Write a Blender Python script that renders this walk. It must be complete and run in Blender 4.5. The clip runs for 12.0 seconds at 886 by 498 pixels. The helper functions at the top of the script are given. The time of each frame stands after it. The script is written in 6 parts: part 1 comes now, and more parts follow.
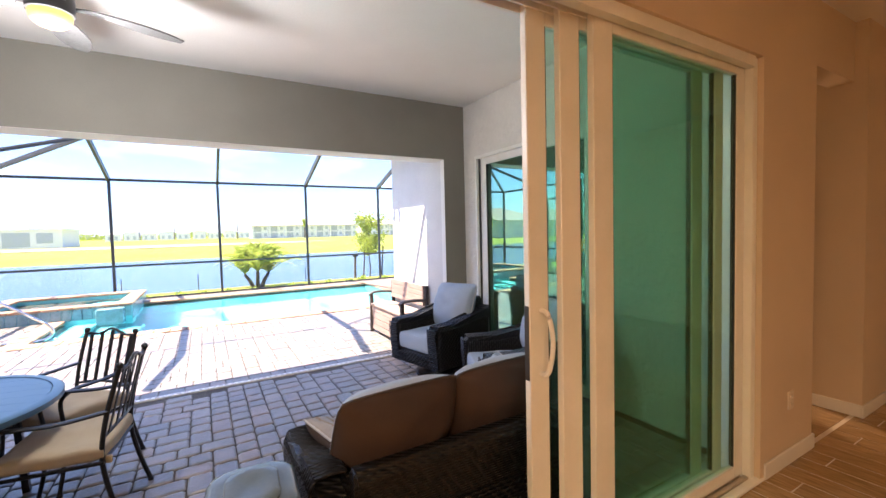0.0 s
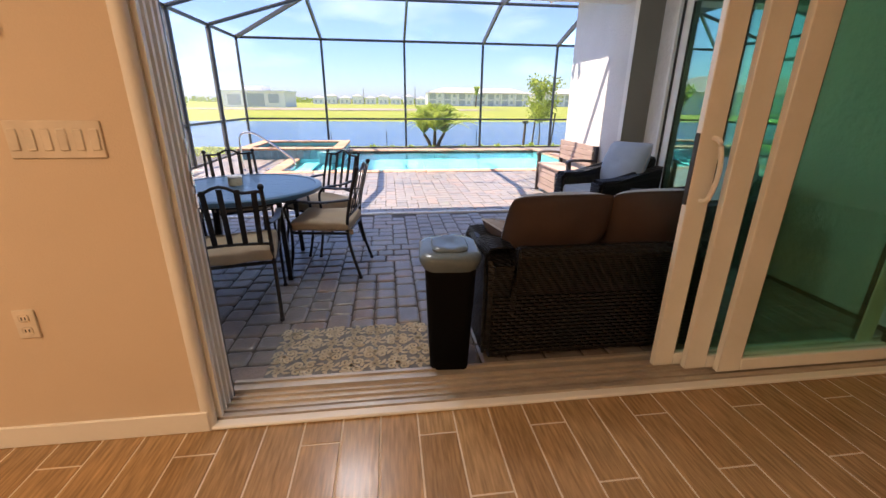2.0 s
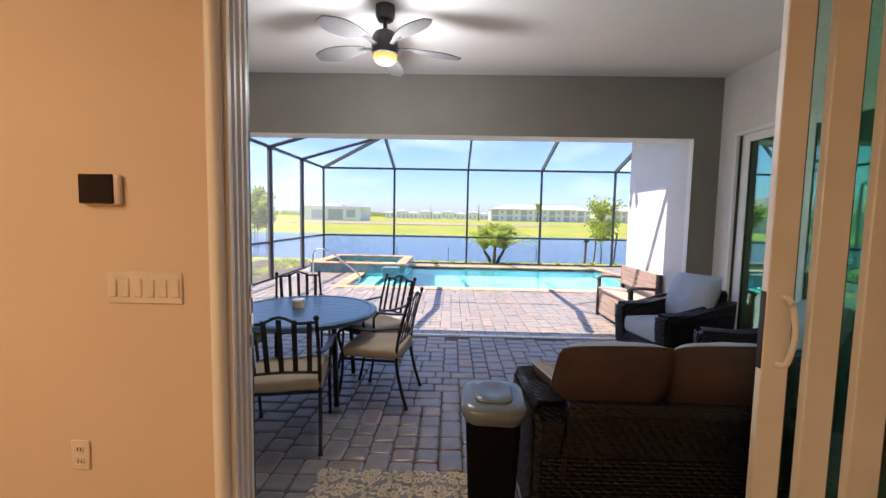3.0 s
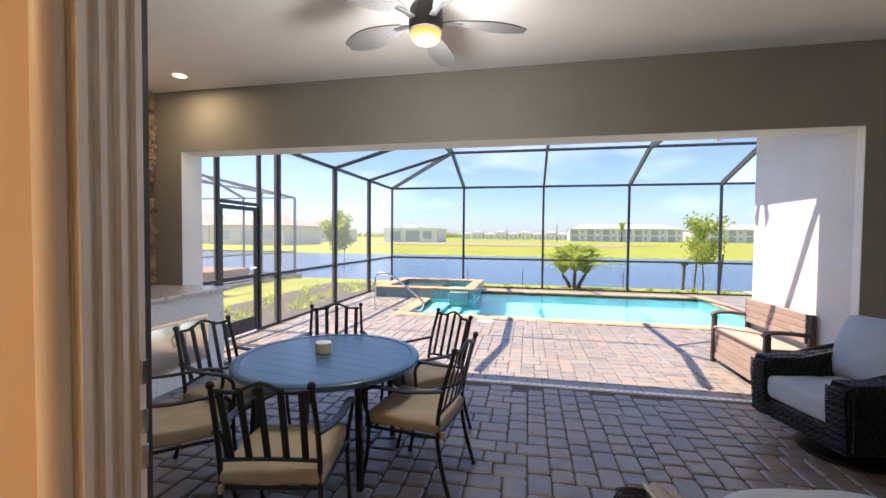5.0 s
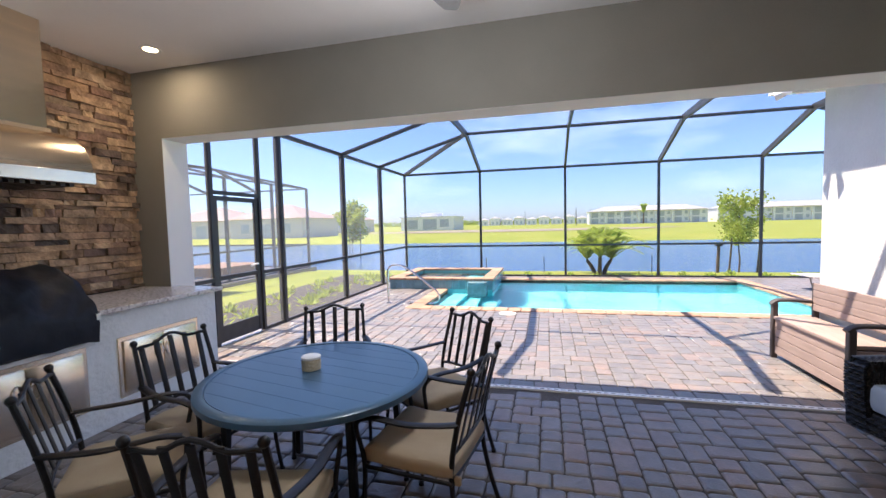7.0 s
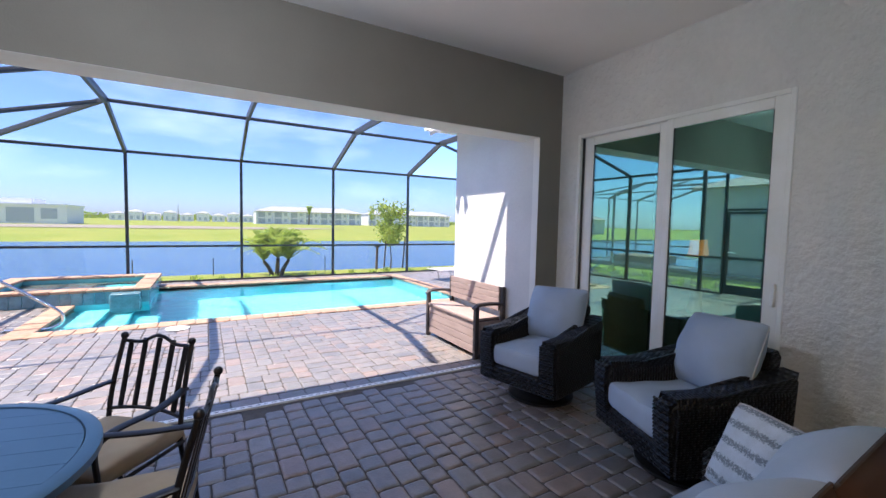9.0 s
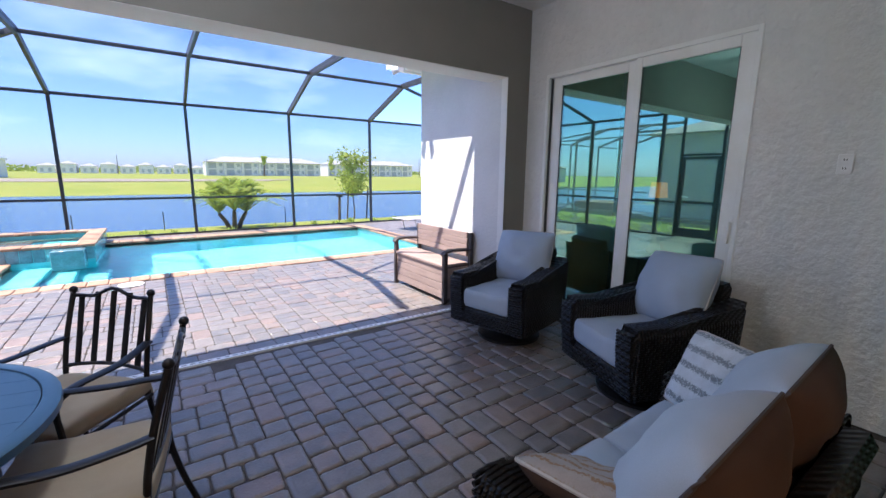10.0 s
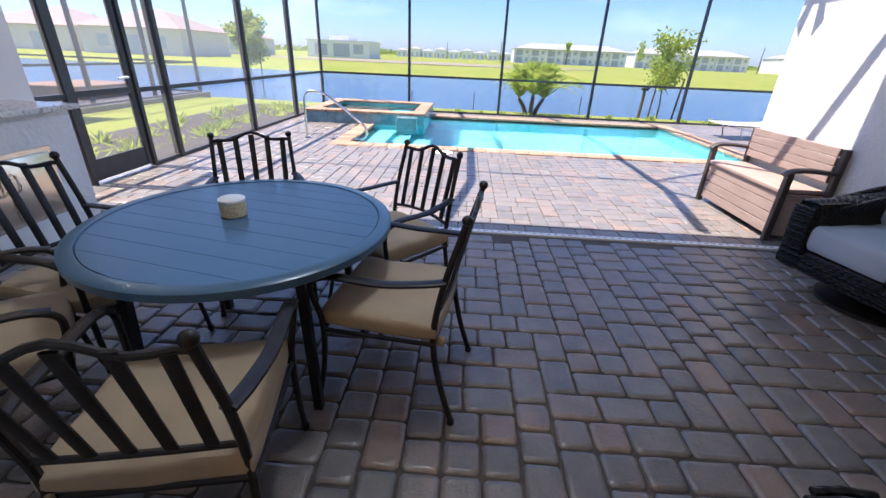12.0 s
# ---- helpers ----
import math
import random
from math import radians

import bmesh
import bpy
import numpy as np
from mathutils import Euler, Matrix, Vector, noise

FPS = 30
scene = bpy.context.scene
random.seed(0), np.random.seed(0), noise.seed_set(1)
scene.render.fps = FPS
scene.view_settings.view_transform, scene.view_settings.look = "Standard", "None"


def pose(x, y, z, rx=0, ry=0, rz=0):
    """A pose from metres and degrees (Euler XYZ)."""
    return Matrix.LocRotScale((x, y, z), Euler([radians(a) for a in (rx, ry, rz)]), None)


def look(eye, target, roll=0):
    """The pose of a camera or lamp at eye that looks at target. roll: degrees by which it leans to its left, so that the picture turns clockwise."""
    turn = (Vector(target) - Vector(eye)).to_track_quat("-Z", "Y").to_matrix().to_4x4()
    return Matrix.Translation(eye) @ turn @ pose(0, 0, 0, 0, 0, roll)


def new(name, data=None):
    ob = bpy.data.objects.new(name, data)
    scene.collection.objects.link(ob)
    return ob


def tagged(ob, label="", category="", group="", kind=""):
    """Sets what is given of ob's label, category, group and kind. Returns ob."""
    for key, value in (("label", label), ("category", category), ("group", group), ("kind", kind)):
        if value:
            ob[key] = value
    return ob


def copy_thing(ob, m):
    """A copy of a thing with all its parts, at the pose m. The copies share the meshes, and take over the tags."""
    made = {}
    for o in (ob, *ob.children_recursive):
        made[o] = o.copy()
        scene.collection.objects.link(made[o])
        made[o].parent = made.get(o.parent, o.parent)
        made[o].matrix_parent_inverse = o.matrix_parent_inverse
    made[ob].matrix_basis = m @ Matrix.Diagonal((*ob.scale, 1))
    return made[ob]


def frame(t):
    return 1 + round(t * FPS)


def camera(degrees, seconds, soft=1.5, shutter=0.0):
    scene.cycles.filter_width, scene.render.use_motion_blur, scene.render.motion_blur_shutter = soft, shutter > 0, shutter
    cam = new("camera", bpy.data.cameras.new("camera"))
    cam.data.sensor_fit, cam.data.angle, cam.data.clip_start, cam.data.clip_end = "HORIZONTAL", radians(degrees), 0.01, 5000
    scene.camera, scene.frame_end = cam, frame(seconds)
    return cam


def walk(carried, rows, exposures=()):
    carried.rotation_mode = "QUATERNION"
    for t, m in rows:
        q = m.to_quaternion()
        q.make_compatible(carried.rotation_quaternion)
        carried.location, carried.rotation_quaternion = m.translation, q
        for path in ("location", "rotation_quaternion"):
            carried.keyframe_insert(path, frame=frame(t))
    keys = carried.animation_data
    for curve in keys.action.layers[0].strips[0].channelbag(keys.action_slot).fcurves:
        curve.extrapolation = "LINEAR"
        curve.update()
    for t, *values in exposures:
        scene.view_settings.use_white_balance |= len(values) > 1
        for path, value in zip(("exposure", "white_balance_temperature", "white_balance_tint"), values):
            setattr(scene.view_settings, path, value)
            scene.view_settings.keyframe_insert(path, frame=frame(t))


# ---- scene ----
cam = camera(94.0, 12.0)
PATH = [
    (0, (1.112, 0.62, 1.549), (2.113, 2.35, 1.46), -1.4),
    (0.5, (1.054, 0.517, 1.471), (1.904, 2.295, 1.127), -1.6),
    (1, (1.046, 0.402, 1.388), (1.711, 2.192, 0.793), 0.2),
    (1.5, (1.008, 0.345, 1.336), (1.524, 2.127, 0.589), 1.2),
    (2, (0.934, 0.236, 1.335), (1.181, 2.105, 0.668), 0.5),
    (2.5, (0.973, 0.197, 1.479), (1.022, 2.18, 1.219), 0.6),
    (4.5, (1.062, 0.877, 1.509), (0.854, 2.864, 1.435), 0.4),
    (5, (1.091, 1.12, 1.507), (0.686, 3.078, 1.448), 0.5),
    (5.5, (1.09, 1.402, 1.504), (0.475, 3.304, 1.465), 1.0),
    (6, (1.143, 1.523, 1.511), (0.332, 3.351, 1.471), 1.4),
    (6.5, (1.145, 1.606, 1.52), (0.345, 3.438, 1.449), 0.4),
    (7, (1.013, 1.69, 1.496), (0.524, 3.625, 1.379), -1.4),
    (7.5, (0.916, 1.775, 1.492), (0.881, 3.77, 1.353), -0.3),
    (9.5, (0.705, 1.84, 1.521), (1.827, 3.486, 1.339), 0.4),
    (10, (0.707, 1.876, 1.47), (1.835, 3.489, 1.114), 0.6),
    (10.5, (0.714, 1.887, 1.43), (1.774, 3.489, 0.872), 0.9),
    (11, (0.702, 1.898, 1.403), (1.548, 3.562, 0.685), 2.0),
    (11.5, (0.691, 2.051, 1.351), (1.09, 3.836, 0.542), 3.1),
    (12, (0.672, 2.126, 1.348), (0.6, 3.937, 0.502), 2.5),
]
EXPOSURES = [(0.0, 3.2, 5700, 13), (0.5, 2.8, 5750, 13), (1.0, 2.5, 5850, 13), (1.5, 2.5, 5850, 13), (2.5, 2.45, 5550, 13),
             (4.5, 2.4, 5900, 12), (6.5, 2.3, 5650, 12), (7.5, 2.25, 5300, 12), (9.5, 2.25, 5050, 12), (11.0, 2.25, 4950, 12), (12.0, 2.25, 5200, 12)]
walk(cam, [(t, look(e, g, r)) for t, e, g, r in PATH], EXPOSURES)

# ---- world, sun, lights ----
world = bpy.data.worlds.new("world")
scene.world = world
world.use_nodes = True
wn, wl = world.node_tree.nodes, world.node_tree.links
sky = wn.new("ShaderNodeTexSky")
sky.sky_type = "NISHITA"
sky.sun_disc = False
SUN_EL, SUN_AZ = 66.0, -90.0          # from the -x side, high
sky.sun_elevation, sky.sun_rotation = radians(SUN_EL), radians(SUN_AZ)
sky.air_density, sky.dust_density, sky.ozone_density = 0.9, 0.7, 5.0
tc = wn.new("ShaderNodeTexCoord")
mp = wn.new("ShaderNodeMapping")
mp.inputs["Scale"].default_value = (1.0, 1.0, 3.6)
cn = wn.new("ShaderNodeTexNoise")
cn.inputs["Scale"].default_value, cn.inputs["Detail"].default_value = 2.3, 9.0
cn.inputs["Roughness"].default_value = 0.55
cr = wn.new("ShaderNodeValToRGB")
cr.color_ramp.elements[0].position, cr.color_ramp.elements[1].position = 0.53, 0.98
cm = wn.new("ShaderNodeMix")
cm.data_type = "RGBA"
cm.inputs[7].default_value = (8.2, 8.3, 9.2, 1)
bg = wn["Background"]
bg.inputs["Strength"].default_value = 0.077
wl.new(tc.outputs["Generated"], mp.inputs["Vector"])
wl.new(mp.outputs["Vector"], cn.inputs["Vector"])
wl.new(cn.outputs["Fac"], cr.inputs["Fac"])
wl.new(cr.outputs["Color"], cm.inputs[0])
haze = wn.new("ShaderNodeVectorMath")
haze.operation = "MULTIPLY"
haze.inputs[1].default_value = (1.02, 0.94, 1.0)
wl.new(sky.outputs["Color"], haze.inputs[0])
wl.new(haze.outputs["Vector"], cm.inputs[6])
wl.new(cm.outputs[2], bg.inputs["Color"])


def lamp(name, kind, m, energy, color, size=0.1, angle=None, size_y=None):
    data = bpy.data.lights.new(name, kind)
    data.energy, data.color = energy, color
    if kind == "SUN":
        data.angle = radians(angle)
    elif kind == "AREA":
        data.shape, data.size = "DISK", size
        if size_y:
            data.shape, data.size_y = "RECTANGLE", size_y
    elif kind in ("POINT", "SPOT"):
        data.shadow_soft_size = size
    ob = new(name, data)
    ob.matrix_world = m
    return ob


a, e = radians(SUN_AZ), radians(SUN_EL)
sun_from = Vector((-math.cos(e), 0.0, math.sin(e)))
lamp("sun", "SUN", look(sun_from * 50, (0, 0, 0)), 3.1, (1.0, 0.79, 0.55), angle=0.53)


# lamps of the house: patio fan lamp, patio downlight, interior downlights
WARM = (1.0, 0.72, 0.42)
lamp("fan_lamp", "POINT", pose(0.46, 3.6, 2.50), 9.5, (1.0, 0.93, 0.84), 0.12)
lamp("patio_downlight", "AREA", pose(-2.40, 4.73, 3.105), 1.8, WARM, 0.12)
for x, y, w in ((-1.6, 0.0, 8), (-0.7, -1.1, 10), (0.4, -3.6, 11), (6.3, -3.2, 1.0), (5.9, 3.4, 6)):
    lamp("interior_downlight", "AREA", pose(x, y, 3.05), w, (1.0, 0.63, 0.31), 0.10)


# ---- materials ----
def material(name, color, rough=0.6, metal=0.0, color2=None, scale=6.0, bump=0.0, bump_scale=60.0, fine=0.25, dist=0.01,
             ramp=(0.35, 0.65), stretch=(1, 1, 1), vary=0.0, island=False, spec=0.5, rough2=None, bump_detail=4.0):
    """Principled surface: a broad stain between two colours, a fine grain, optional per-piece variation and relief."""
    m = bpy.data.materials.new(name)
    m.use_nodes = True
    n, l = m.node_tree.nodes, m.node_tree.links
    p = n["Principled BSDF"]
    p.inputs["Roughness"].default_value, p.inputs["Metallic"].default_value = rough, metal
    p.inputs["Specular IOR Level"].default_value = spec
    t = n.new("ShaderNodeTexCoord")
    mpn = n.new("ShaderNodeMapping")
    mpn.inputs["Scale"].default_value = stretch
    geo = n.new("ShaderNodeNewGeometry")
    l.new(geo.outputs["Position"], mpn.inputs["Vector"])
    big = n.new("ShaderNodeTexNoise")
    big.inputs["Scale"].default_value, big.inputs["Detail"].default_value = scale, 5.0
    l.new(mpn.outputs["Vector"], big.inputs["Vector"])
    r = n.new("ShaderNodeValToRGB")
    r.color_ramp.elements[0].position, r.color_ramp.elements[1].position = ramp
    c2 = color2 or tuple(v * 0.86 for v in color)
    r.color_ramp.elements[0].color, r.color_ramp.elements[1].color = (*c2, 1), (*color, 1)
    l.new(big.outputs["Fac"], r.inputs["Fac"])
    small = n.new("ShaderNodeTexNoise")
    small.inputs["Scale"].default_value, small.inputs["Detail"].default_value = bump_scale, bump_detail
    l.new(mpn.outputs["Vector"], small.inputs["Vector"])
    mr = n.new("ShaderNodeMapRange")
    mr.inputs["To Min"].default_value, mr.inputs["To Max"].default_value = 1 - fine, 1 + fine
    l.new(small.outputs["Fac"], mr.inputs["Value"])
    out = mr.outputs["Result"]
    if vary:
        if island:
            rnd = geo.outputs["Random Per Island"]
        else:
            rnd = n.new("ShaderNodeObjectInfo").outputs["Random"]
        mv = n.new("ShaderNodeMapRange")
        mv.inputs["To Min"].default_value, mv.inputs["To Max"].default_value = 1 - vary, 1 + vary
        l.new(rnd, mv.inputs["Value"])
        mm = n.new("ShaderNodeMath")
        mm.operation = "MULTIPLY"
        l.new(out, mm.inputs[0])
        l.new(mv.outputs["Result"], mm.inputs[1])
        out = mm.outputs["Value"]
    sc = n.new("ShaderNodeVectorMath")
    sc.operation = "SCALE"
    l.new(r.outputs["Color"], sc.inputs[0])
    l.new(out, sc.inputs["Scale"])
    l.new(sc.outputs["Vector"], p.inputs["Base Color"])
    if rough2 is not None:
        rr = n.new("ShaderNodeMapRange")
        rr.inputs["From Min"].default_value, rr.inputs["From Max"].default_value = 0.3, 0.7
        rr.inputs["To Min"].default_value, rr.inputs["To Max"].default_value = rough, rough2
        l.new(big.outputs["Fac"], rr.inputs["Value"])
        l.new(rr.outputs["Result"], p.inputs["Roughness"])
    if bump:
        b = n.new("ShaderNodeBump")
        b.inputs["Strength"].default_value, b.inputs["Distance"].default_value = bump, dist
        l.new(small.outputs["Fac"], b.inputs["Height"])
        l.new(b.outputs["Normal"], p.inputs["Normal"])
    return m


def piece_material(name, colors, rough=0.8, island=False, bump=0.4, bump_scale=70.0, fine=0.3, dist=0.004, stretch=(1, 1, 1), stain=0.25):
    """Stone-like pieces: each takes its own colour out of the list, with grain, stains and relief."""
    m = material(name, (1, 1, 1), rough, 0, (1 - stain,) * 3, 9.0, bump, bump_scale, fine, dist, stretch=stretch, vary=0.045, island=island)
    n, l = m.node_tree.nodes, m.node_tree.links
    p = n["Principled BSDF"]
    old = p.inputs["Base Color"].links[0].from_socket
    rnd = n.new("ShaderNodeNewGeometry").outputs["Random Per Island"] if island else n.new("ShaderNodeObjectInfo").outputs["Random"]
    w = n.new("ShaderNodeTexWhiteNoise")
    w.noise_dimensions = "1D"
    l.new(rnd, w.inputs["W"])
    r = n.new("ShaderNodeValToRGB")
    r.color_ramp.interpolation = "LINEAR"
    el = r.color_ramp.elements
    for i, c in enumerate(colors):
        q = el[i] if i < 2 else el.new(0.5)
        q.position, q.color = i / (len(colors) - 1), (*c, 1)
    for i, c in enumerate(colors):
        el[i].position, el[i].color = i / (len(colors) - 1), (*c, 1)
    l.new(w.outputs["Value"], r.inputs["Fac"])
    mx = n.new("ShaderNodeVectorMath")
    mx.operation = "MULTIPLY"
    l.new(r.outputs["Color"], mx.inputs[0])
    l.new(old, mx.inputs[1])
    l.new(mx.outputs["Vector"], p.inputs["Base Color"])
    return m


def glass(name, color, mirror=0.04):
    """A pane: a mirror that grows towards grazing sight over a tinted see-through."""
    m = bpy.data.materials.new(name)
    m.use_nodes = True
    n, l = m.node_tree.nodes, m.node_tree.links
    n.remove(n["Principled BSDF"])
    lw, pw, mr = n.new("ShaderNodeLayerWeight"), n.new("ShaderNodeMath"), n.new("ShaderNodeMapRange")
    lw.inputs["Blend"].default_value = 0.5
    pw.operation, pw.inputs[1].default_value = "POWER", 5.0
    mr.inputs["To Min"].default_value, mr.inputs["To Max"].default_value = mirror, 1.0
    tr, gl, mx = n.new("ShaderNodeBsdfTransparent"), n.new("ShaderNodeBsdfGlossy"), n.new("ShaderNodeMixShader")
    tr.inputs["Color"].default_value = (*color, 1)
    gl.inputs["Color"].default_value, gl.inputs["Roughness"].default_value = (0.62, 1.0, 0.86, 1), 0.0
    l.new(lw.outputs["Facing"], pw.inputs[0])
    l.new(pw.outputs["Value"], mr.inputs["Value"])
    l.new(mr.outputs["Result"], mx.inputs["Fac"])
    l.new(tr.outputs["BSDF"], mx.inputs[1])
    l.new(gl.outputs["BSDF"], mx.inputs[2])
    l.new(mx.outputs["Shader"], n["Material Output"].inputs["Surface"])
    return m


def emitter(name, color, strength):
    m = bpy.data.materials.new(name)
    m.use_nodes = True
    p = m.node_tree.nodes["Principled BSDF"]
    p.inputs["Base Color"].default_value = (*color, 1)
    p.inputs["Emission Color"].default_value, p.inputs["Emission Strength"].default_value = (*color, 1), strength
    return m


INT_WALL = material("interior_paint", (0.68, 0.565, 0.43), 0.75, color2=(0.66, 0.545, 0.41), scale=2, bump=0.15, bump_scale=160, fine=0.03)
STUCCO = material("stucco", (0.76, 0.75, 0.71), 0.9, color2=(0.71, 0.70, 0.66), scale=2.5, bump=0.8, bump_scale=24, fine=0.07, dist=0.025, bump_detail=7)
# the beam's inner side is in shade; that shade is in this dark colour
DARKENED_STUCCO = material("darkened_smooth_stucco", (0.25, 0.235, 0.20), 0.9, color2=(0.235, 0.22, 0.187), scale=2.5, bump=0.3, bump_scale=120, fine=0.04, dist=0.006)
WHITE_STUCCO = material("white_stucco", (0.62, 0.61, 0.59), 0.9, color2=(0.58, 0.57, 0.55), scale=2.5, bump=0.5, bump_scale=40, fine=0.05, dist=0.015, bump_detail=6)
# pale copy for the opening's faces: light bounced off the deck, as colour
LIT_LINING = material("bounce_lit_lining", (0.74, 0.73, 0.70), 0.85, color2=(0.70, 0.69, 0.66), scale=2.5, bump=0.3, bump_scale=120, fine=0.04, dist=0.006)
CEILING = material("ceiling_paint", (0.90, 0.875, 0.83), 0.9, color2=(0.88, 0.855, 0.81), scale=3, bump=0.4, bump_scale=90, fine=0.04, dist=0.006)
TRIM = material("white_trim", (0.85, 0.84, 0.81), 0.4, color2=(0.82, 0.81, 0.78), scale=3, bump=0.03, fine=0.02)
VINYL = material("white_door_frame", (0.86, 0.86, 0.83), 0.35, color2=(0.81, 0.81, 0.76), scale=5, fine=0.03)
ALU = material("aluminium_track", (0.58, 0.53, 0.46), 0.4, 0.5, color2=(0.50, 0.45, 0.39), scale=9, fine=0.08, bump=0.1)
BRONZE = material("bronze_cage_frame", (0.052, 0.050, 0.049), 0.42, 0.2, color2=(0.040, 0.038, 0.037), scale=9, fine=0.15)
GLASS = glass("green_tinted_glass", (0.765, 0.89, 0.81))
GLASS_CLEAR = glass("side_door_glass", (0.66, 0.84, 0.76), 0.34)
GROUT = material("joint_sand", (0.105, 0.092, 0.082), 0.95, color2=(0.080, 0.070, 0.062), scale=14, bump=0.5, bump_scale=240, fine=0.4)
TILE_GROUT = material("floor_grout", (0.76, 0.66, 0.53), 0.9, scale=14, bump=0.2, bump_scale=240, fine=0.1)
PLANK = piece_material("wood_look_tile", [(0.40, 0.252, 0.118), (0.48, 0.312, 0.155), (0.43, 0.275, 0.132), (0.52, 0.350, 0.178)], 0.24, bump=0.12, bump_scale=8, fine=0.50, stretch=(9, 0.8, 1), stain=0.32)
PAVER_COLORS = [(0.190, 0.174, 0.165), (0.222, 0.199, 0.185), (0.162, 0.153, 0.152), (0.200, 0.182, 0.172), (0.262, 0.196, 0.160), (0.172, 0.161, 0.158), (0.228, 0.198, 0.178), (0.194, 0.177, 0.168)]


def rust_blush(m):
    """Rust clouds, a hand wide, that run over parts of some pavers."""
    n, l = m.node_tree.nodes, m.node_tree.links
    p = n["Principled BSDF"]
    old = p.inputs["Base Color"].links[0].from_socket
    g, nz, r, mx = n.new("ShaderNodeNewGeometry"), n.new("ShaderNodeTexNoise"), n.new("ShaderNodeValToRGB"), n.new("ShaderNodeMix")
    nz.inputs["Scale"].default_value, nz.inputs["Detail"].default_value = 5.5, 3.0
    r.color_ramp.elements[0].position, r.color_ramp.elements[1].position = 0.56, 0.72
    r.color_ramp.elements[1].color = (0.55, 0.55, 0.55, 1)
    p.inputs["Specular IOR Level"].default_value = 0.85
    mx.data_type = "RGBA"
    mx.inputs[7].default_value = (0.285, 0.195, 0.150, 1)
    l.new(g.outputs["Position"], nz.inputs["Vector"])
    l.new(nz.outputs["Fac"], r.inputs["Fac"])
    l.new(r.outputs["Color"], mx.inputs[0])
    l.new(old, mx.inputs[6])
    l.new(mx.outputs[2], p.inputs["Base Color"])
    return m


PAVER = rust_blush(piece_material("paver", PAVER_COLORS, 0.33, bump=0.6, bump_scale=80, fine=0.2, stain=0.22))
PAVER_SET = rust_blush(piece_material("paver_set", PAVER_COLORS, 0.33, island=True, bump=0.6, bump_scale=80, fine=0.2, stain=0.22))
COPING = piece_material("coping_brick", [(0.36, 0.215, 0.135), (0.41, 0.255, 0.165), (0.34, 0.225, 0.155), (0.43, 0.29, 0.195)], 0.8, bump=0.5, fine=0.2)
STONE_COLORS = [(0.20, 0.125, 0.082), (0.44, 0.285, 0.16), (0.60, 0.41, 0.24), (0.33, 0.195, 0.13), (0.12, 0.092, 0.076), (0.53, 0.37, 0.225), (0.37, 0.235, 0.15), (0.66, 0.49, 0.31)]
STONE = piece_material("ledge_stone", STONE_COLORS, 0.9, bump=0.9, bump_scale=38, fine=0.45, dist=0.012, stain=0.5)
STONE_SET = piece_material("ledge_stone_set", STONE_COLORS, 0.9, island=True, bump=0.9, bump_scale=38, fine=0.45, dist=0.012, stain=0.5)
MORTAR = material("dark_mortar", (0.06, 0.05, 0.042), 0.95, scale=20, bump=0.5, bump_scale=90, fine=0.3)


# ---- geometry helpers ----
def box(bm, x0, x1, y0, y1, z0, z1, bevel=0.0, seg=1):
    g = bmesh.ops.create_cube(bm, size=1.0, matrix=Matrix.Translation(((x0 + x1) / 2, (y0 + y1) / 2, (z0 + z1) / 2)) @ Matrix.Diagonal((abs(x1 - x0), abs(y1 - y0), abs(z1 - z0), 1)))
    if bevel:
        edges = list({ed for v in g["verts"] for ed in v.link_edges})
        bmesh.ops.bevel(bm, geom=edges, offset=bevel, segments=seg, affect="EDGES", profile=0.5)
    return bm


def boxes(*specs, bevel=0.0, seg=1):
    bm = bmesh.new()
    for s in specs:
        box(bm, *s, bevel=bevel, seg=seg)
    return bm


def cyl(bm, p0, p1, r0, r1=None, seg=16, caps=True):
    p0, p1 = Vector(p0), Vector(p1)
    d = p1 - p0
    m = Matrix.Translation((p0 + p1) / 2) @ d.to_track_quat("Z", "Y").to_matrix().to_4x4()
    bmesh.ops.create_cone(bm, cap_ends=caps, segments=seg, radius1=r0, radius2=r0 if r1 is None else r1, depth=d.length, matrix=m)
    return bm


def sweep(bm, pts, r, seg=8, flat=None, closed=False):
    """A tube along points; r one radius or one a point; flat: (half width, half height) for a strap."""
    pts = [Vector(p) for p in pts]
    n = len(pts)
    rings, up = [], Vector((0, 0, 1))
    for i, p in enumerate(pts):
        if closed:
            d = pts[(i + 1) % n] - pts[i - 1]
        else:
            d = pts[min(i + 1, n - 1)] - pts[max(i - 1, 0)]
        d.normalize()
        ref = up if abs(d.z) < 0.95 else Vector((0, 1, 0))
        u = d.cross(ref).normalized()
        v = u.cross(d).normalized()
        ri = r[i] if isinstance(r, (list, tuple)) else r
        ring = []
        for k in range(seg):
            t = 2 * math.pi * (k + 0.5) / seg
            cu, cv = math.cos(t), math.sin(t)
            if flat:
                cu, cv = flat[0] * max(-1, min(1, cu * 1.42)), flat[1] * max(-1, min(1, cv * 1.42))
            else:
                cu, cv = cu * ri, cv * ri
            ring.append(bm.verts.new(p + u * cu + v * cv))
        rings.append(ring)
    for i in range(n if closed else n - 1):
        q0, q1 = rings[i], rings[(i + 1) % n]
        for k in range(seg):
            bm.faces.new((q0[k], q0[(k + 1) % seg], q1[(k + 1) % seg], q1[k]))
    if not closed:
        bm.faces.new(rings[0])
        bm.faces.new(list(reversed(rings[-1])))
    return bm


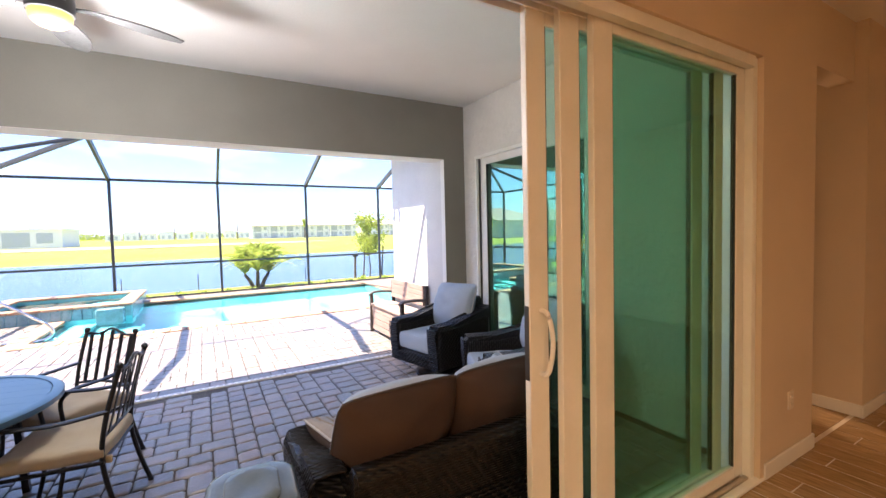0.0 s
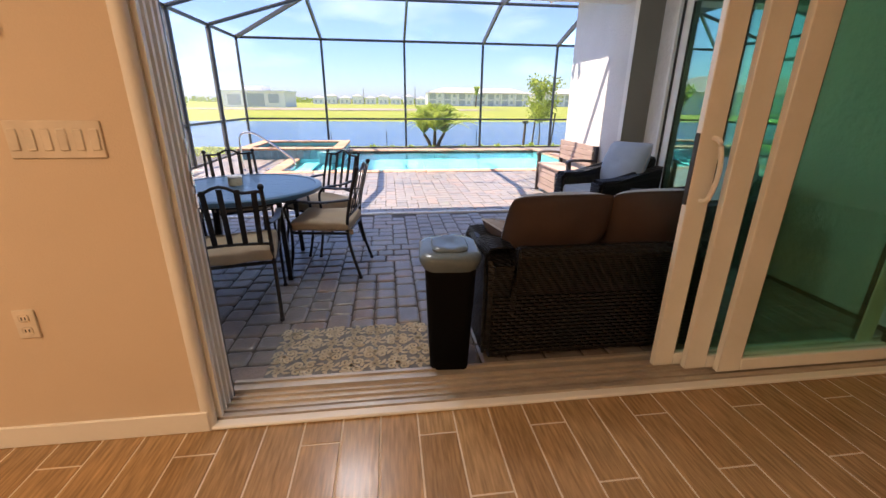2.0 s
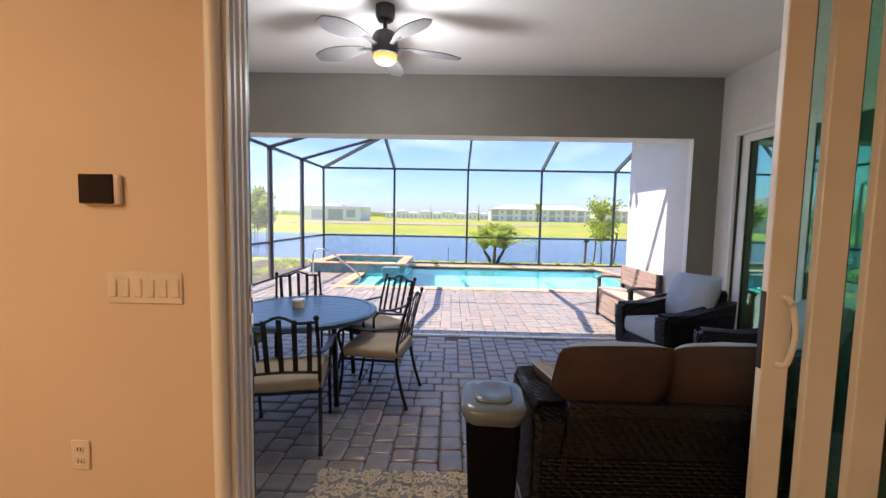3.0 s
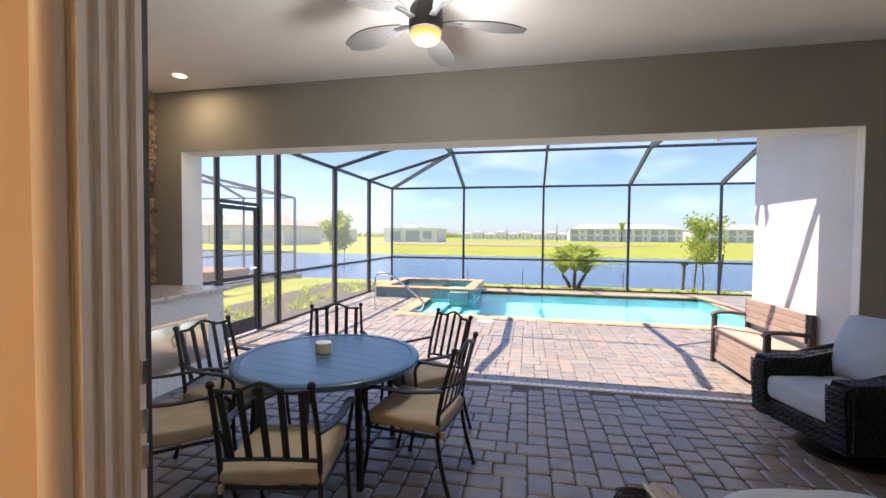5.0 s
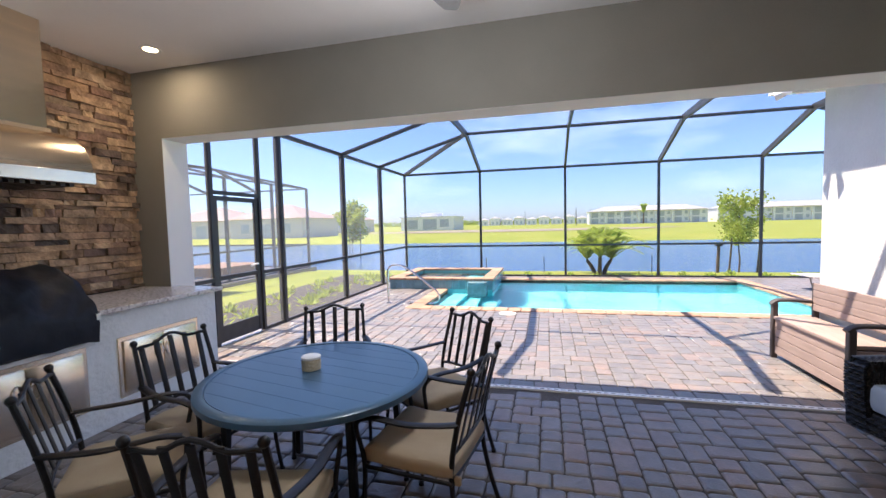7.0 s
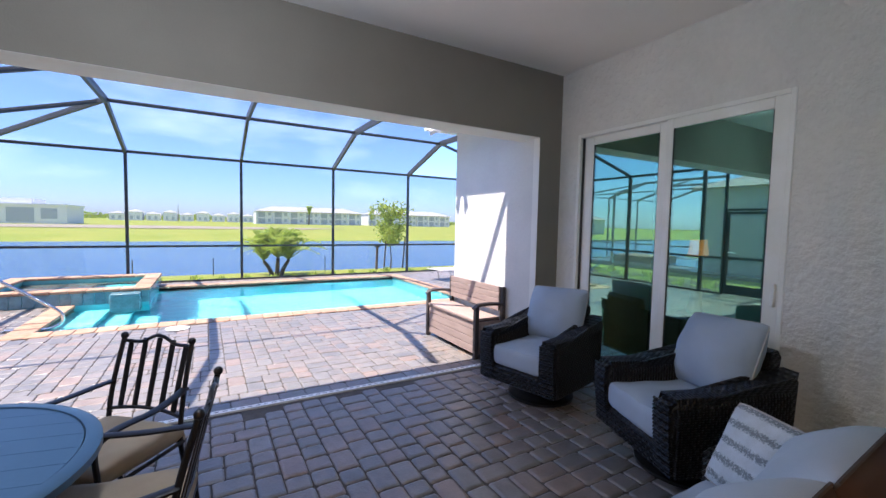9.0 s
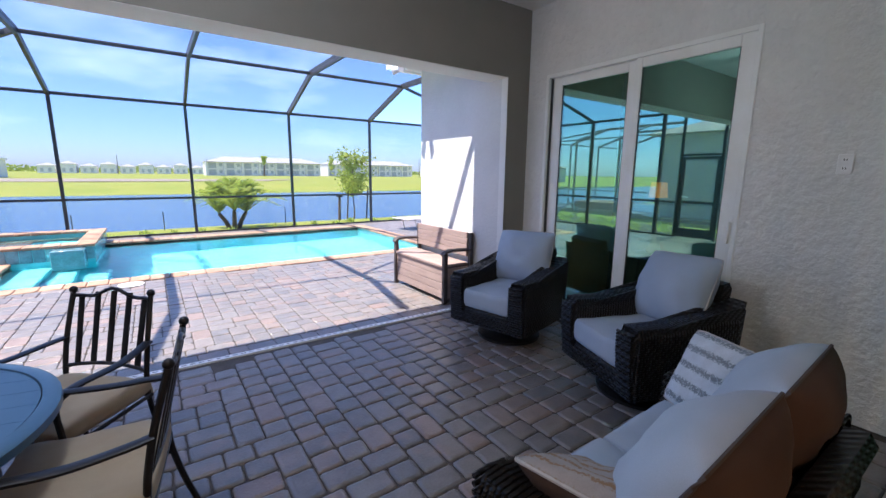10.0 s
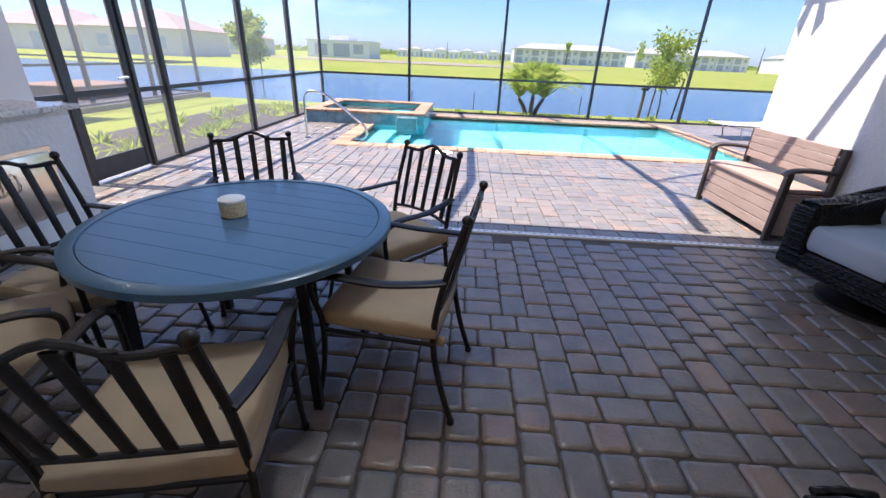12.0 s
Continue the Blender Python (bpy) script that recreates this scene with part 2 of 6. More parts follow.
def smooth_path(pts, n=6):
    """A rounded run of points through the given ones."""
    pts = [Vector(p) for p in pts]
    out = []
    for i in range(len(pts) - 1):
        a0, b0, c0, d0 = pts[max(i - 1, 0)], pts[i], pts[i + 1], pts[min(i + 2, len(pts) - 1)]
        for k in range(n):
            t = k / n
            out.append(0.5 * (2 * b0 + (c0 - a0) * t + (2 * a0 - 5 * b0 + 4 * c0 - d0) * t * t + (3 * b0 - a0 - 3 * c0 + d0) * t ** 3))
    out.append(pts[-1])
    return out


def lathe(bm, profile, seg=32, centre=(0, 0)):
    rings = []
    for r, z in profile:
        rings.append([bm.verts.new((centre[0] + r * math.cos(2 * math.pi * k / seg), centre[1] + r * math.sin(2 * math.pi * k / seg), z)) for k in range(seg)])
    for q0, q1 in zip(rings, rings[1:]):
        for k in range(seg):
            bm.faces.new((q0[k], q0[(k + 1) % seg], q1[(k + 1) % seg], q1[k]))
    bm.faces.new(list(reversed(rings[0])))
    bm.faces.new(rings[-1])
    return bm




def finish(me, smooth):
    if smooth:
        me.polygons.foreach_set("use_smooth", [True] * len(me.polygons))
        me.set_sharp_from_angle(angle=radians(40))
    return me


def part(name, bm, mat, parent, label="", smooth=True):
    bmesh.ops.recalc_face_normals(bm, faces=bm.faces)
    me = bpy.data.meshes.new(name)
    bm.to_mesh(me)
    bm.free()
    me.materials.append(mat)
    finish(me, smooth)
    ob = new(name, me)
    if parent:
        ob.parent = parent
    if label:
        ob["label"] = label
    return ob


def structure(name, bm, mat, label, category, smooth=False):
    return tagged(part(name, bm, mat, None, smooth=smooth), label, category, kind="structure")


def thing(name, label, category, m=None, group=""):
    ob = new(name)
    ob.empty_display_size = 0.1
    if m is not None:
        ob.matrix_world = m
    return tagged(ob, label, category, group)


def cushion(w, d, h, puff=0.35, n=14, crown=None):
    """A padded block w x d x h, centred, with rounded seams and a crowned top."""
    bm = bmesh.new()
    bmesh.ops.create_cube(bm, size=1.0)
    bmesh.ops.subdivide_edges(bm, edges=bm.edges[:], cuts=n, use_grid_fill=True)
    for v in bm.verts:
        x, y, z = v.co * 2
        k = 0.12
        sx = x * (1 - k * (0.25 * y ** 4 + 0.35 * z ** 4))
        sy = y * (1 - k * (0.25 * x ** 4 + 0.35 * z ** 4))
        bul = (1 - x ** 4) * (1 - y ** 4)
        sz = z * (1 - puff + puff * bul ** 0.6) if crown is None else z * (1 - puff + puff * bul ** crown)
        wob = 0.012 * noise.noise(Vector((x * 1.7 + w * 9, y * 1.7, z + d * 7)))
        v.co = Vector((sx * w / 2, sy * d / 2, sz * h / 2 + wob * abs(z)))
    return bm


def welt(w, d, z, r=0.006):
    pts = []
    k = 0.47
    for i in range(40):
        t = 2 * math.pi * i / 40
        c, s = math.cos(t), math.sin(t)
        q = 0.30
        pts.append((math.copysign(abs(c) ** q, c) * w * k, math.copysign(abs(s) ** q, s) * d * k, z))
    return sweep(bmesh.new(), pts, r, 6, closed=True)


# ---- the large structure ----
IN_Y, OUT_Y = 1.77, 1.962              # faces of the wall with the big sliding door
DX0, DX1, DZ = 0.14, 3.93, 2.50        # its opening
PX0, PX1 = -3.15, 4.06                 # patio side walls
BY0, BY1, BZ, CZ = 5.12, 5.42, 2.44, 3.12
CX0, CX1 = -2.77, 3.76                 # patio opening

structure("wall_south_west", boxes((-4.0, DX0, IN_Y, OUT_Y, 0, 3.07)), INT_WALL, "warm beige painted interior wall beside the sliding door", "wall")
structure("wall_south_lintel", boxes((DX0, DX1, IN_Y, OUT_Y, DZ, 3.07)), INT_WALL, "beige painted wall above the sliding door", "wall")
structure("wall_south_east", boxes((DX1, 4.66, IN_Y, OUT_Y, 0, 3.07)), INT_WALL, "warm beige painted interior wall beside the hall", "wall")
structure("wall_south_outside_west", boxes((PX0, DX0 - 0.002, OUT_Y, OUT_Y + 0.012, 0, CZ)), STUCCO, "textured stucco skin of the house wall", "wall")
structure("wall_south_outside_lintel", boxes((DX0, DX1, OUT_Y, OUT_Y + 0.012, DZ, CZ)), STUCCO, "textured stucco skin above the sliding door", "wall")
structure("wall_west_patio", boxes((PX0 - 0.3, PX0 - 0.03, OUT_Y, BY1, 0, CZ)), MORTAR, "dark mortar bed behind the stacked stone wall", "wall")
SD0, SD1, SDZ = 3.06, 4.88, 2.455       # side sliding door
structure("wall_east_patio", boxes((PX1, PX1 + 0.25, OUT_Y, SD0, 0, CZ), (PX1, PX1 + 0.25, SD0, SD1, SDZ, CZ), (PX1, PX1 + 0.25, SD1, BY0, 0, CZ)), STUCCO, "grey textured stucco wall of the covered patio", "wall")
structure("beam", boxes((CX0, CX1, BY0, BY1, BZ, CZ)), DARKENED_STUCCO, "wide stucco beam over the patio opening, coloured dark for shade", "beam")
structure("wall_column_west", boxes((PX0 - 0.3, CX0, BY0, BY1, 0, CZ)), DARKENED_STUCCO, "stucco column at the end of the beam", "column")
structure("wall_pier_east", boxes((CX1, PX1 + 0.25, BY0, BY0 + 0.09, 0, CZ)), DARKENED_STUCCO, "stucco pier at the end of the beam, coloured dark for shade", "wall")
structure("opening_lining", boxes((CX0 + 0.004, CX1 - 0.004, BY0 + 0.003, BY1 - 0.003, BZ - 0.004, BZ), (CX0, CX0 + 0.004, BY0 + 0.003, BY1 - 0.003, 0.0, BZ), (CX1 - 0.004, CX1, BY0 + 0.003, BY0 + 0.09, 0.0, BZ)), LIT_LINING, "thin lining of the patio opening, coloured pale for bounced deck light", "trim")
structure("wall_east_wing", boxes((CX1, 4.6, BY0 + 0.09, 6.78, 0, 3.2)), WHITE_STUCCO, "white textured stucco wall beside the pool deck", "wall")
structure("ceiling_patio", boxes((PX0 - 0.3, PX1 + 0.25, OUT_Y + 0.012, BY0, CZ, CZ + 0.15)), CEILING, "white textured patio ceiling", "ceiling")
structure("eave", boxes((-3.6, 3.60, BY1, 5.58, 2.75, 2.80), (-3.6, 3.355, 5.58, 5.64, 2.74, 2.94), (3.36, 3.415, 5.60, 7.00, 2.80, 3.16), (3.415, 8.6, 6.945, 7.00, 2.80, 3.16), (3.415, 4.6, 5.585, 6.945, 2.82, 2.85)), TRIM, "white soffit and fascia of the roof edge", "eave")
structure("roof", boxes((-6, 8.6, -4, 5.5, 3.3, 3.5), (3.42, 8.6, 5.5, 6.94, 2.88, 3.14)), DARKENED_STUCCO, "plain low roof over the house", "roof")
# interior shell
structure("floor_interior", boxes((-4.2, 9.0, -5.0, IN_Y + 0.04, -0.12, -0.0025)), TILE_GROUT, "pale grout bed of the wood-look tile floor", "floor")
structure("ceiling_interior", boxes((-4.2, 9.0, -5.0, IN_Y, 3.07, 3.2)), CEILING, "plain white interior ceiling", "ceiling")
structure("wall_interior_back", boxes((-4.2, 9.0, -5.2, -5.0, 0, 3.07)), INT_WALL, "plain beige interior wall", "wall")
structure("wall_interior_west", boxes((-4.2, -4.0, -5.0, OUT_Y, 0, 3.07)), INT_WALL, "plain beige interior wall", "wall")
structure("wall_interior_east", boxes((7.4, 7.6, -5.0, 5.0, 0, 3.07)), INT_WALL, "plain beige interior wall at the hall's end", "wall")
structure("wall_hall_pier", boxes((5.52, 7.4, 1.74, 1.94, 0, 3.07), (5.52, 5.62, 1.94, 2.14, 0, 3.07)), INT_WALL, "warm lit beige pier between the hall and a bedroom", "wall")
structure("wall_hall_header", boxes((4.66, 5.52, 1.82, 1.98, 2.62, 3.07)), INT_WALL, "beige header over the hall opening", "wall")
structure("wall_hall_west", boxes((4.54, 4.66, OUT_Y, 2.6, 0, 3.07)), INT_WALL, "beige return wall of the hall", "wall")
structure("floor_hall", boxes((4.31, 7.4, IN_Y + 0.04, 5.0, -0.12, 0.0)), PLANK, "brown wood-look floor of the hall", "floor")
structure("wall_bedroom_back", boxes((4.31, 7.4, 4.9, 5.0, 0, 3.07)), INT_WALL, "plain beige bedroom wall", "wall")
structure("ceiling_hall", boxes((4.31, 7.4, IN_Y, 5.0, 3.07, 3.2)), CEILING, "plain white hall ceiling", "ceiling")
structure("baseboard", boxes((-4.0, DX0, IN_Y - 0.014, IN_Y, 0, 0.10), (DX1 + 0.04, 4.66, IN_Y - 0.014, IN_Y, 0, 0.10), (4.66, 4.674, IN_Y - 0.014, 2.6, 0, 0.10), (5.50, 7.4, 1.726, 1.74, 0, 0.10), (5.506, 5.52, 1.74, 2.14, 0, 0.10), bevel=0.004), TRIM, "white painted baseboard", "baseboard")

# ---- ground, lake, deck slab, pool ----
def land(x, y):
    """Height of the lawn: a bank down to the lake, the far shore and flat land."""
    if y < 15.5:
        h = -0.14
    elif y < 24:
        h = -0.14 - (y - 15.5) / 8.5 * 0.9
    elif y < 44:
        h = -1.1
    elif y < 58:
        h = -1.1 + (y - 44) / 14 * 1.0
    else:
        h = -0.1
    return h + 0.04 * noise.noise(Vector((x * 0.15, y * 0.15, 0)))


GRASS = material("lawn", (0.27, 0.32, 0.035), 0.95, color2=(0.35, 0.36, 0.055), scale=0.25, bump=0.6, bump_scale=14, fine=0.35, dist=0.05)
bm = bmesh.new()
xs = [-900, -400, -200, -120] + list(range(-90, 91, 5)) + [120, 200, 400, 900]
ys = [-300, -120, -40, -10, 5, 13.6, 14.5, 15.5, 16.5, 17.5, 18.5, 19.5, 20.5, 22, 24, 30, 38, 44, 46, 48, 50, 52, 55, 58, 65, 80, 100, 140, 220, 400, 900, 2500]
grid = [[bm.verts.new((x, y, land(x, y) if y > 13 else -0.14)) for x in xs] for y in ys]
for j in range(len(ys) - 1):
    for i in range(len(xs) - 1):
        if ys[j + 1] <= 13.6 and ys[j] >= 5 and -5 <= xs[i] and xs[i + 1] <= 10:
            continue
        if ys[j + 1] <= 5 and ys[j] >= -10 and -10 <= xs[i] and xs[i + 1] <= 10:
            continue
        bm.faces.new((grid[j][i], grid[j][i + 1], grid[j + 1][i + 1], grid[j + 1][i]))
structure("ground", bm, GRASS, "bright green mown lawn and banks", "lawn", smooth=True)

LAKE = bpy.data.materials.new("lake_water")
LAKE.use_nodes = True
n, l = LAKE.node_tree.nodes, LAKE.node_tree.links
p = n["Principled BSDF"]
p.inputs["Base Color"].default_value, p.inputs["Roughness"].default_value = (0.045, 0.11, 0.24, 1), 0.16
tx, mpn, nz, bp = n.new("ShaderNodeNewGeometry"), n.new("ShaderNodeMapping"), n.new("ShaderNodeTexNoise"), n.new("ShaderNodeBump")
mpn.inputs["Scale"].default_value = (0.8, 2.2, 1)
nz.inputs["Scale"].default_value, nz.inputs["Detail"].default_value = 2.0, 4.0
bp.inputs["Strength"].default_value, bp.inputs["Distance"].default_value = 0.6, 0.1
l.new(tx.outputs["Position"], mpn.inputs["Vector"])
l.new(mpn.outputs["Vector"], nz.inputs["Vector"])
l.new(nz.outputs["Fac"], bp.inputs["Height"])
l.new(bp.outputs["Normal"], p.inputs["Normal"])
structure("lake", boxes((-300, 300, 16, 56, -0.75, -0.70)), LAKE, "rippled blue lake between grassy banks", "water")

# slab with the pool basin left open
QX0, QX1, QY0, QY1 = -1.25, 5.35, 8.95, 12.75
SX0, SX1, SY0, SY1, SZ = -2.65, -0.20, 10.95, 13.2, 0.26
structure("floor_patio", boxes((-5.2, 10.2, IN_Y + 0.04, QY0, -0.3, -0.012), (-5.2, QX0, QY0, 13.62, -0.3, -0.012), (QX1, 10.2, QY0, 13.62, -0.3, -0.012), (QX0, QX1, QY1, 13.62, -0.3, -0.012)), GROUT, "sand bed under the patio and deck pavers", "patio")
PLASTER = material("pool_plaster", (0.19, 0.50, 0.56), 0.7, color2=(0.155, 0.46, 0.53), scale=3, bump=0.1, fine=0.05)
structure("pool_basin", boxes((QX0 - 0.2, QX1 + 0.2, QY0 - 0.2, QY1 + 0.2, -1.75, -1.45), (QX0 - 0.2, QX0, QY0 - 0.2, QY1 + 0.2, -1.45, -0.035), (QX1, QX1 + 0.2, QY0 - 0.2, QY1 + 0.2, -1.45, -0.035), (QX0, QX1, QY0 - 0.2, QY0, -1.45, -0.035), (QX0, QX1, QY1, QY1 + 0.2, -1.45, -0.035)), PLASTER, "pale blue plastered swimming pool basin", "pool")
steps = thing("pool_steps", "pale blue plastered entry steps under water", "pool steps")
for s in ((QX0, -0.75, QY0, 10.95, -1.45, -0.28), (-0.75, -0.40, QY0, 10.95, -1.45, -0.52), (-0.40, -0.02, QY0, 10.95, -1.45, -0.78)):
    part("step", boxes(s, bevel=0.02), PLASTER, steps)

WATER = bpy.data.materials.new("pool_water")
WATER.use_nodes = True
n, l = WATER.node_tree.nodes, WATER.node_tree.links
n.remove(n["Principled BSDF"])
fr, tr, gl, mx = n.new("ShaderNodeFresnel"), n.new("ShaderNodeBsdfRefraction"), n.new("ShaderNodeBsdfGlossy"), n.new("ShaderNodeMixShader")
fr.inputs["IOR"].default_value = 1.33
tr.inputs["IOR"].default_value, tr.inputs["Color"].default_value = 1.33, (0.80, 0.97, 0.98, 1)
gl.inputs["Roughness"].default_value = 0.03
tx, nz, bp = n.new("ShaderNodeNewGeometry"), n.new("ShaderNodeTexNoise"), n.new("ShaderNodeBump")
nz.inputs["Scale"].default_value, nz.inputs["Detail"].default_value = 5.0, 3.0
bp.inputs["Strength"].default_value, bp.inputs["Distance"].default_value = 0.35, 0.05
l.new(tx.outputs["Position"], nz.inputs["Vector"])
l.new(nz.outputs["Fac"], bp.inputs["Height"])
l.new(bp.outputs["Normal"], fr.inputs["Normal"])
l.new(bp.outputs["Normal"], gl.inputs["Normal"])
l.new(bp.outputs["Normal"], tr.inputs["Normal"])
l.new(fr.outputs["Fac"], mx.inputs["Fac"])
l.new(tr.outputs["BSDF"], mx.inputs[1])
l.new(gl.outputs["BSDF"], mx.inputs[2])
l.new(mx.outputs["Shader"], n["Material Output"].inputs["Surface"])
bm = bmesh.new()
bmesh.ops.create_grid(bm, x_segments=1, y_segments=1, size=0.5, matrix=Matrix.Translation(((QX0 + QX1) / 2, (QY0 + QY1) / 2, -0.055)) @ Matrix.Diagonal((QX1 - QX0 - 0.002, QY1 - QY0 - 0.002, 1, 1)))
water = structure("pool_water", bm, WATER, "clear turquoise pool water with fine ripples", "water")
water.visible_shadow = False
if water.data.polygons[0].normal.z < 0:
    water.data.flip_normals()


# ---- pool cage ----
FX = [-3.10, -0.83, 1.50, 3.82, 6.12, 8.42]
LY = [13.47, 11.56, 9.57, 7.45]
EZ, KZ, KY, KX = 2.99, 3.63, 11.48, -0.86
cage = thing("pool_cage", "dark bronze aluminium screen enclosure over the pool deck", "pool cage")


def bar(name, p0, p1, w=0.05, d=0.05, parent=cage, mat=BRONZE):
    bm = bmesh.new()
    sweep(bm, [p0, p1], 1, 4, flat=(w / 2, d / 2))
    return part(name, bm, mat, parent, smooth=False)


for x in FX:
    bar("post", (x, 13.47, -0.02), (x, 13.47, EZ), 0.06, 0.06)
for y in LY[1:]:
    bar("post", (-3.10, y, -0.02), (-3.10, y, EZ), 0.10, 0.06)
for y in LY[1:]:
    bar("post", (8.42, y, -0.02), (8.42, y, EZ), 0.06, 0.06)
bar("eave_rail", (-3.10, 13.47, EZ), (8.42, 13.47, EZ), 0.06, 0.06)
bar("eave_rail", (-3.10, 13.50, EZ), (-3.10, 5.45, EZ), 0.06, 0.06)
bar("eave_rail", (8.42, 13.50, EZ), (8.42, 6.8, EZ), 0.06, 0.06)
bar("chair_rail", (-3.10, 13.47, 0.86), (8.42, 13.47, 0.86), 0.05, 0.05)
bar("chair_rail", (-3.10, 13.47, 0.86), (-3.10, 6.95, 0.86), 0.05, 0.05)
bar("chair_rail", (8.42, 13.47, 0.86), (8.42, 6.8, 0.86), 0.05, 0.05)
bar("bottom_rail", (-3.10, 13.47, 0.015), (8.42, 13.47, 0.015), 0.05, 0.05)
bar("bottom_rail", (-3.10, 13.47, 0.015), (-3.10, 6.95, 0.015), 0.05, 0.05)
for x in FX[1:5]:
    for q0, q1 in (((x, 13.47, EZ), (x, KY, KZ)), ((x, KY, KZ), (x, 7.0, KZ)), ((x, 7.0, KZ), (x, 5.70, 3.10))):
        bar("rafter", q0, q1, 0.055, 0.13)
bar("hip_rafter", (-3.10, 13.47, EZ), (KX, KY, KZ), 0.055, 0.09)
bar("ridge_rail", (KX, KY, KZ), (6.12, KY, KZ), 0.05, 0.06)
bar("ridge_rail", (6.12, KY, KZ), (8.42, KY, EZ), 0.05, 0.06)
bar("purlin", (KX, 9.57, KZ), (6.12, 9.57, KZ), 0.05, 0.05)
bar("purlin", (KX, 7.45, KZ), (6.12, 7.45, KZ), 0.05, 0.05)
for y in LY[1:]:
    bar("side_rafter", (-3.10, y, EZ), (KX, y, KZ), 0.05, 0.07)
# screen door
for y in (6.05, 6.95):
    bar("door_post", (-3.10, y, -0.01), (-3.10, y, EZ), 0.06, 0.05)
bar("door_header", (-3.10, 6.05, 1.98), (-3.10, 6.95, 1.98), 0.05, 0.05)
bar("chair_rail", (-3.10, 5.45, 0.86), (-3.10, 6.05, 0.86), 0.05, 0.05)
door = thing("screen_door", "dark bronze framed screen door with a kick plate", "door")
for s in ((-3.13, -3.09, 6.09, 6.15, 0.03, 1.94), (-3.13, -3.09, 6.85, 6.91, 0.03, 1.94)):
    part("stile", boxes(s), BRONZE, door, smooth=False)
for s in ((-3.13, -3.09, 6.15, 6.85, 1.88, 1.94), (-3.13, -3.09, 6.15, 6.85, 0.84, 0.90)):
    part("rail", boxes(s), BRONZE, door, smooth=False)
part("kick_plate", boxes((-3.122, -3.098, 6.15, 6.85, 0.03, 0.24)), BRONZE, door, "dark bronze kick plate", smooth=False)


# screen cloth: fine dark mesh, half seen through
def screen_cloth(name, cover, grey):
    """Woven mesh: open for the most part, the threads dull and a little lit from behind."""
    m = bpy.data.materials.new(name)
    m.use_nodes = True
    n, l = m.node_tree.nodes, m.node_tree.links
    n.remove(n["Principled BSDF"])
    tr, df, tl, m1, m2 = n.new("ShaderNodeBsdfTransparent"), n.new("ShaderNodeBsdfDiffuse"), n.new("ShaderNodeBsdfTranslucent"), n.new("ShaderNodeMixShader"), n.new("ShaderNodeMixShader")
    df.inputs["Color"].default_value = tl.inputs["Color"].default_value = (grey, grey, grey, 1)
    m1.inputs["Fac"].default_value, m2.inputs["Fac"].default_value = 0.5, cover
    l.new(df.outputs["BSDF"], m1.inputs[1])
    l.new(tl.outputs["BSDF"], m1.inputs[2])
    l.new(tr.outputs["BSDF"], m2.inputs[1])
    l.new(m1.outputs["Shader"], m2.inputs[2])
    l.new(m2.outputs["Shader"], n["Material Output"].inputs["Surface"])
    return m


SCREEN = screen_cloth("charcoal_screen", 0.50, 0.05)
# same cloth made paler for the west side: its sunlit haze, as colour
HAZY_SCREEN = screen_cloth("hazy_screen", 0.50, 0.24)


def screen(parent, *corners, mat=SCREEN):
    bm = bmesh.new()
    bm.faces.new([bm.verts.new(q) for q in corners])
    ob = part("screen_panel", bm, mat, parent, smooth=False)
    ob.visible_shadow = False
    return ob


for xa, xb in zip(FX, FX[1:]):
    for za, zb in ((0.02, 0.86), (0.86, EZ)):
        screen(cage, (xa, 13.47, za), (xb, 13.47, za), (xb, 13.47, zb), (xa, 13.47, zb))
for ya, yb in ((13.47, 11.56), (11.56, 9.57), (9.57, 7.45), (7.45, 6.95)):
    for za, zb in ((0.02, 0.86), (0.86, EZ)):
        screen(cage, (-3.10, ya, za), (-3.10, yb, za), (-3.10, yb, zb), (-3.10, ya, zb), mat=HAZY_SCREEN)
screen(cage, (-3.10, 6.95, 1.98), (-3.10, 6.05, 1.98), (-3.10, 6.05, EZ), (-3.10, 6.95, EZ), mat=HAZY_SCREEN)
screen(cage, (-3.10, 6.05, 0.02), (-3.10, 5.45, 0.02), (-3.10, 5.45, EZ), (-3.10, 6.05, EZ), mat=HAZY_SCREEN)
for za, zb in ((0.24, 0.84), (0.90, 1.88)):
    screen(door, (-3.11, 6.85, za), (-3.11, 6.15, za), (-3.11, 6.15, zb), (-3.11, 6.85, zb), mat=HAZY_SCREEN)
for xa, xb in zip(FX[1:4], FX[2:5]):
    screen(cage, (xa, 13.47, EZ), (xb, 13.47, EZ), (xb, KY, KZ), (xa, KY, KZ))
    for ya, yb in ((KY, 9.57), (9.57, 7.45)):
        screen(cage, (xa, ya, KZ), (xb, ya, KZ), (xb, yb, KZ), (xa, yb, KZ))
screen(cage, (-3.10, 13.47, EZ), (FX[1], 13.47, EZ), (KX, KY, KZ))
screen(cage, (-3.10, 13.47, EZ), (KX, KY, KZ), (-3.10, KY, EZ))
for ya, yb in ((KY, 9.57), (9.57, 7.45)):
    screen(cage, (-3.10, ya, EZ), (KX, ya, KZ), (KX, yb, KZ), (-3.10, yb, EZ))
# braces by the wing's corner, and the door's lever
bar("brace", (3.35, 5.52, 3.10), (1.50, 7.0, KZ), 0.05, 0.07)
bar("brace", (1.50, 7.45, KZ), (3.82, 8.9, KZ), 0.05, 0.05)
part("lever", sweep(bmesh.new(), smooth_path([(-3.085, 6.82, 1.0), (-3.05, 6.82, 1.0), (-3.045, 6.76, 1.0), (-3.05, 6.68, 0.99)]), 0.012, 8), TRIM, door, "pale lever handle")

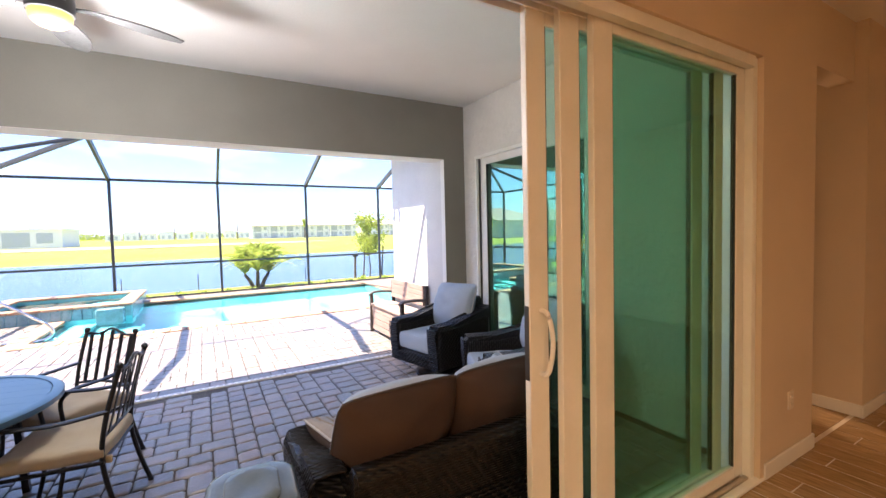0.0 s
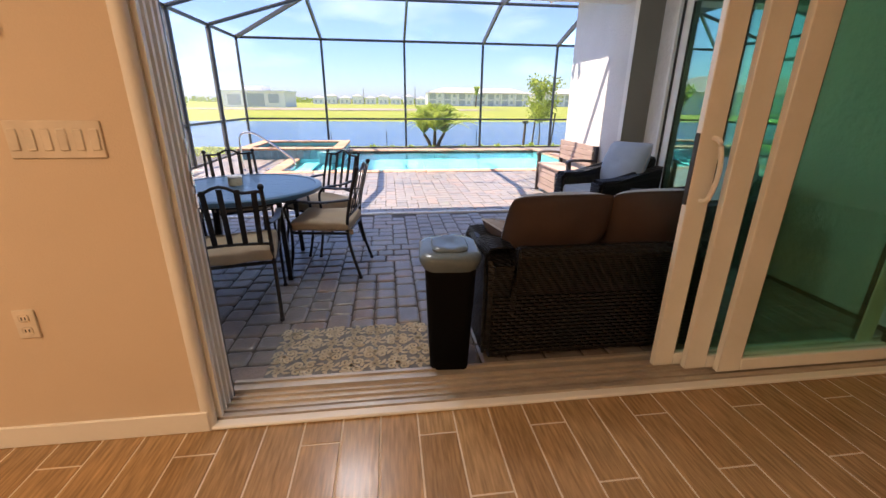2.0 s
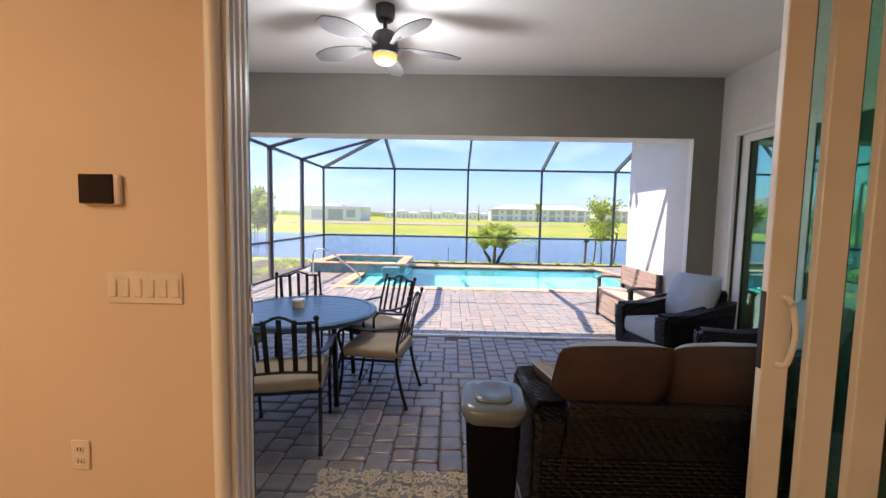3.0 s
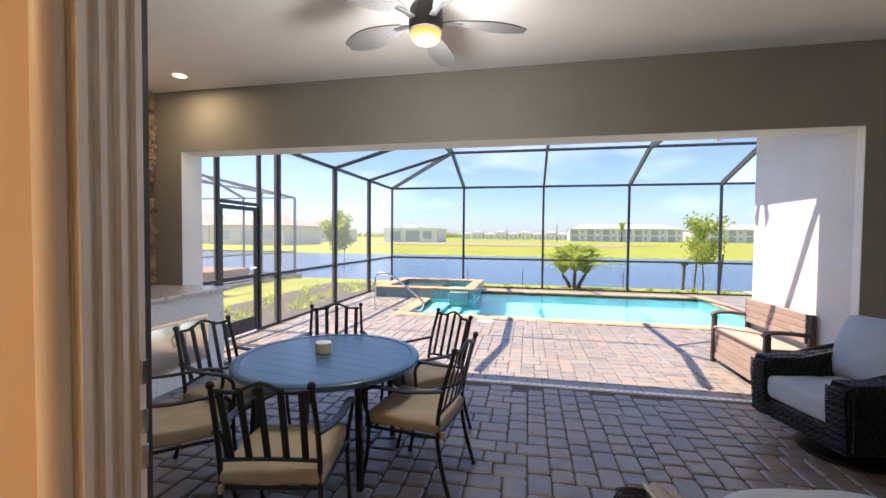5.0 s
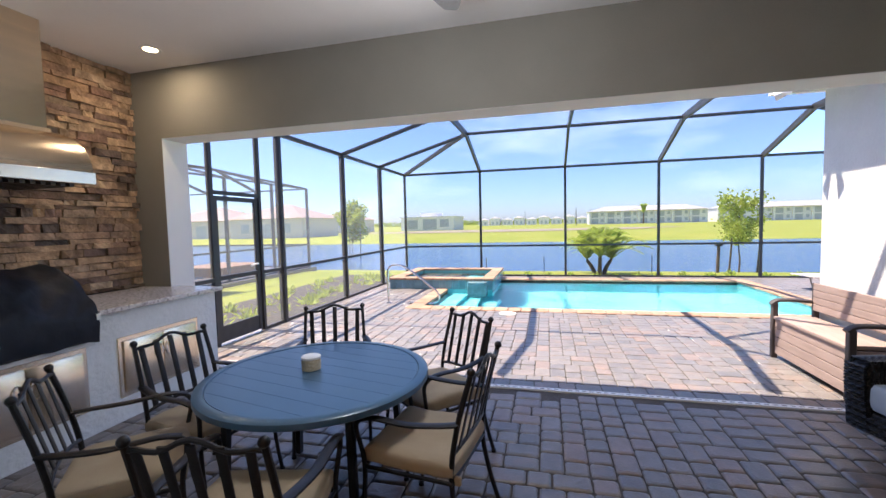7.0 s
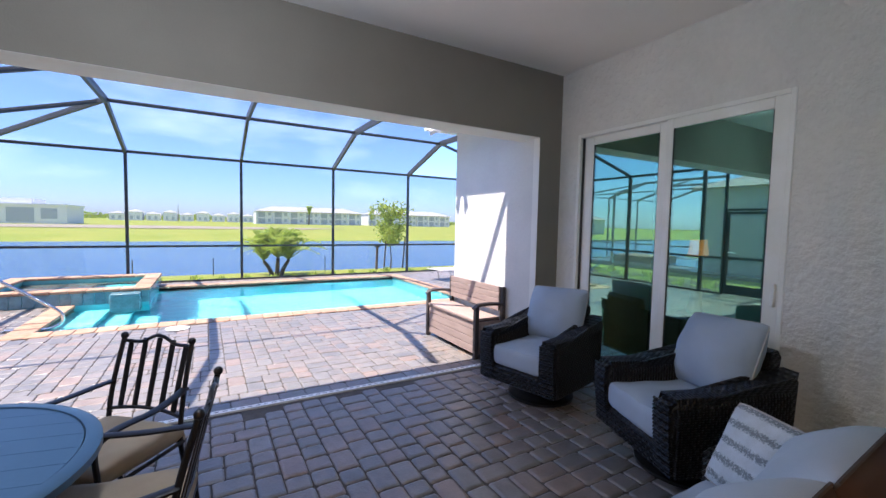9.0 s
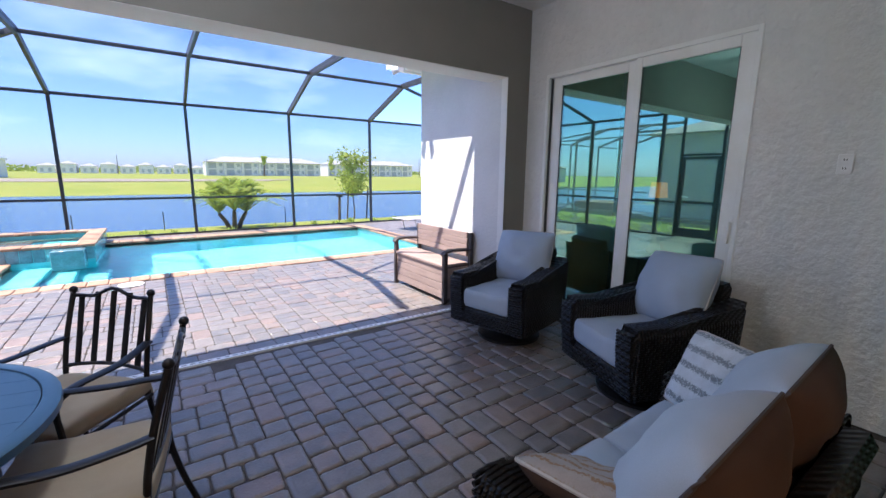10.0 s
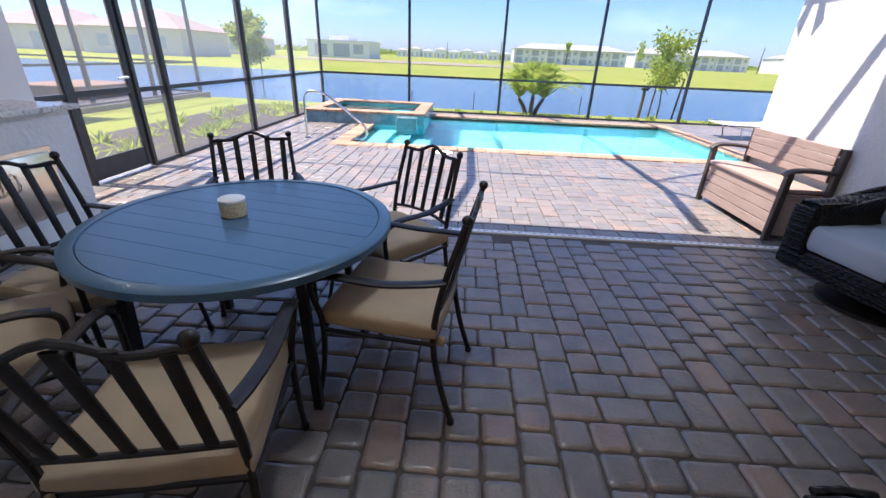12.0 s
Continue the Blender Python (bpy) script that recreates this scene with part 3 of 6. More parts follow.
# ---- big sliding door ----
structure("door_track", boxes((DX0, DX1, IN_Y + 0.04, 2.08, -0.05, 0.008), (DX0, DX1, 1.81, 1.835, 0.008, 0.026), (DX0, DX1, 1.855, 1.863, 0.008, 0.022), (DX0, DX1, 1.90, 1.908, 0.008, 0.022), (DX0, DX1, 1.945, 1.953, 0.008, 0.022), (DX0, DX1, 1.985, 2.005, 0.008, 0.03), (DX0, DX1, 2.06, 2.08, 0.008, 0.02)), ALU, "worn aluminium threshold with three running tracks", "door track")
structure("door_sill", boxes((DX0, DX1 + 0.04, IN_Y - 0.012, IN_Y + 0.04, 0, 0.018), bevel=0.006), TRIM, "pale sill strip inside the sliding door", "sill")
structure("door_jamb_west", boxes((DX0, DX0 + 0.012, 1.81, 1.978, 0, DZ), (DX0 + 0.012, DX0 + 0.03, 1.815, 1.835, 0, DZ), (DX0 + 0.012, DX0 + 0.03, 1.86, 1.875, 0, DZ), (DX0 + 0.012, DX0 + 0.03, 1.905, 1.92, 0, DZ), (DX0 + 0.012, DX0 + 0.03, 1.945, 1.962, 0, DZ)), VINYL, "white grooved jamb of the sliding door", "door jamb")
structure("door_jamb_gasket", boxes((DX0 + 0.012, DX0 + 0.028, 1.964, 1.98, 0, DZ)), BRONZE, "dark weather strip on the door jamb", "door jamb")
structure("door_jamb_east", boxes((DX1 - 0.05, DX1, 1.80, 1.978, 0, DZ), bevel=0.004), VINYL, "white jamb of the sliding door", "door jamb")
structure("door_head", boxes((DX0 + 0.018, DX1 - 0.05, 1.79, 1.835, DZ - 0.06, DZ), (DX0 + 0.018, DX1 - 0.05, 1.875, 1.885, DZ - 0.05, DZ), (DX0 + 0.018, DX1 - 0.05, 1.92, 1.93, DZ - 0.05, DZ), (DX0 + 0.018, DX1 - 0.05, 1.965, 1.978, DZ - 0.06, DZ)), VINYL, "white head track of the sliding door", "door head")
bm = bmesh.new()
cyl(bm, (DX0 - 0.012, IN_Y + 0.02, 0), (DX0 - 0.012, IN_Y + 0.02, DZ), 0.028, seg=20)
structure("door_corner_bead", bm, TRIM, "rounded pale corner bead of the wall opening", "trim", smooth=True)


def sliding_panel(name, x0, x1, y, z1, stile, label, along_x=True, glass_mat=GLASS, t=0.036, stile2=None, top=0.07, low=0.07):
    """One glazed leaf: two stiles, two rails, a pane; the leaf runs along x, or along y."""
    ob = thing(name, label, "sliding door", group="sliding door leaves")
    stile2 = stile2 or stile

    def b(u0, u1, v0, v1, z0, zz):
        return (u0, u1, v0, v1, z0, zz) if along_x else (v0, v1, u0, u1, z0, zz)
    h = t / 2
    part("stile", boxes(b(x0, x0 + stile, y - h, y + h, 0.03, z1), bevel=0.004), VINYL, ob)
    part("stile", boxes(b(x1 - stile2, x1, y - h, y + h, 0.03, z1), bevel=0.004), VINYL, ob)
    part("rail", boxes(b(x0 + stile, x1 - stile2, y - h, y + h, 0.03, 0.03 + low), bevel=0.004), VINYL, ob)
    part("rail", boxes(b(x0 + stile, x1 - stile2, y - h, y + h, z1 - top, z1), bevel=0.004), VINYL, ob)
    g = part("pane", boxes(b(x0 + stile - 0.004, x1 - stile2 + 0.004, y - 0.006, y + 0.006, 0.026 + low, z1 - top + 0.004)), glass_mat, ob, "green tinted glass", smooth=False)
    g.visible_shadow = False
    for u in (x0 + stile, x1 - stile2 - 0.006):
        part("gasket", boxes(b(u, u + 0.006, y - 0.012, y + 0.012, 0.03 + low, z1 - top)), BRONZE, ob, "dark glazing gasket", smooth=False)
    return ob


leaf = sliding_panel("sliding_door_leaf", 2.285, 3.60, 1.95, 2.47, 0.108, "white framed glazed leaf with a curved pull, slid open")
sliding_panel("sliding_door_leaf", 2.43, 3.73, 1.905, 2.47, 0.118, "white framed leaf of green glass, stacked open", stile2=0.09)
sliding_panel("sliding_door_leaf", 2.582, 3.878, 1.86, 2.47, 0.126, "white framed leaf of green glass, stacked open beside the wall", stile2=0.09)
bm = bmesh.new()
sweep(bm, smooth_path([(2.345, 1.932, 0.92), (2.355, 1.895, 0.94), (2.365, 1.88, 1.06), (2.355, 1.895, 1.18), (2.345, 1.932, 1.20)]), 0.011, 8)
part("pull_handle", bm, TRIM, leaf, "white curved pull handle")
part("lock_plate", boxes((2.281, 2.286, 1.936, 1.964, 0.90, 1.22), bevel=0.002), BRONZE, leaf, "dark lock plate on the leaf's edge")
STEEL = material("brushed_steel", (0.80, 0.67, 0.49), 0.24, 1.0, color2=(0.72, 0.61, 0.46), scale=2, bump=0.015, bump_scale=30, fine=0.03, stretch=(1, 1, 14))
CHROME = material("polished_steel", (0.75, 0.75, 0.75), 0.12, 1.0, scale=6, fine=0.03)
latch = thing("latch_keeper", "steel latch keeper screwed on the door jamb", "latch")
for z in (0.93, 1.02, 1.14):
    part("keeper", boxes((DX0 + 0.03, DX0 + 0.038, 1.945, 1.962, z, z + 0.06), bevel=0.002), CHROME, latch)

# side sliding door of the patio's east wall, glazed, a room coloured dark behind it
structure("window_frame_east", boxes((PX1 - 0.006, PX1 + 0.12, SD0, SD0 + 0.03, 0, SDZ), (PX1 - 0.006, PX1 + 0.12, SD1 - 0.035, SD1, 0, SDZ), (PX1 - 0.006, PX1 + 0.12, SD0 + 0.03, SD1 - 0.035, SDZ - 0.035, SDZ), (PX1 - 0.006, PX1 + 0.12, SD0 + 0.03, SD1 - 0.035, 0, 0.03), bevel=0.003), VINYL, "white outer frame of the side sliding door", "door frame")
structure("window_groove_east", boxes((PX1 + 0.03, PX1 + 0.05, SD1 - 0.047, SD1 - 0.035, 0.03, SDZ - 0.035)), BRONZE, "dark running groove in the side door's jamb", "door frame")
side1 = sliding_panel("side_door_leaf", SD0 + 0.03, 3.937, PX1 + 0.02, 2.42, 0.092, "white framed reflective glass leaf, shut", along_x=False, glass_mat=GLASS_CLEAR, stile2=0.058, top=0.078)
sliding_panel("side_door_leaf", 3.935, SD1 - 0.047, PX1 + 0.07, 2.42, 0.092, "white framed reflective glass leaf, shut, set behind", along_x=False, glass_mat=GLASS_CLEAR, stile2=0.11, top=0.078)
part("pull_handle", boxes((PX1 - 0.02, PX1 + 0.002, 3.105, 3.13, 1.0, 1.16), bevel=0.006), TRIM, side1, "white flush pull")
# dark wall colour: the room's shade is put into the paint
DARK_ROOM = material("shade_dark_room_paint", (0.16, 0.15, 0.14), 0.9, scale=2, fine=0.05)
structure("wall_side_room", boxes((PX1 + 0.25, 5.5, 2.61, 2.63, 0, CZ), (PX1 + 0.25, 5.5, 5.1, 5.115, 0, CZ), (5.4, 5.5, 2.63, 5.1, 0, CZ), (PX1 + 0.25, 5.4, 2.63, 5.1, CZ, CZ + 0.1), (PX1 + 0.25, 5.4, 2.63, 5.1, -0.1, 0.0)), DARK_ROOM, "room behind the side door, coloured dark for its shade", "wall")

# ---- stacked stone, outdoor kitchen ----
GRANITE = material("granite", (0.62, 0.59, 0.55), 0.22, color2=(0.30, 0.27, 0.25), scale=42, bump=0.03, bump_scale=130, fine=0.25, ramp=(0.36, 0.52))
KITCHEN = material("kitchen_stucco", (0.76, 0.77, 0.76), 0.9, color2=(0.71, 0.72, 0.71), scale=3, bump=0.7, bump_scale=26, fine=0.06, dist=0.02, bump_detail=6)
counter = thing("outdoor_kitchen_base", "pale stucco outdoor kitchen base along the stone wall", "kitchen base")
part("core", boxes((-3.12, -2.29, 2.0, 5.12, 0, 0.885)), KITCHEN, counter, smooth=False)
part("front_panel", boxes((-2.29, -2.26, 2.0, 5.15, 0, 0.885)), KITCHEN, counter, smooth=False)
part("end_panel", boxes((-3.12, -2.29, 5.12, 5.15, 0, 0.885)), KITCHEN, counter, smooth=False)


def access_door(y0, y1, z0, z1, double=True):
    ob = thing("access_door", "brushed steel access door set in the kitchen base", "access door", group="access doors")
    part("frame", boxes((-2.262, -2.248, y0, y1, z0, z1), bevel=0.003), STEEL, ob)
    mid = (y0 + y1) / 2
    spans = ((y0 + 0.035, mid - 0.002), (mid + 0.002, y1 - 0.035)) if double else ((y0 + 0.035, y1 - 0.035),)
    for q0, q1 in spans:
        leaf_ob = part("leaf", boxes((-2.249, -2.234, q0, q1, z0 + 0.035, z1 - 0.035), bevel=0.004, seg=2), STEEL, ob)
        yc = q1 - 0.045 if q0 == spans[0][0] and double else q0 + 0.045
        bm = bmesh.new()
        zc = (z0 + z1) / 2 + 0.05
        sweep(bm, [(-2.226 + 0.004 * math.cos(2 * k), yc + 0.028 * math.cos(k), zc + 0.062 * math.sin(k)) for k in [2 * math.pi * i / 24 for i in range(24)]], 0.005, 6, closed=True)
        part("ring_handle", bm, CHROME, leaf_ob, "polished oval ring handle")
    return ob


access_door(3.17, 3.925, 0.19, 0.67)
access_door(4.15, 4.91, 0.19, 0.67)
fridge = thing("outdoor_fridge", "brushed steel outdoor fridge built in the kitchen base", "fridge")
part("frame", boxes((-2.262, -2.245, 2.20, 2.855, 0.03, 0.875), bevel=0.003), STEEL, fridge)
part("door", boxes((-2.246, -2.215, 2.24, 2.80, 0.14, 0.85), bevel=0.006), STEEL, fridge)
part("kick_grille", boxes((-2.246, -2.232, 2.24, 2.80, 0.05, 0.12), bevel=0.003), BRONZE, fridge)
top = thing("countertop", "speckled pale granite worktop on the kitchen base", "countertop")
part("slab", boxes((-3.12, -2.20, 2.085, 3.13, 0.887, 0.925), (-3.12, -2.20, 4.0, 5.20, 0.887, 0.925), (-3.12, -2.86, 3.13, 4.0, 0.887, 0.925), bevel=0.005), GRANITE, top)

CLOTH_BLACK = material("grill_cover_cloth", (0.009, 0.012, 0.020), 0.55, spec=0.3, color2=(0.006, 0.008, 0.013), scale=8, bump=0.35, bump_scale=9, fine=0.2, dist=0.02)
grill = thing("covered_grill", "built-in grill under a sagging black cloth cover", "grill")
bm = bmesh.new()
prof = [(-2.88, 0.93), (-2.90, 1.12), (-2.84, 1.22), (-2.70, 1.265), (-2.55, 1.25), (-2.40, 1.17), (-2.29, 1.03), (-2.215, 0.93), (-2.20, 0.84), (-2.205, 0.72)]
prof = [(q.x, q.z) for q in smooth_path([(x, 0, z) for x, z in prof], 8)]
rows = []
NY = 84
for j in range(NY + 1):
    v = j / NY
    y = 3.13 + v * 0.86
    sag = 0.02 * math.sin(v * 9.0) * math.sin(v * 3.1)
    ring = []
    for i, (x, z) in enumerate(prof):
        u = i / (len(prof) - 1)
        wob = 0.014 * noise.noise(Vector((x * 7, y * 7, z * 7))) + 0.010 * abs(noise.noise(Vector((x * 5 + y * 9, y * 3, z * 14 - y * 6)))) + 0.03 * noise.noise(Vector((x * 2, y * 2.5, z * 2)))
        zz = z + (wob - sag * math.sin(math.pi * u) if i else 0)
        if i == len(prof) - 1:
            zz = 0.735 - 0.03 * v + 0.012 * math.sin(v * 17)
        xx = x + wob * (0.8 if u > 0.55 else 0.2) * 0.7
        end = max(0, abs(v - 0.5) * 2 - 0.9) * 10
        zz = zz - 0.05 * end * max(0, zz - 1.0) / 0.27
        ring.append(bm.verts.new((max(xx, -2.93), y, zz)))
    rows.append(ring)
for q0, q1 in zip(rows, rows[1:]):
    for i in range(len(prof) - 1):
        bm.faces.new((q0[i], q0[i + 1], q1[i + 1], q1[i]))
for ring in (rows[0], rows[-1]):
    y = ring[0].co.y
    low = [bm.verts.new((v.co.x, y, max(0.928, min(v.co.z, 0.93)) if v.co.x < -2.22 else v.co.z)) for v in ring]
    for i in range(len(prof) - 1):
        try:
            bm.faces.new((ring[i], ring[i + 1], low[i + 1], low[i]))
        except ValueError:
            pass
part("cover", bm, CLOTH_BLACK, grill)
part("cover_tag", boxes((-2.198, -2.19, 3.972, 3.998, 0.86, 0.905)), TRIM, grill, "small white tag on the cover")
part("firebox", boxes((-2.85, -2.25, 3.16, 3.96, 0.70, 0.95)), BRONZE, grill, "dark steel firebox below the cover")

hood = thing("range_hood", "brushed steel range hood with a curved skirt and chimney", "range hood")
part("chimney", boxes((-3.11, -2.70, 3.20, 4.08, 2.27, CZ - 0.002), bevel=0.003), STEEL, hood)
bm = bmesh.new()
arc = [(-2.70, 2.31)] + [(-2.72 + 0.42 * math.sin(q), 1.945 + 0.33 * math.cos(q)) for q in [radians(k) for k in range(4, 91, 5)]]
pr = arc + [(-2.295, 1.945), (-2.295, 1.865), (-3.11, 1.865), (-3.11, 2.31)]
f0 = [bm.verts.new((x, 3.18, z)) for x, z in pr]
f1 = [bm.verts.new((x, 4.10, z)) for x, z in pr]
bm.faces.new(f0)
bm.faces.new(list(reversed(f1)))
for i in range(len(pr)):
    k = (i + 1) % len(pr)
    bm.faces.new((f0[i], f1[i], f1[k], f0[k]))
part("skirt", bm, STEEL, hood)
part("lip", boxes((-2.30, -2.283, 3.175, 4.105, 1.862, 1.95), bevel=0.003), STEEL, hood)
for i in range(13):
    y = 3.28 + i * 0.06
    part("baffle", boxes((-3.0, -2.40, y, y + 0.03, 1.845, 1.866)), BRONZE, hood, "dark filter baffle", smooth=False)

# ---- dining set ----
IRON = material("black_iron", (0.018, 0.017, 0.018), 0.38, 0.3, color2=(0.013, 0.012, 0.012), scale=20, bump=0.12, bump_scale=180, fine=0.2)
BEIGE = material("beige_cushion_cloth", (0.42, 0.34, 0.23), 0.9, color2=(0.37, 0.295, 0.20), scale=7, bump=0.35, bump_scale=420, fine=0.16, dist=0.002)
# blue of the slats is raised: the sky's reflection sits in the base colour
SKY_SLATE = material("sky_tinted_slat_paint", (0.072, 0.142, 0.235), 0.28, 0.0, color2=(0.066, 0.132, 0.22), scale=5, bump=0.03, bump_scale=90, fine=0.06)
TCX, TCY, TZ, TR = -0.235, 3.715, 0.695, 0.612
table = thing("dining_table", "round dark metal patio dining table with a slatted blue-grey top, its blue raised for reflected sky", "table", Matrix.Translation((TCX, TCY, 0)))
bm = bmesh.new()
prof = [(TR - 0.055, TZ - 0.012), (TR - 0.05, TZ), (TR - 0.012, TZ), (TR, TZ - 0.008), (TR, TZ - 0.035), (TR - 0.01, TZ - 0.042), (TR - 0.055, TZ - 0.042)]
rings = [[bm.verts.new((r * math.cos(2 * math.pi * k / 72), r * math.sin(2 * math.pi * k / 72), z)) for k in range(72)] for r, z in prof]
for i in range(len(rings)):
    q0, q1 = rings[i], rings[(i + 1) % len(rings)]
    for k in range(72):
        bm.faces.new((q0[k], q0[(k + 1) % 72], q1[(k + 1) % 72], q1[k]))
part("rim", bm, SKY_SLATE, table, "dark blue-grey rim, its blue raised for reflected sky")
NS = 10
inner = TR - 0.056
sw = 2 * inner / NS
for i in range(NS):
    y0, y1 = -inner + i * sw + 0.0009, -inner + (i + 1) * sw - 0.0009
    bm = bmesh.new()
    top_v, bot = [], []
    cols = [math.sqrt(max(inner ** 2 - (y0 + (y1 - y0) * k / 6) ** 2, 0)) for k in range(7)]
    left = [(-c, y0 + (y1 - y0) * k / 6) for k, c in enumerate(cols)]
    right = [(c, y0 + (y1 - y0) * k / 6) for k, c in reversed(list(enumerate(cols)))]
    loop = [q for j, q in enumerate(left + right) if j == 0 or (Vector(q) - Vector((left + right)[j - 1])).length > 1e-4]
    vt = [bm.verts.new((*q, TZ - 0.004)) for q in loop]
    vb = [bm.verts.new((*q, TZ - 0.02)) for q in loop]
    bm.faces.new(vt)
    bm.faces.new(list(reversed(vb)))
    for k in range(len(loop)):
        bm.faces.new((vt[k], vb[k], vb[(k + 1) % len(loop)], vt[(k + 1) % len(loop)]))
    sl = part("slat", bm, SKY_SLATE, table, smooth=False)
    sl.rotation_euler = (0, 0, radians(-12))
for k in range(4):
    t = radians(48 + 90 * k)
    bm = bmesh.new()
    sweep(bm, [(0.46 * math.cos(t), 0.46 * math.sin(t), TZ - 0.04), (0.50 * math.cos(t), 0.50 * math.sin(t), 0.0)], 0.024, 4)
    part("leg", bm, IRON, table)
bm = bmesh.new()
lathe(bm, [(0.43, TZ - 0.09), (0.45, TZ - 0.09), (0.45, TZ - 0.04), (0.43, TZ - 0.04)], 40)
part("apron", bm, IRON, table)

candle = thing("candle_jar", "small cream candle jar with a white lid on the table", "candle", Matrix.Translation((-0.297, 3.746, TZ - 0.003)))
CREAM = material("cream_ceramic", (0.55, 0.48, 0.34), 0.6, color2=(0.40, 0.34, 0.22), scale=90, bump=0.4, bump_scale=150, fine=0.2, dist=0.003)
part("jar", lathe(bmesh.new(), [(0.045, 0.0), (0.052, 0.004), (0.054, 0.05), (0.050, 0.062)], 28), CREAM, candle)
part("lid", lathe(bmesh.new(), [(0.050, 0.063), (0.054, 0.066), (0.054, 0.076), (0.048, 0.08)], 28), TRIM, candle, "white lid")


def dining_chair(m):
    """Iron armchair, facing +y, back at -y, with slats fanned over an arched rail and a box cushion."""
    ob = thing("dining_chair", "black iron dining armchair with curved slats and a beige cushion", "chair", m, "chairs round the table")
    W = 0.235
    for s in (-1, 1):
        bm = bmesh.new()
        sweep(bm, smooth_path([(s * W, -0.29, 0.012), (s * (W - 0.005), -0.235, 0.20), (s * (W - 0.01), -0.205, 0.40), (s * (W - 0.012), -0.235, 0.62), (s * (W - 0.02), -0.30, 0.86)], 5), 0.0125, 8)
        part("back_post", bm, IRON, ob)
        bm = bmesh.new()
        bmesh.ops.create_uvsphere(bm, u_segments=12, v_segments=8, radius=0.019, matrix=Matrix.Translation((s * (W - 0.02), -0.302, 0.872)))
        part("finial", bm, IRON, ob)
        bm = bmesh.new()
        sweep(bm, smooth_path([(s * (W + 0.012), 0.275, 0.012), (s * (W + 0.012), 0.235, 0.2), (s * (W + 0.012), 0.225, 0.40), (s * (W + 0.03), 0.25, 0.55), (s * (W + 0.035), 0.235, 0.60), (s * (W + 0.035), 0.18, 0.625)], 5), 0.0115, 8)
        part("front_leg", bm, IRON, ob)
        bm = bmesh.new()
        sweep(bm, smooth_path([(s * (W + 0.035), 0.235, 0.612), (s * (W + 0.035), 0.15, 0.628), (s * (W + 0.03), -0.02, 0.622), (s * (W + 0.01), -0.16, 0.632), (s * (W - 0.012), -0.242, 0.64)], 5), 1, 8, flat=(0.021, 0.008))
        part("armrest", bm, IRON, ob)
        for y, z in ((-0.29, 0.0), (0.275, 0.0)):
            bm = bmesh.new()
            cyl(bm, (s * (W + (0.012 if y > 0 else 0)), y, 0), (s * (W + (0.012 if y > 0 else 0)), y, 0.018), 0.016, seg=10)
            part("foot", bm, IRON, ob)
    for z, arch, y in ((0.825, 0.045, -0.292), (0.50, 0.018, -0.212)):
        bm = bmesh.new()
        sweep(bm, [((2 * k / 12 - 1) * (W - 0.016), y - 0.02 * (1 - (2 * k / 12 - 1) ** 2), z + arch * (1 - (2 * k / 12 - 1) ** 2) + (0.015 * math.cos((2 * k / 12 - 1) * 6.28) if z > 0.6 else 0)) for k in range(13)], 0.0095, 8)
        part("back_rail", bm, IRON, ob)
    for k in range(5):
        u = (k - 2) / 2
        bm = bmesh.new()
        z1 = 0.825 + 0.045 * (1 - (u * 0.74) ** 2)
        z0 = 0.50 + 0.018 * (1 - (u * 0.74) ** 2)
        pts = [(u * 0.165 + 0.01 * u * q, -0.214 - 0.085 * q - 0.018 * (1 - (u * 0.74) ** 2), z0 + (z1 - z0) * q) for q in (0, 0.25, 0.5, 0.75, 1)]
        sweep(bm, pts, 1, 8, flat=(0.0155, 0.004))
        part("back_slat", bm, IRON, ob)
    bm = bmesh.new()
    sweep(bm, [(-W, -0.21, 0.375), (W, -0.21, 0.375), (W + 0.012, 0.225, 0.375), (-W - 0.012, 0.225, 0.375)], 0.011, 6, closed=True)
    part("seat_frame", bm, IRON, ob)
    for k in range(4):
        x = -0.15 + 0.1 * k
        part("seat_strap", boxes((x - 0.015, x + 0.015, -0.21, 0.225, 0.374, 0.38)), IRON, ob, smooth=False)
    c = part("seat_cushion", cushion(0.49, 0.47, 0.085, 0.22), BEIGE, ob, "beige box cushion")
    c.location = (0, 0.012, 0.424)
    w = part("piping", welt(0.50, 0.48, 0.022, 0.005), BEIGE, c)
    w2 = part("piping", welt(0.50, 0.48, -0.025, 0.005), BEIGE, c)
    tie = part("tie", boxes((-0.22, -0.20, -0.245, -0.215, 0.36, 0.40), bevel=0.004), BEIGE, ob, "beige cushion tie")
    return ob


def facing(x, y, fx, fy):
    """Pose of a chair whose back's middle stands over (x, y) and which faces (fx, fy)."""
    k = math.hypot(fx, fy)
    fx, fy = fx / k, fy / k
    return pose(x + 0.30 * fx, y + 0.30 * fy, 0, 0, 0, math.degrees(math.atan2(-fx, fy)))


CHAIRS = [(-0.01, 2.66, -0.20, 0.97), (-1.20, 3.68, 0.99, -0.13), (-0.615, 4.60, 0.42, -0.91), (0.49, 4.48, -0.66, -0.75), (0.728, 3.58, -0.99, 0.15), (-1.10, 2.92, 0.72, 0.69)]
first_chair = dining_chair(facing(*CHAIRS[0]))
for c in CHAIRS[1:]:
    copy_thing(first_chair, facing(*c))

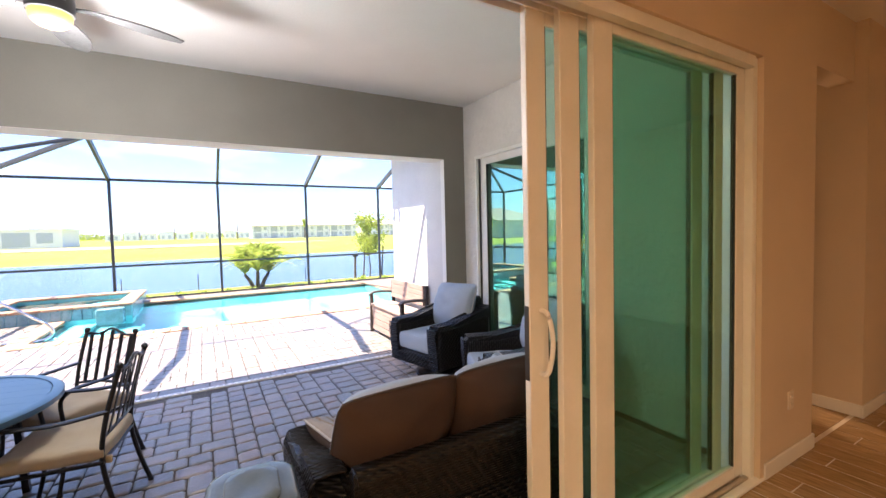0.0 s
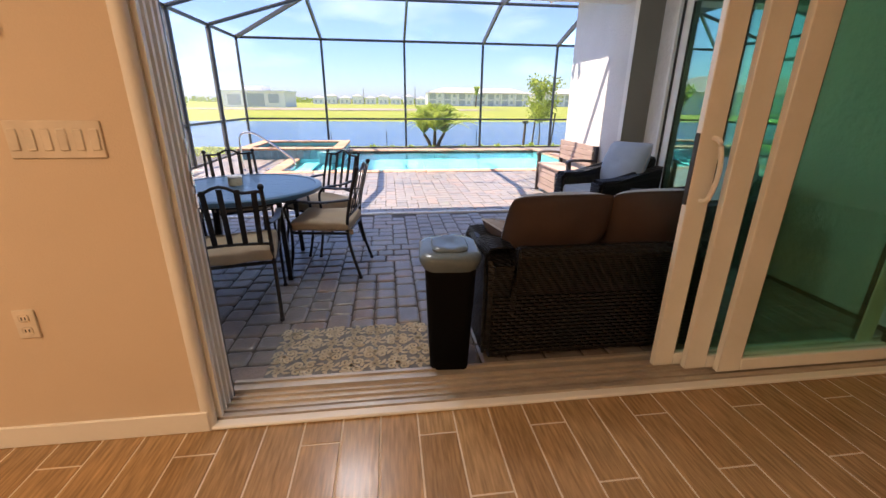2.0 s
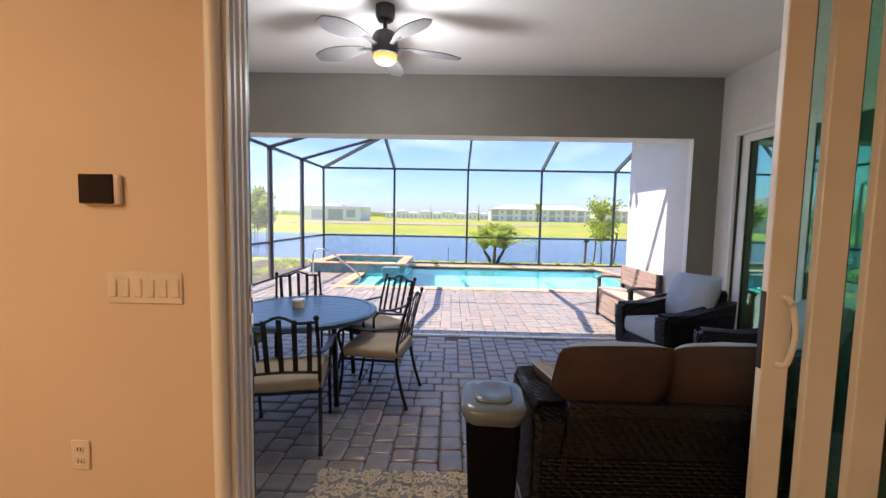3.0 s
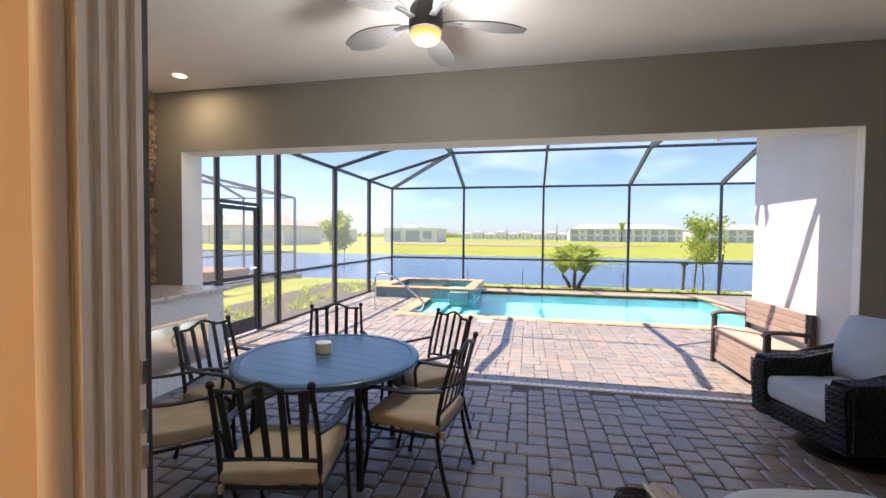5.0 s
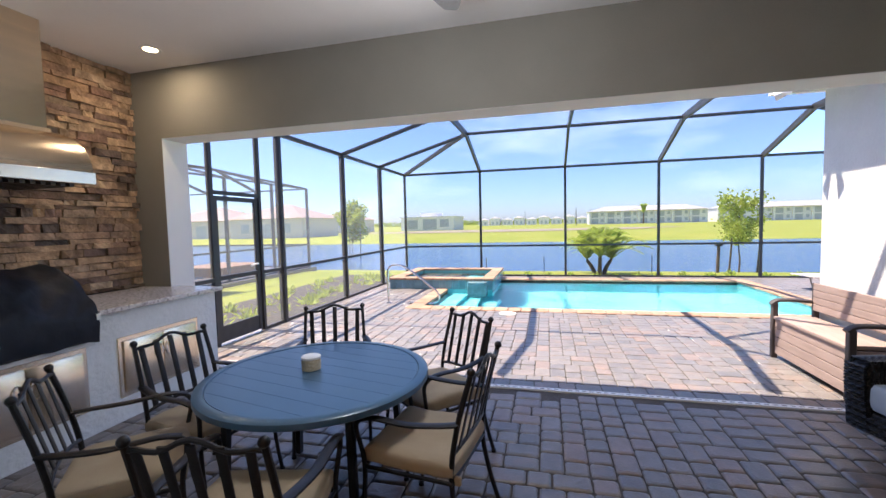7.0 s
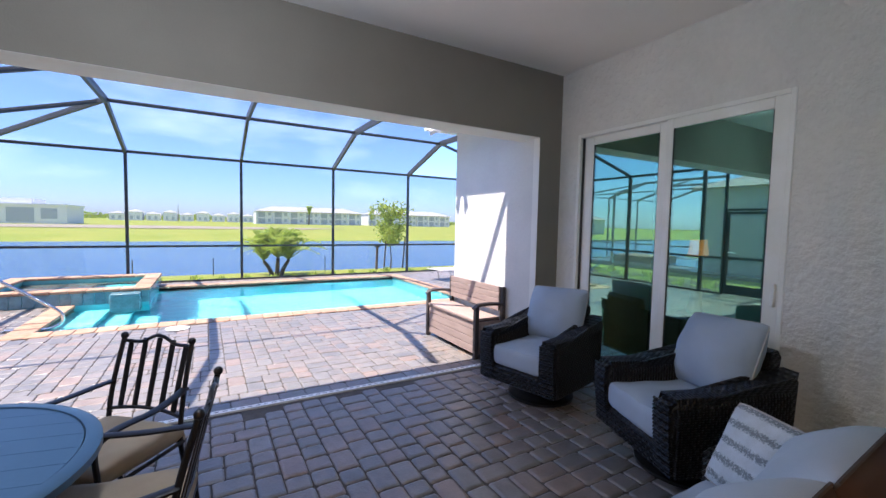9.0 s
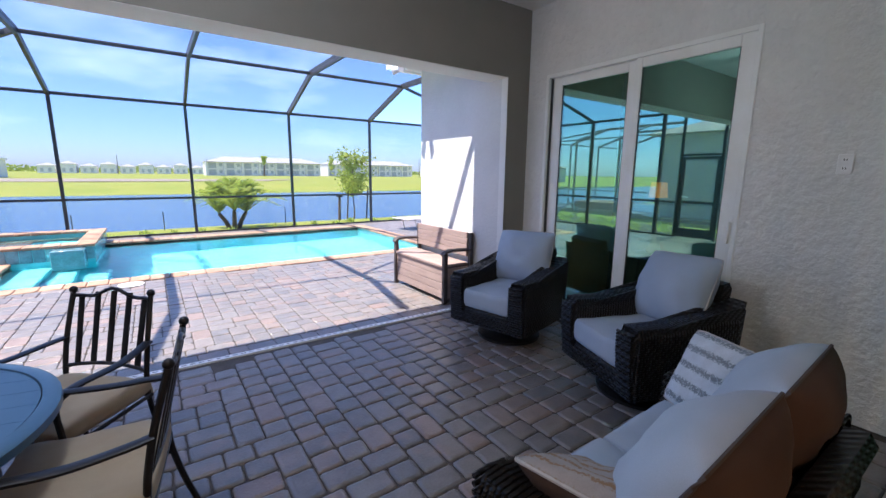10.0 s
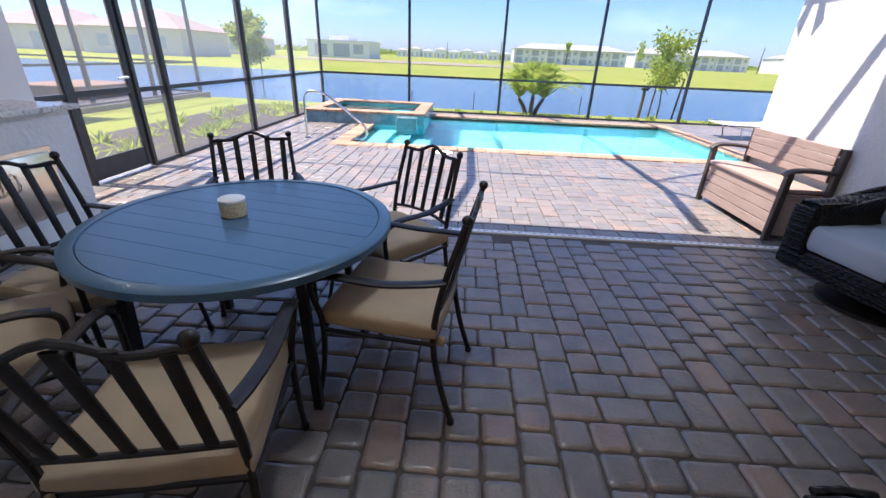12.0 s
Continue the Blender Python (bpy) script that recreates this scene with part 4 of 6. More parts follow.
# ---- wicker seats ----
def wicker(name, color, color2):
    m = material(name, color, 0.36, color2=color2, scale=30, fine=0.2, spec=0.34)
    nn, ll = m.node_tree.nodes, m.node_tree.links
    pb = nn["Principled BSDF"]
    geo = nn.new("ShaderNodeTexCoord")
    w1, w2 = nn.new("ShaderNodeTexWave"), nn.new("ShaderNodeTexWave")
    w1.bands_direction, w2.bands_direction = "Z", "DIAGONAL"
    w1.inputs["Scale"].default_value, w2.inputs["Scale"].default_value = 22.0, 14.0
    mu = nn.new("ShaderNodeMath")
    mu.operation = "MULTIPLY"
    ll.new(geo.outputs["Object"], w1.inputs["Vector"])
    ll.new(geo.outputs["Object"], w2.inputs["Vector"])
    ll.new(w1.outputs["Fac"], mu.inputs[0])
    ll.new(w2.outputs["Fac"], mu.inputs[1])
    b = nn.new("ShaderNodeBump")
    b.inputs["Strength"].default_value, b.inputs["Distance"].default_value = 0.9, 0.006
    ll.new(mu.outputs["Value"], b.inputs["Height"])
    ll.new(b.outputs["Normal"], pb.inputs["Normal"])
    return m


WICKER = wicker("dark_wicker", (0.011, 0.0108, 0.012), (0.006, 0.0058, 0.007))
GREY_CLOTH = material("grey_cushion_cloth", (0.35, 0.41, 0.505), 0.92, color2=(0.315, 0.37, 0.46), scale=4, bump=0.3, bump_scale=420, fine=0.12, dist=0.002)
# brown for cushion backs: grey cloth under the room's warm light, as colour
WARM_LIT_CLOTH = material("warm_lit_cushion_cloth", (0.050, 0.030, 0.024), 0.9, color2=(0.040, 0.024, 0.020), scale=5, bump=0.3, bump_scale=420, fine=0.14, dist=0.002)
PIPING = material("dark_piping", (0.06, 0.05, 0.05), 0.8, scale=20, fine=0.1)
SILVER_PIPING = material("pale_piping", (0.42, 0.42, 0.44), 0.8, scale=20, fine=0.1)


def profile_solid(pts, x0, x1, bevel=0.0):
    """A slab between x0 and x1 with the outline pts in y, z."""
    bm = bmesh.new()
    f0 = [bm.verts.new((x0, y, z)) for y, z in pts]
    f1 = [bm.verts.new((x1, y, z)) for y, z in pts]
    bm.faces.new(f0)
    bm.faces.new(list(reversed(f1)))
    for i in range(len(pts)):
        k = (i + 1) % len(pts)
        bm.faces.new((f0[i], f1[i], f1[k], f0[k]))
    if bevel:
        bmesh.ops.bevel(bm, geom=[ed for ed in bm.edges if abs(ed.verts[0].co.x - ed.verts[1].co.x) < 1e-6], offset=bevel, segments=3, affect="EDGES")
    return bm


def weave(bm_fn, parent, name, y0, y1, z0, z1, x, step=0.021, along="y"):
    """Woven courses proud of a face: level strands over upright ribs."""
    bm = bmesh.new()
    n = int((z1 - z0) / step)
    m = int((y1 - y0) / 0.012)
    for j in range(n):
        z = z0 + (j + 0.5) * step
        pts = []
        for i in range(0, m + 1):
            y = y0 + (y1 - y0) * i / m
            off = 0.0045 * math.sin(i * math.pi / 2.0 + j * math.pi)
            pts.append((x + off, y, z) if along == "y" else (y, x + off, z))
        sweep(bm, pts, step * 0.42, 4)
    return tagged(part(name, bm, WICKER, parent, smooth=True), kind="stuff")


def wicker_seat(name, label, category, m, width, depth, seats, swivel, group="", back_h=0.80, arm_h=0.60, pillows=()):
    """A woven seat facing +y: base apron, scrolled arms, sloped back, box cushions."""
    ob = thing(name, label, category, m, group)
    W, D = width / 2, depth / 2
    aw = 0.15
    z0 = 0.165 if swivel else 0.03
    arm = [(-D + 0.06, z0), (D - 0.03, z0), (D - 0.01, 0.36), (D, arm_h - 0.11), (D - 0.012, arm_h - 0.03), (D - 0.06, arm_h), (D - 0.25, arm_h + 0.005), (-D + 0.25, arm_h + 0.04), (-D + 0.06, back_h - 0.10), (-D, back_h - 0.08), (-D + 0.05, 0.4)]
    for s in (-1, 1):
        xa, xb = (W - aw, W) if s > 0 else (-W, -W + aw)
        part("arm", profile_solid(arm, xa, xb, 0.028), WICKER, ob)
        front = bmesh.new()
        for j in range(20):
            z = z0 + 0.02 + j * (arm_h - z0 - 0.045) / 19
            yy = D - 0.03 + 0.03 * min(1, (z - z0) / 0.3)
            sweep(front, [(xa + 0.012, yy + 0.004, z), ((xa + xb) / 2, yy + 0.008 + 0.003 * (j % 2), z), (xb - 0.012, yy + 0.004, z)], 0.0095, 6)
        tagged(part("arm_weave", front, WICKER, ob), kind="stuff")
        ropes = bmesh.new()
        ny = int((depth - 0.10) / 0.0205)
        for k in range(ny):
            y = -D + 0.085 + k * 0.0205
            rise = arm_h + 0.006 + 0.04 * max(0.0, min(1.0, (-y + D - 0.25) / (depth - 0.45)))
            pts = [(s * (W + 0.003), y, z0 + 0.015)] + [(s * (W + 0.003 + 0.003 * (m % 2)), y, z0 + 0.015 + (rise - 0.06 - z0) * m / 8) for m in range(1, 9)]
            pts += [(s * (W - 0.018), y, rise), (s * (W - aw / 2), y, rise + 0.006), (s * (W - aw + 0.018), y, rise), (s * (W - aw - 0.003), y, rise - 0.05), (s * (W - aw - 0.003), y, 0.42)]
            sweep(ropes, pts, 0.0088, 5)
        tagged(part("arm_ropes", ropes, WICKER, ob), kind="stuff")
    part("apron", boxes((-W + aw, W - aw, D - 0.10, D - 0.025, z0, 0.31), bevel=0.01), WICKER, ob)
    weave(None, ob, "apron_weave", -W + 0.02, W - 0.02, z0 + 0.01, 0.30, D - 0.022, along="x")
    part("back", profile_solid([(-D + 0.07, z0), (-D + 0.16, z0), (-D + 0.14, 0.45), (-D + 0.07, back_h), (-D + 0.01, back_h + 0.01), (-D - 0.015, back_h - 0.03), (-D + 0.05, 0.40)], -W + aw - 0.01, W - aw + 0.01, 0.01), WICKER, ob)
    weave(None, ob, "back_weave", -W + 0.03, W - 0.03, z0 + 0.03, back_h - 0.25, -D + 0.045, along="x")
    part("deck", boxes((-W + aw, W - aw, -D + 0.12, D - 0.09, 0.25, 0.31)), WICKER, ob, smooth=False)
    if swivel:
        part("swivel_base", lathe(bmesh.new(), [(0.27, 0.0), (0.285, 0.008), (0.285, 0.028), (0.26, 0.036), (0.20, 0.036)], 40), IRON, ob, "round black swivel base")
        part("swivel_post", lathe(bmesh.new(), [(0.09, 0.036), (0.09, 0.19)], 20), IRON, ob)
    else:
        for x in (-W + 0.06, W - 0.06):
            for y in (-D + 0.12, D - 0.09):
                part("foot", boxes((x - 0.025, x + 0.025, y - 0.025, y + 0.025, 0, 0.035)), IRON, ob, smooth=False)
    sw_ = (width - 2 * aw) / seats
    for k in range(seats):
        cx = -W + aw + sw_ * (k + 0.5)
        c = part("seat_cushion", cushion(sw_ + 0.005, depth - 0.15, 0.19, 0.18), GREY_CLOTH, ob, "grey box seat cushion")
        c.location = (cx, 0.072, 0.40)
        part("piping", welt(sw_, depth - 0.15, 0.064, 0.005), PIPING, c, "dark piping")
    return ob


def pillow(name, label, m, w, h, t, mat, pipe=PIPING, back=None, group="", full=0.0):
    """An upright loose pillow: w across, h high, t thick, its face along +y, standing on its lower edge."""
    ob = thing(name, label, "pillow", m, group)
    for side, mt in ((1, mat), (-1, back or mat)):
        bm = bmesh.new()
        N = 22
        g = [[None] * (N + 1) for _ in range(N + 1)]
        for j in range(N + 1):
            for i in range(N + 1):
                x, z = math.sin((2 * i / N - 1) * math.pi / 2), math.sin((2 * j / N - 1) * math.pi / 2)
                b = max(0.0, (1 - abs(x) ** 2.3) * (1 - abs(z) ** 2.3)) ** 0.55
                pinch = 1 - 0.03 * (1 - x * x) * abs(z) ** 4 - 0.05 * abs(x * z) ** 6
                pinch2 = 1 - 0.03 * (1 - z * z) * abs(x) ** 4 - 0.05 * abs(x * z) ** 6
                rim = max(abs(x), abs(z))
                wr = 0.011 * max(0.0, rim - 0.55) * math.sin(11 * math.atan2(z, x) + 3 * math.sin(5 * x + w * 20)) * b
                wr += (0.022 * noise.noise(Vector((x * 2.2, z * 2.2, w * 5 + side))) + 0.010 * noise.noise(Vector((x * 6, z * 6, w * 9 - side)))) * b
                px, pz = x * pinch2 * math.sqrt(1 - full * z * z), z * pinch * math.sqrt(1 - full * x * x)
                g[j][i] = bm.verts.new((px * w / 2, side * (t / 2 * b + wr), h / 2 + pz * h / 2))
        for j in range(N):
            for i in range(N):
                bm.faces.new((g[j][i], g[j][i + 1], g[j + 1][i + 1], g[j + 1][i]))
        part("front" if side > 0 else "back", bm, mt, ob).data.set_sharp_from_angle(angle=math.pi)
    pts = []
    for k in range(48):
        q = k / 12
        s, f = int(q), 2 * (q - int(q)) - 1
        bow = 1 - 0.03 * (1 - f * f) - 0.05 * abs(f) ** 6
        g = f * (1 - 0.05 * abs(f) ** 6)
        x, z = [(g, -bow), (bow, g), (-g, bow), (-bow, -g)][s]
        x, z = x * math.sqrt(1 - full * z * z), z * math.sqrt(1 - full * x * x)
        pts.append((x * w / 2, 0, h / 2 + z * h / 2))
    part("piping", sweep(bmesh.new(), pts, 0.006, 6, closed=True), pipe, ob)
    return ob


A1 = pose(3.32, 4.53, 0, 0, 0, 104)
A2 = pose(3.36, 3.27, 0, 0, 0, 70)
wicker_seat("swivel_armchair", "dark wicker swivel armchair with a grey seat cushion", "armchair", A1, 0.76, 0.82, 1, True, "swivel armchairs")
wicker_seat("swivel_armchair", "dark wicker swivel armchair with a grey cushion beside the side door", "armchair", A2, 0.76, 0.82, 1, True, "swivel armchairs")
pillow("back_pillow", "plump grey back pillow leaning in the armchair", A1 @ pose(0, -0.14, 0.475, 20, 2, 0), 0.58, 0.50, 0.30, GREY_CLOTH, SILVER_PIPING)
pillow("back_pillow", "plump grey back pillow leaning in the armchair", A2 @ pose(0.02, -0.14, 0.475, 22, 4, 0), 0.59, 0.51, 0.30, GREY_CLOTH, SILVER_PIPING)
SOFA = pose(2.04, 2.39, 0)
wicker_seat("loveseat", "dark wicker loveseat with grey cushions, its back to the house", "sofa", SOFA, 1.26, 0.66, 2, False, back_h=0.66, arm_h=0.60)
for x, tilt in ((1.80, 25), (2.335, 23)):
    pillow("sofa_back_cushion", "large grey back cushion on the loveseat, coloured brown behind for warm room light", pose(x, 2.385, 0.455, tilt, 0, 3), 0.585, 0.50, 0.30, GREY_CLOTH, PIPING, WARM_LIT_CLOTH, "sofa back cushions", full=0.10)


def striped(name, base, stripe, freq, axis_scale):
    m = material(name, base, 0.95, scale=20, bump=0.5, bump_scale=260, fine=0.15, dist=0.004)
    nn, ll = m.node_tree.nodes, m.node_tree.links
    pb = nn["Principled BSDF"]
    old = pb.inputs["Base Color"].links[0].from_socket
    t = nn.new("ShaderNodeTexCoord")
    w = nn.new("ShaderNodeTexWave")
    w.bands_direction = "Z"
    w.inputs["Scale"].default_value, w.inputs["Distortion"].default_value, w.inputs["Detail"].default_value = freq, 0.6, 2
    w.inputs["Detail Scale"].default_value = 30
    nz2 = nn.new("ShaderNodeTexNoise")
    nz2.inputs["Scale"].default_value = 120
    mm = nn.new("ShaderNodeMath")
    mm.operation = "MULTIPLY"
    r = nn.new("ShaderNodeValToRGB")
    r.color_ramp.elements[0].position, r.color_ramp.elements[1].position = 0.30, 0.48
    mixn = nn.new("ShaderNodeMix")
    mixn.data_type = "RGBA"
    mixn.inputs[7].default_value = (*stripe, 1)
    ll.new(t.outputs["Object"], w.inputs["Vector"])
    ll.new(t.outputs["Object"], nz2.inputs["Vector"])
    ll.new(w.outputs["Fac"], mm.inputs[0])
    ll.new(nz2.outputs["Fac"], mm.inputs[1])
    ll.new(mm.outputs["Value"], r.inputs["Fac"])
    ll.new(r.outputs["Color"], mixn.inputs[0])
    ll.new(old, mixn.inputs[6])
    ll.new(mixn.outputs[2], pb.inputs["Base Color"])
    return m


STRIPES = striped("woven_stripe_cloth", (0.52, 0.58, 0.66), (0.18, 0.21, 0.25), 4.2, 1)
OCHRE = striped("woven_ochre_cloth", (0.30, 0.29, 0.29), (0.22, 0.15, 0.09), 9.0, 1)
pillow("throw_pillow", "white and grey striped woven throw pillow on the loveseat", pose(2.44, 2.50, 0.485, 26, 0, 70), 0.47, 0.35, 0.15, STRIPES, SILVER_PIPING)
pillow("throw_pillow", "flat throw pillow with a woven ochre face on the loveseat", pose(1.80, 2.46, 0.50, 58, 0, -78), 0.46, 0.33, 0.16, OCHRE, SILVER_PIPING, WARM_LIT_CLOTH)

# ---- storage bench ----
BENCH_PLASTIC = material("bench_boards", (0.30, 0.225, 0.195), 0.7, color2=(0.25, 0.185, 0.16), scale=4, bump=0.15, bump_scale=60, fine=0.12, stretch=(6, 1, 6), vary=0.06)
BENCH_DARK = material("bench_dark_frame", (0.055, 0.043, 0.040), 0.55, scale=12, bump=0.1, fine=0.12)
bench = thing("storage_bench", "taupe board storage bench with dark arms beside the white wall", "bench")
bx0, bx1, by0, by1 = 3.345, 3.72, 5.585, 6.78
for i in range(4):
    z = 0.05 + i * 0.092
    part("front_board", boxes((bx0, bx0 + 0.02, by0 + 0.05, by1 - 0.05, z, z + 0.086), bevel=0.004), BENCH_PLASTIC, bench)
for y0, y1 in ((by0 + 0.03, by0 + 0.05), (by1 - 0.05, by1 - 0.03)):
    part("side_panel", boxes((bx0, bx1, y0, y1, 0.04, 0.41), bevel=0.004), BENCH_PLASTIC, bench)
part("seat_lid", boxes((bx0 - 0.02, bx1 - 0.02, by0 + 0.055, by1 - 0.055, 0.415, 0.45), bevel=0.008, seg=2), BENCH_PLASTIC, bench)
for y0 in (by0, by1 - 0.05):
    part("front_post", boxes((bx0 - 0.025, bx0 + 0.03, y0, y0 + 0.05, 0, 0.585), bevel=0.006), BENCH_DARK, bench)
    part("back_post", boxes((bx1 - 0.03, bx1 + 0.02, y0, y0 + 0.05, 0, 0.80), bevel=0.006), BENCH_DARK, bench)
    bm = bmesh.new()
    sweep(bm, smooth_path([(bx0 - 0.035, y0 + 0.025, 0.57), (bx0 + 0.03, y0 + 0.025, 0.61), (bx0 + 0.18, y0 + 0.025, 0.615), (bx1 - 0.02, y0 + 0.025, 0.60)]), 1, 8, flat=(0.036, 0.018))
    part("armrest", bm, BENCH_DARK, bench)
part("back_panel", boxes((bx1 - 0.03, bx1, by0 + 0.05, by1 - 0.05, 0.04, 0.42)), BENCH_DARK, bench, smooth=False)
for i in range(4):
    z = 0.52 + i * 0.072
    part("back_board", boxes((bx1 - 0.045, bx1 - 0.02, by0 + 0.05, by1 - 0.05, z, z + 0.067), bevel=0.004), BENCH_PLASTIC, bench)

# ---- waste bin and door mat ----
BIN = material("black_plastic", (0.004, 0.004, 0.005), 0.6, spec=0.06, scale=10, bump=0.1, fine=0.15)
# dark lid plastic lightened: the sky reflected on top is in the colour
BINLID = material("sky_tinted_lid_plastic", (0.13, 0.165, 0.19), 0.25, color2=(0.11, 0.145, 0.165), scale=10, fine=0.1)
waste = thing("waste_bin", "tall black plastic waste bin, its swing lid coloured grey for reflected sky", "bin", pose(1.222, 2.185, 0, 0, 0, -4))


def rounded_loft(sections, seg=8, cap=True):
    """Rounded rectangles (half width, half depth, corner radius, z) joined into a skin."""
    bm = bmesh.new()
    rings = []
    for hw, hd, r, z in sections:
        ring = []
        for cx, cy, a0 in ((hw - r, hd - r, 0), (-hw + r, hd - r, 90), (-hw + r, -hd + r, 180), (hw - r, -hd + r, 270)):
            for k in range(seg + 1):
                t = radians(a0 + 90 * k / seg)
                ring.append(bm.verts.new((cx + r * math.cos(t), cy + r * math.sin(t), z)))
        rings.append(ring)
    nn = len(rings[0])
    for q0, q1 in zip(rings, rings[1:]):
        for k in range(nn):
            bm.faces.new((q0[k], q0[(k + 1) % nn], q1[(k + 1) % nn], q1[k]))
    if cap:
        bm.faces.new(list(reversed(rings[0])))
        bm.faces.new(rings[-1])
    return bm


part("body", rounded_loft([(0.095, 0.125, 0.03, 0.0), (0.10, 0.13, 0.03, 0.01), (0.125, 0.155, 0.04, 0.60)]), BIN, waste)
part("rim", rounded_loft([(0.128, 0.158, 0.06, 0.575), (0.140, 0.172, 0.07, 0.60), (0.150, 0.186, 0.085, 0.618), (0.152, 0.188, 0.09, 0.636), (0.146, 0.182, 0.09, 0.650), (0.128, 0.162, 0.085, 0.660), (0.10, 0.13, 0.07, 0.662)]), BINLID, waste, "broad rounded rim, coloured grey-blue for reflected sky")
part("swing_flap", rounded_loft([(0.088, 0.122, 0.06, 0.660), (0.090, 0.124, 0.06, 0.668), (0.084, 0.117, 0.06, 0.676), (0.060, 0.090, 0.05, 0.679), (0.03, 0.05, 0.025, 0.672)]), BINLID, waste, "dished swing flap, coloured grey for reflected sky")

MAT_GREY = material("mat_grey_pile", (0.20, 0.205, 0.21), 0.95, color2=(0.155, 0.16, 0.165), scale=30, bump=0.6, bump_scale=420, fine=0.3, dist=0.004)
MAT_CREAM = material("mat_cream_pile", (0.56, 0.50, 0.37), 0.95, color2=(0.48, 0.42, 0.30), scale=30, bump=0.6, bump_scale=420, fine=0.25, dist=0.004)
mat_ob = thing("door_mat", "grey outdoor mat with a cream floral scroll pattern", "mat")
part("mat_body", boxes((0.265, 1.135, 2.09, 2.56, 0.006, 0.013), bevel=0.003), MAT_GREY, mat_ob)


def scroll(bm, cx, cy, r, turns, phase, sgn, w=0.006, sq=1.0):
    pts = []
    n = int(18 * turns)
    for k in range(n + 1):
        t = k / n
        rr = r * (1 - 0.86 * t)
        ang = phase + sgn * turns * 2 * math.pi * t
        pts.append((cx + rr * math.cos(ang) * sq, cy + rr * math.sin(ang), 0.0145))
    sweep(bm, pts, 1, 4, flat=(w, 0.002))


def leaf_shape(bm, cx, cy, ln, w, ang):
    pts = []
    for k in range(10):
        t = 2 * math.pi * k / 10
        u, v = ln * math.cos(t), w * math.sin(t) * (1 - 0.5 * math.cos(t))
        pts.append(bm.verts.new((cx + u * math.cos(ang) - v * math.sin(ang), cy + u * math.sin(ang) + v * math.cos(ang), 0.0152)))
    bm.faces.new(pts)


bm = bmesh.new()
rnd = random.Random(5)
for i in range(7):
    for j in range(4):
        cx, cy = 0.330 + i * 0.1235, 2.148 + j * 0.1185
        if (i + j) % 2 == 0:
            for k in range(8):
                leaf_shape(bm, cx + 0.024 * math.cos(k * math.pi / 4), cy + 0.024 * math.sin(k * math.pi / 4), 0.019, 0.0095, k * math.pi / 4)
            for k in range(6):
                leaf_shape(bm, cx + 0.054 * math.cos(k * math.pi / 3 + 0.4), cy + 0.050 * math.sin(k * math.pi / 3 + 0.4), 0.020, 0.010, k * math.pi / 3 + 1.1)
        else:
            for s1 in (-1, 1):
                for s2 in (-1, 1):
                    scroll(bm, cx + s1 * 0.032, cy + s2 * 0.030, 0.029, 1.4, rnd.random() * 6, s1 * s2, 0.0062)
            leaf_shape(bm, cx, cy, 0.026, 0.012, 0.0)
            leaf_shape(bm, cx, cy + 0.001, 0.026, 0.011, 1.57)
            for k in range(4):
                leaf_shape(bm, cx + 0.058 * math.cos(k * 1.57), cy + 0.055 * math.sin(k * 1.57), 0.016, 0.008, k * 1.57 + 0.8)
part("scroll_pattern", bm, MAT_CREAM, mat_ob, "cream floral scrolls", smooth=False)

# ---- ceiling fan and lights ----
BOWL = emitter("lit_bowl_glass", (1.0, 0.50, 0.09), 0.26)
BOWL.node_tree.nodes["Principled BSDF"].inputs["Base Color"].default_value = (0.22, 0.15, 0.07, 1)
FAN_BLADE = material("woven_blade", (0.15, 0.145, 0.14), 0.7, color2=(0.11, 0.105, 0.10), scale=60, bump=0.5, bump_scale=200, fine=0.25, dist=0.004)
fan = thing("ceiling_fan", "dark bronze ceiling fan with leaf-shaped woven blades and a lit bowl", "ceiling fan", Matrix.Translation((0.46, 3.60, 0.205)))
part("canopy", lathe(bmesh.new(), [(0.02, 2.80), (0.06, 2.81), (0.075, 2.84), (0.075, CZ - 0.205)], 28), BRONZE, fan)
part("downrod", cyl(bmesh.new(), (0, 0, 2.72), (0, 0, 2.82), 0.016), BRONZE, fan)
part("motor", lathe(bmesh.new(), [(0.06, 2.54), (0.10, 2.55), (0.105, 2.60), (0.10, 2.68), (0.085, 2.71), (0.03, 2.74)], 32), BRONZE, fan)
part("light_bowl", lathe(bmesh.new(), [(0.02, 2.478), (0.06, 2.485), (0.085, 2.505), (0.092, 2.53), (0.092, 2.545)], 32), BOWL, fan, "glowing warm glass bowl").visible_shadow = False
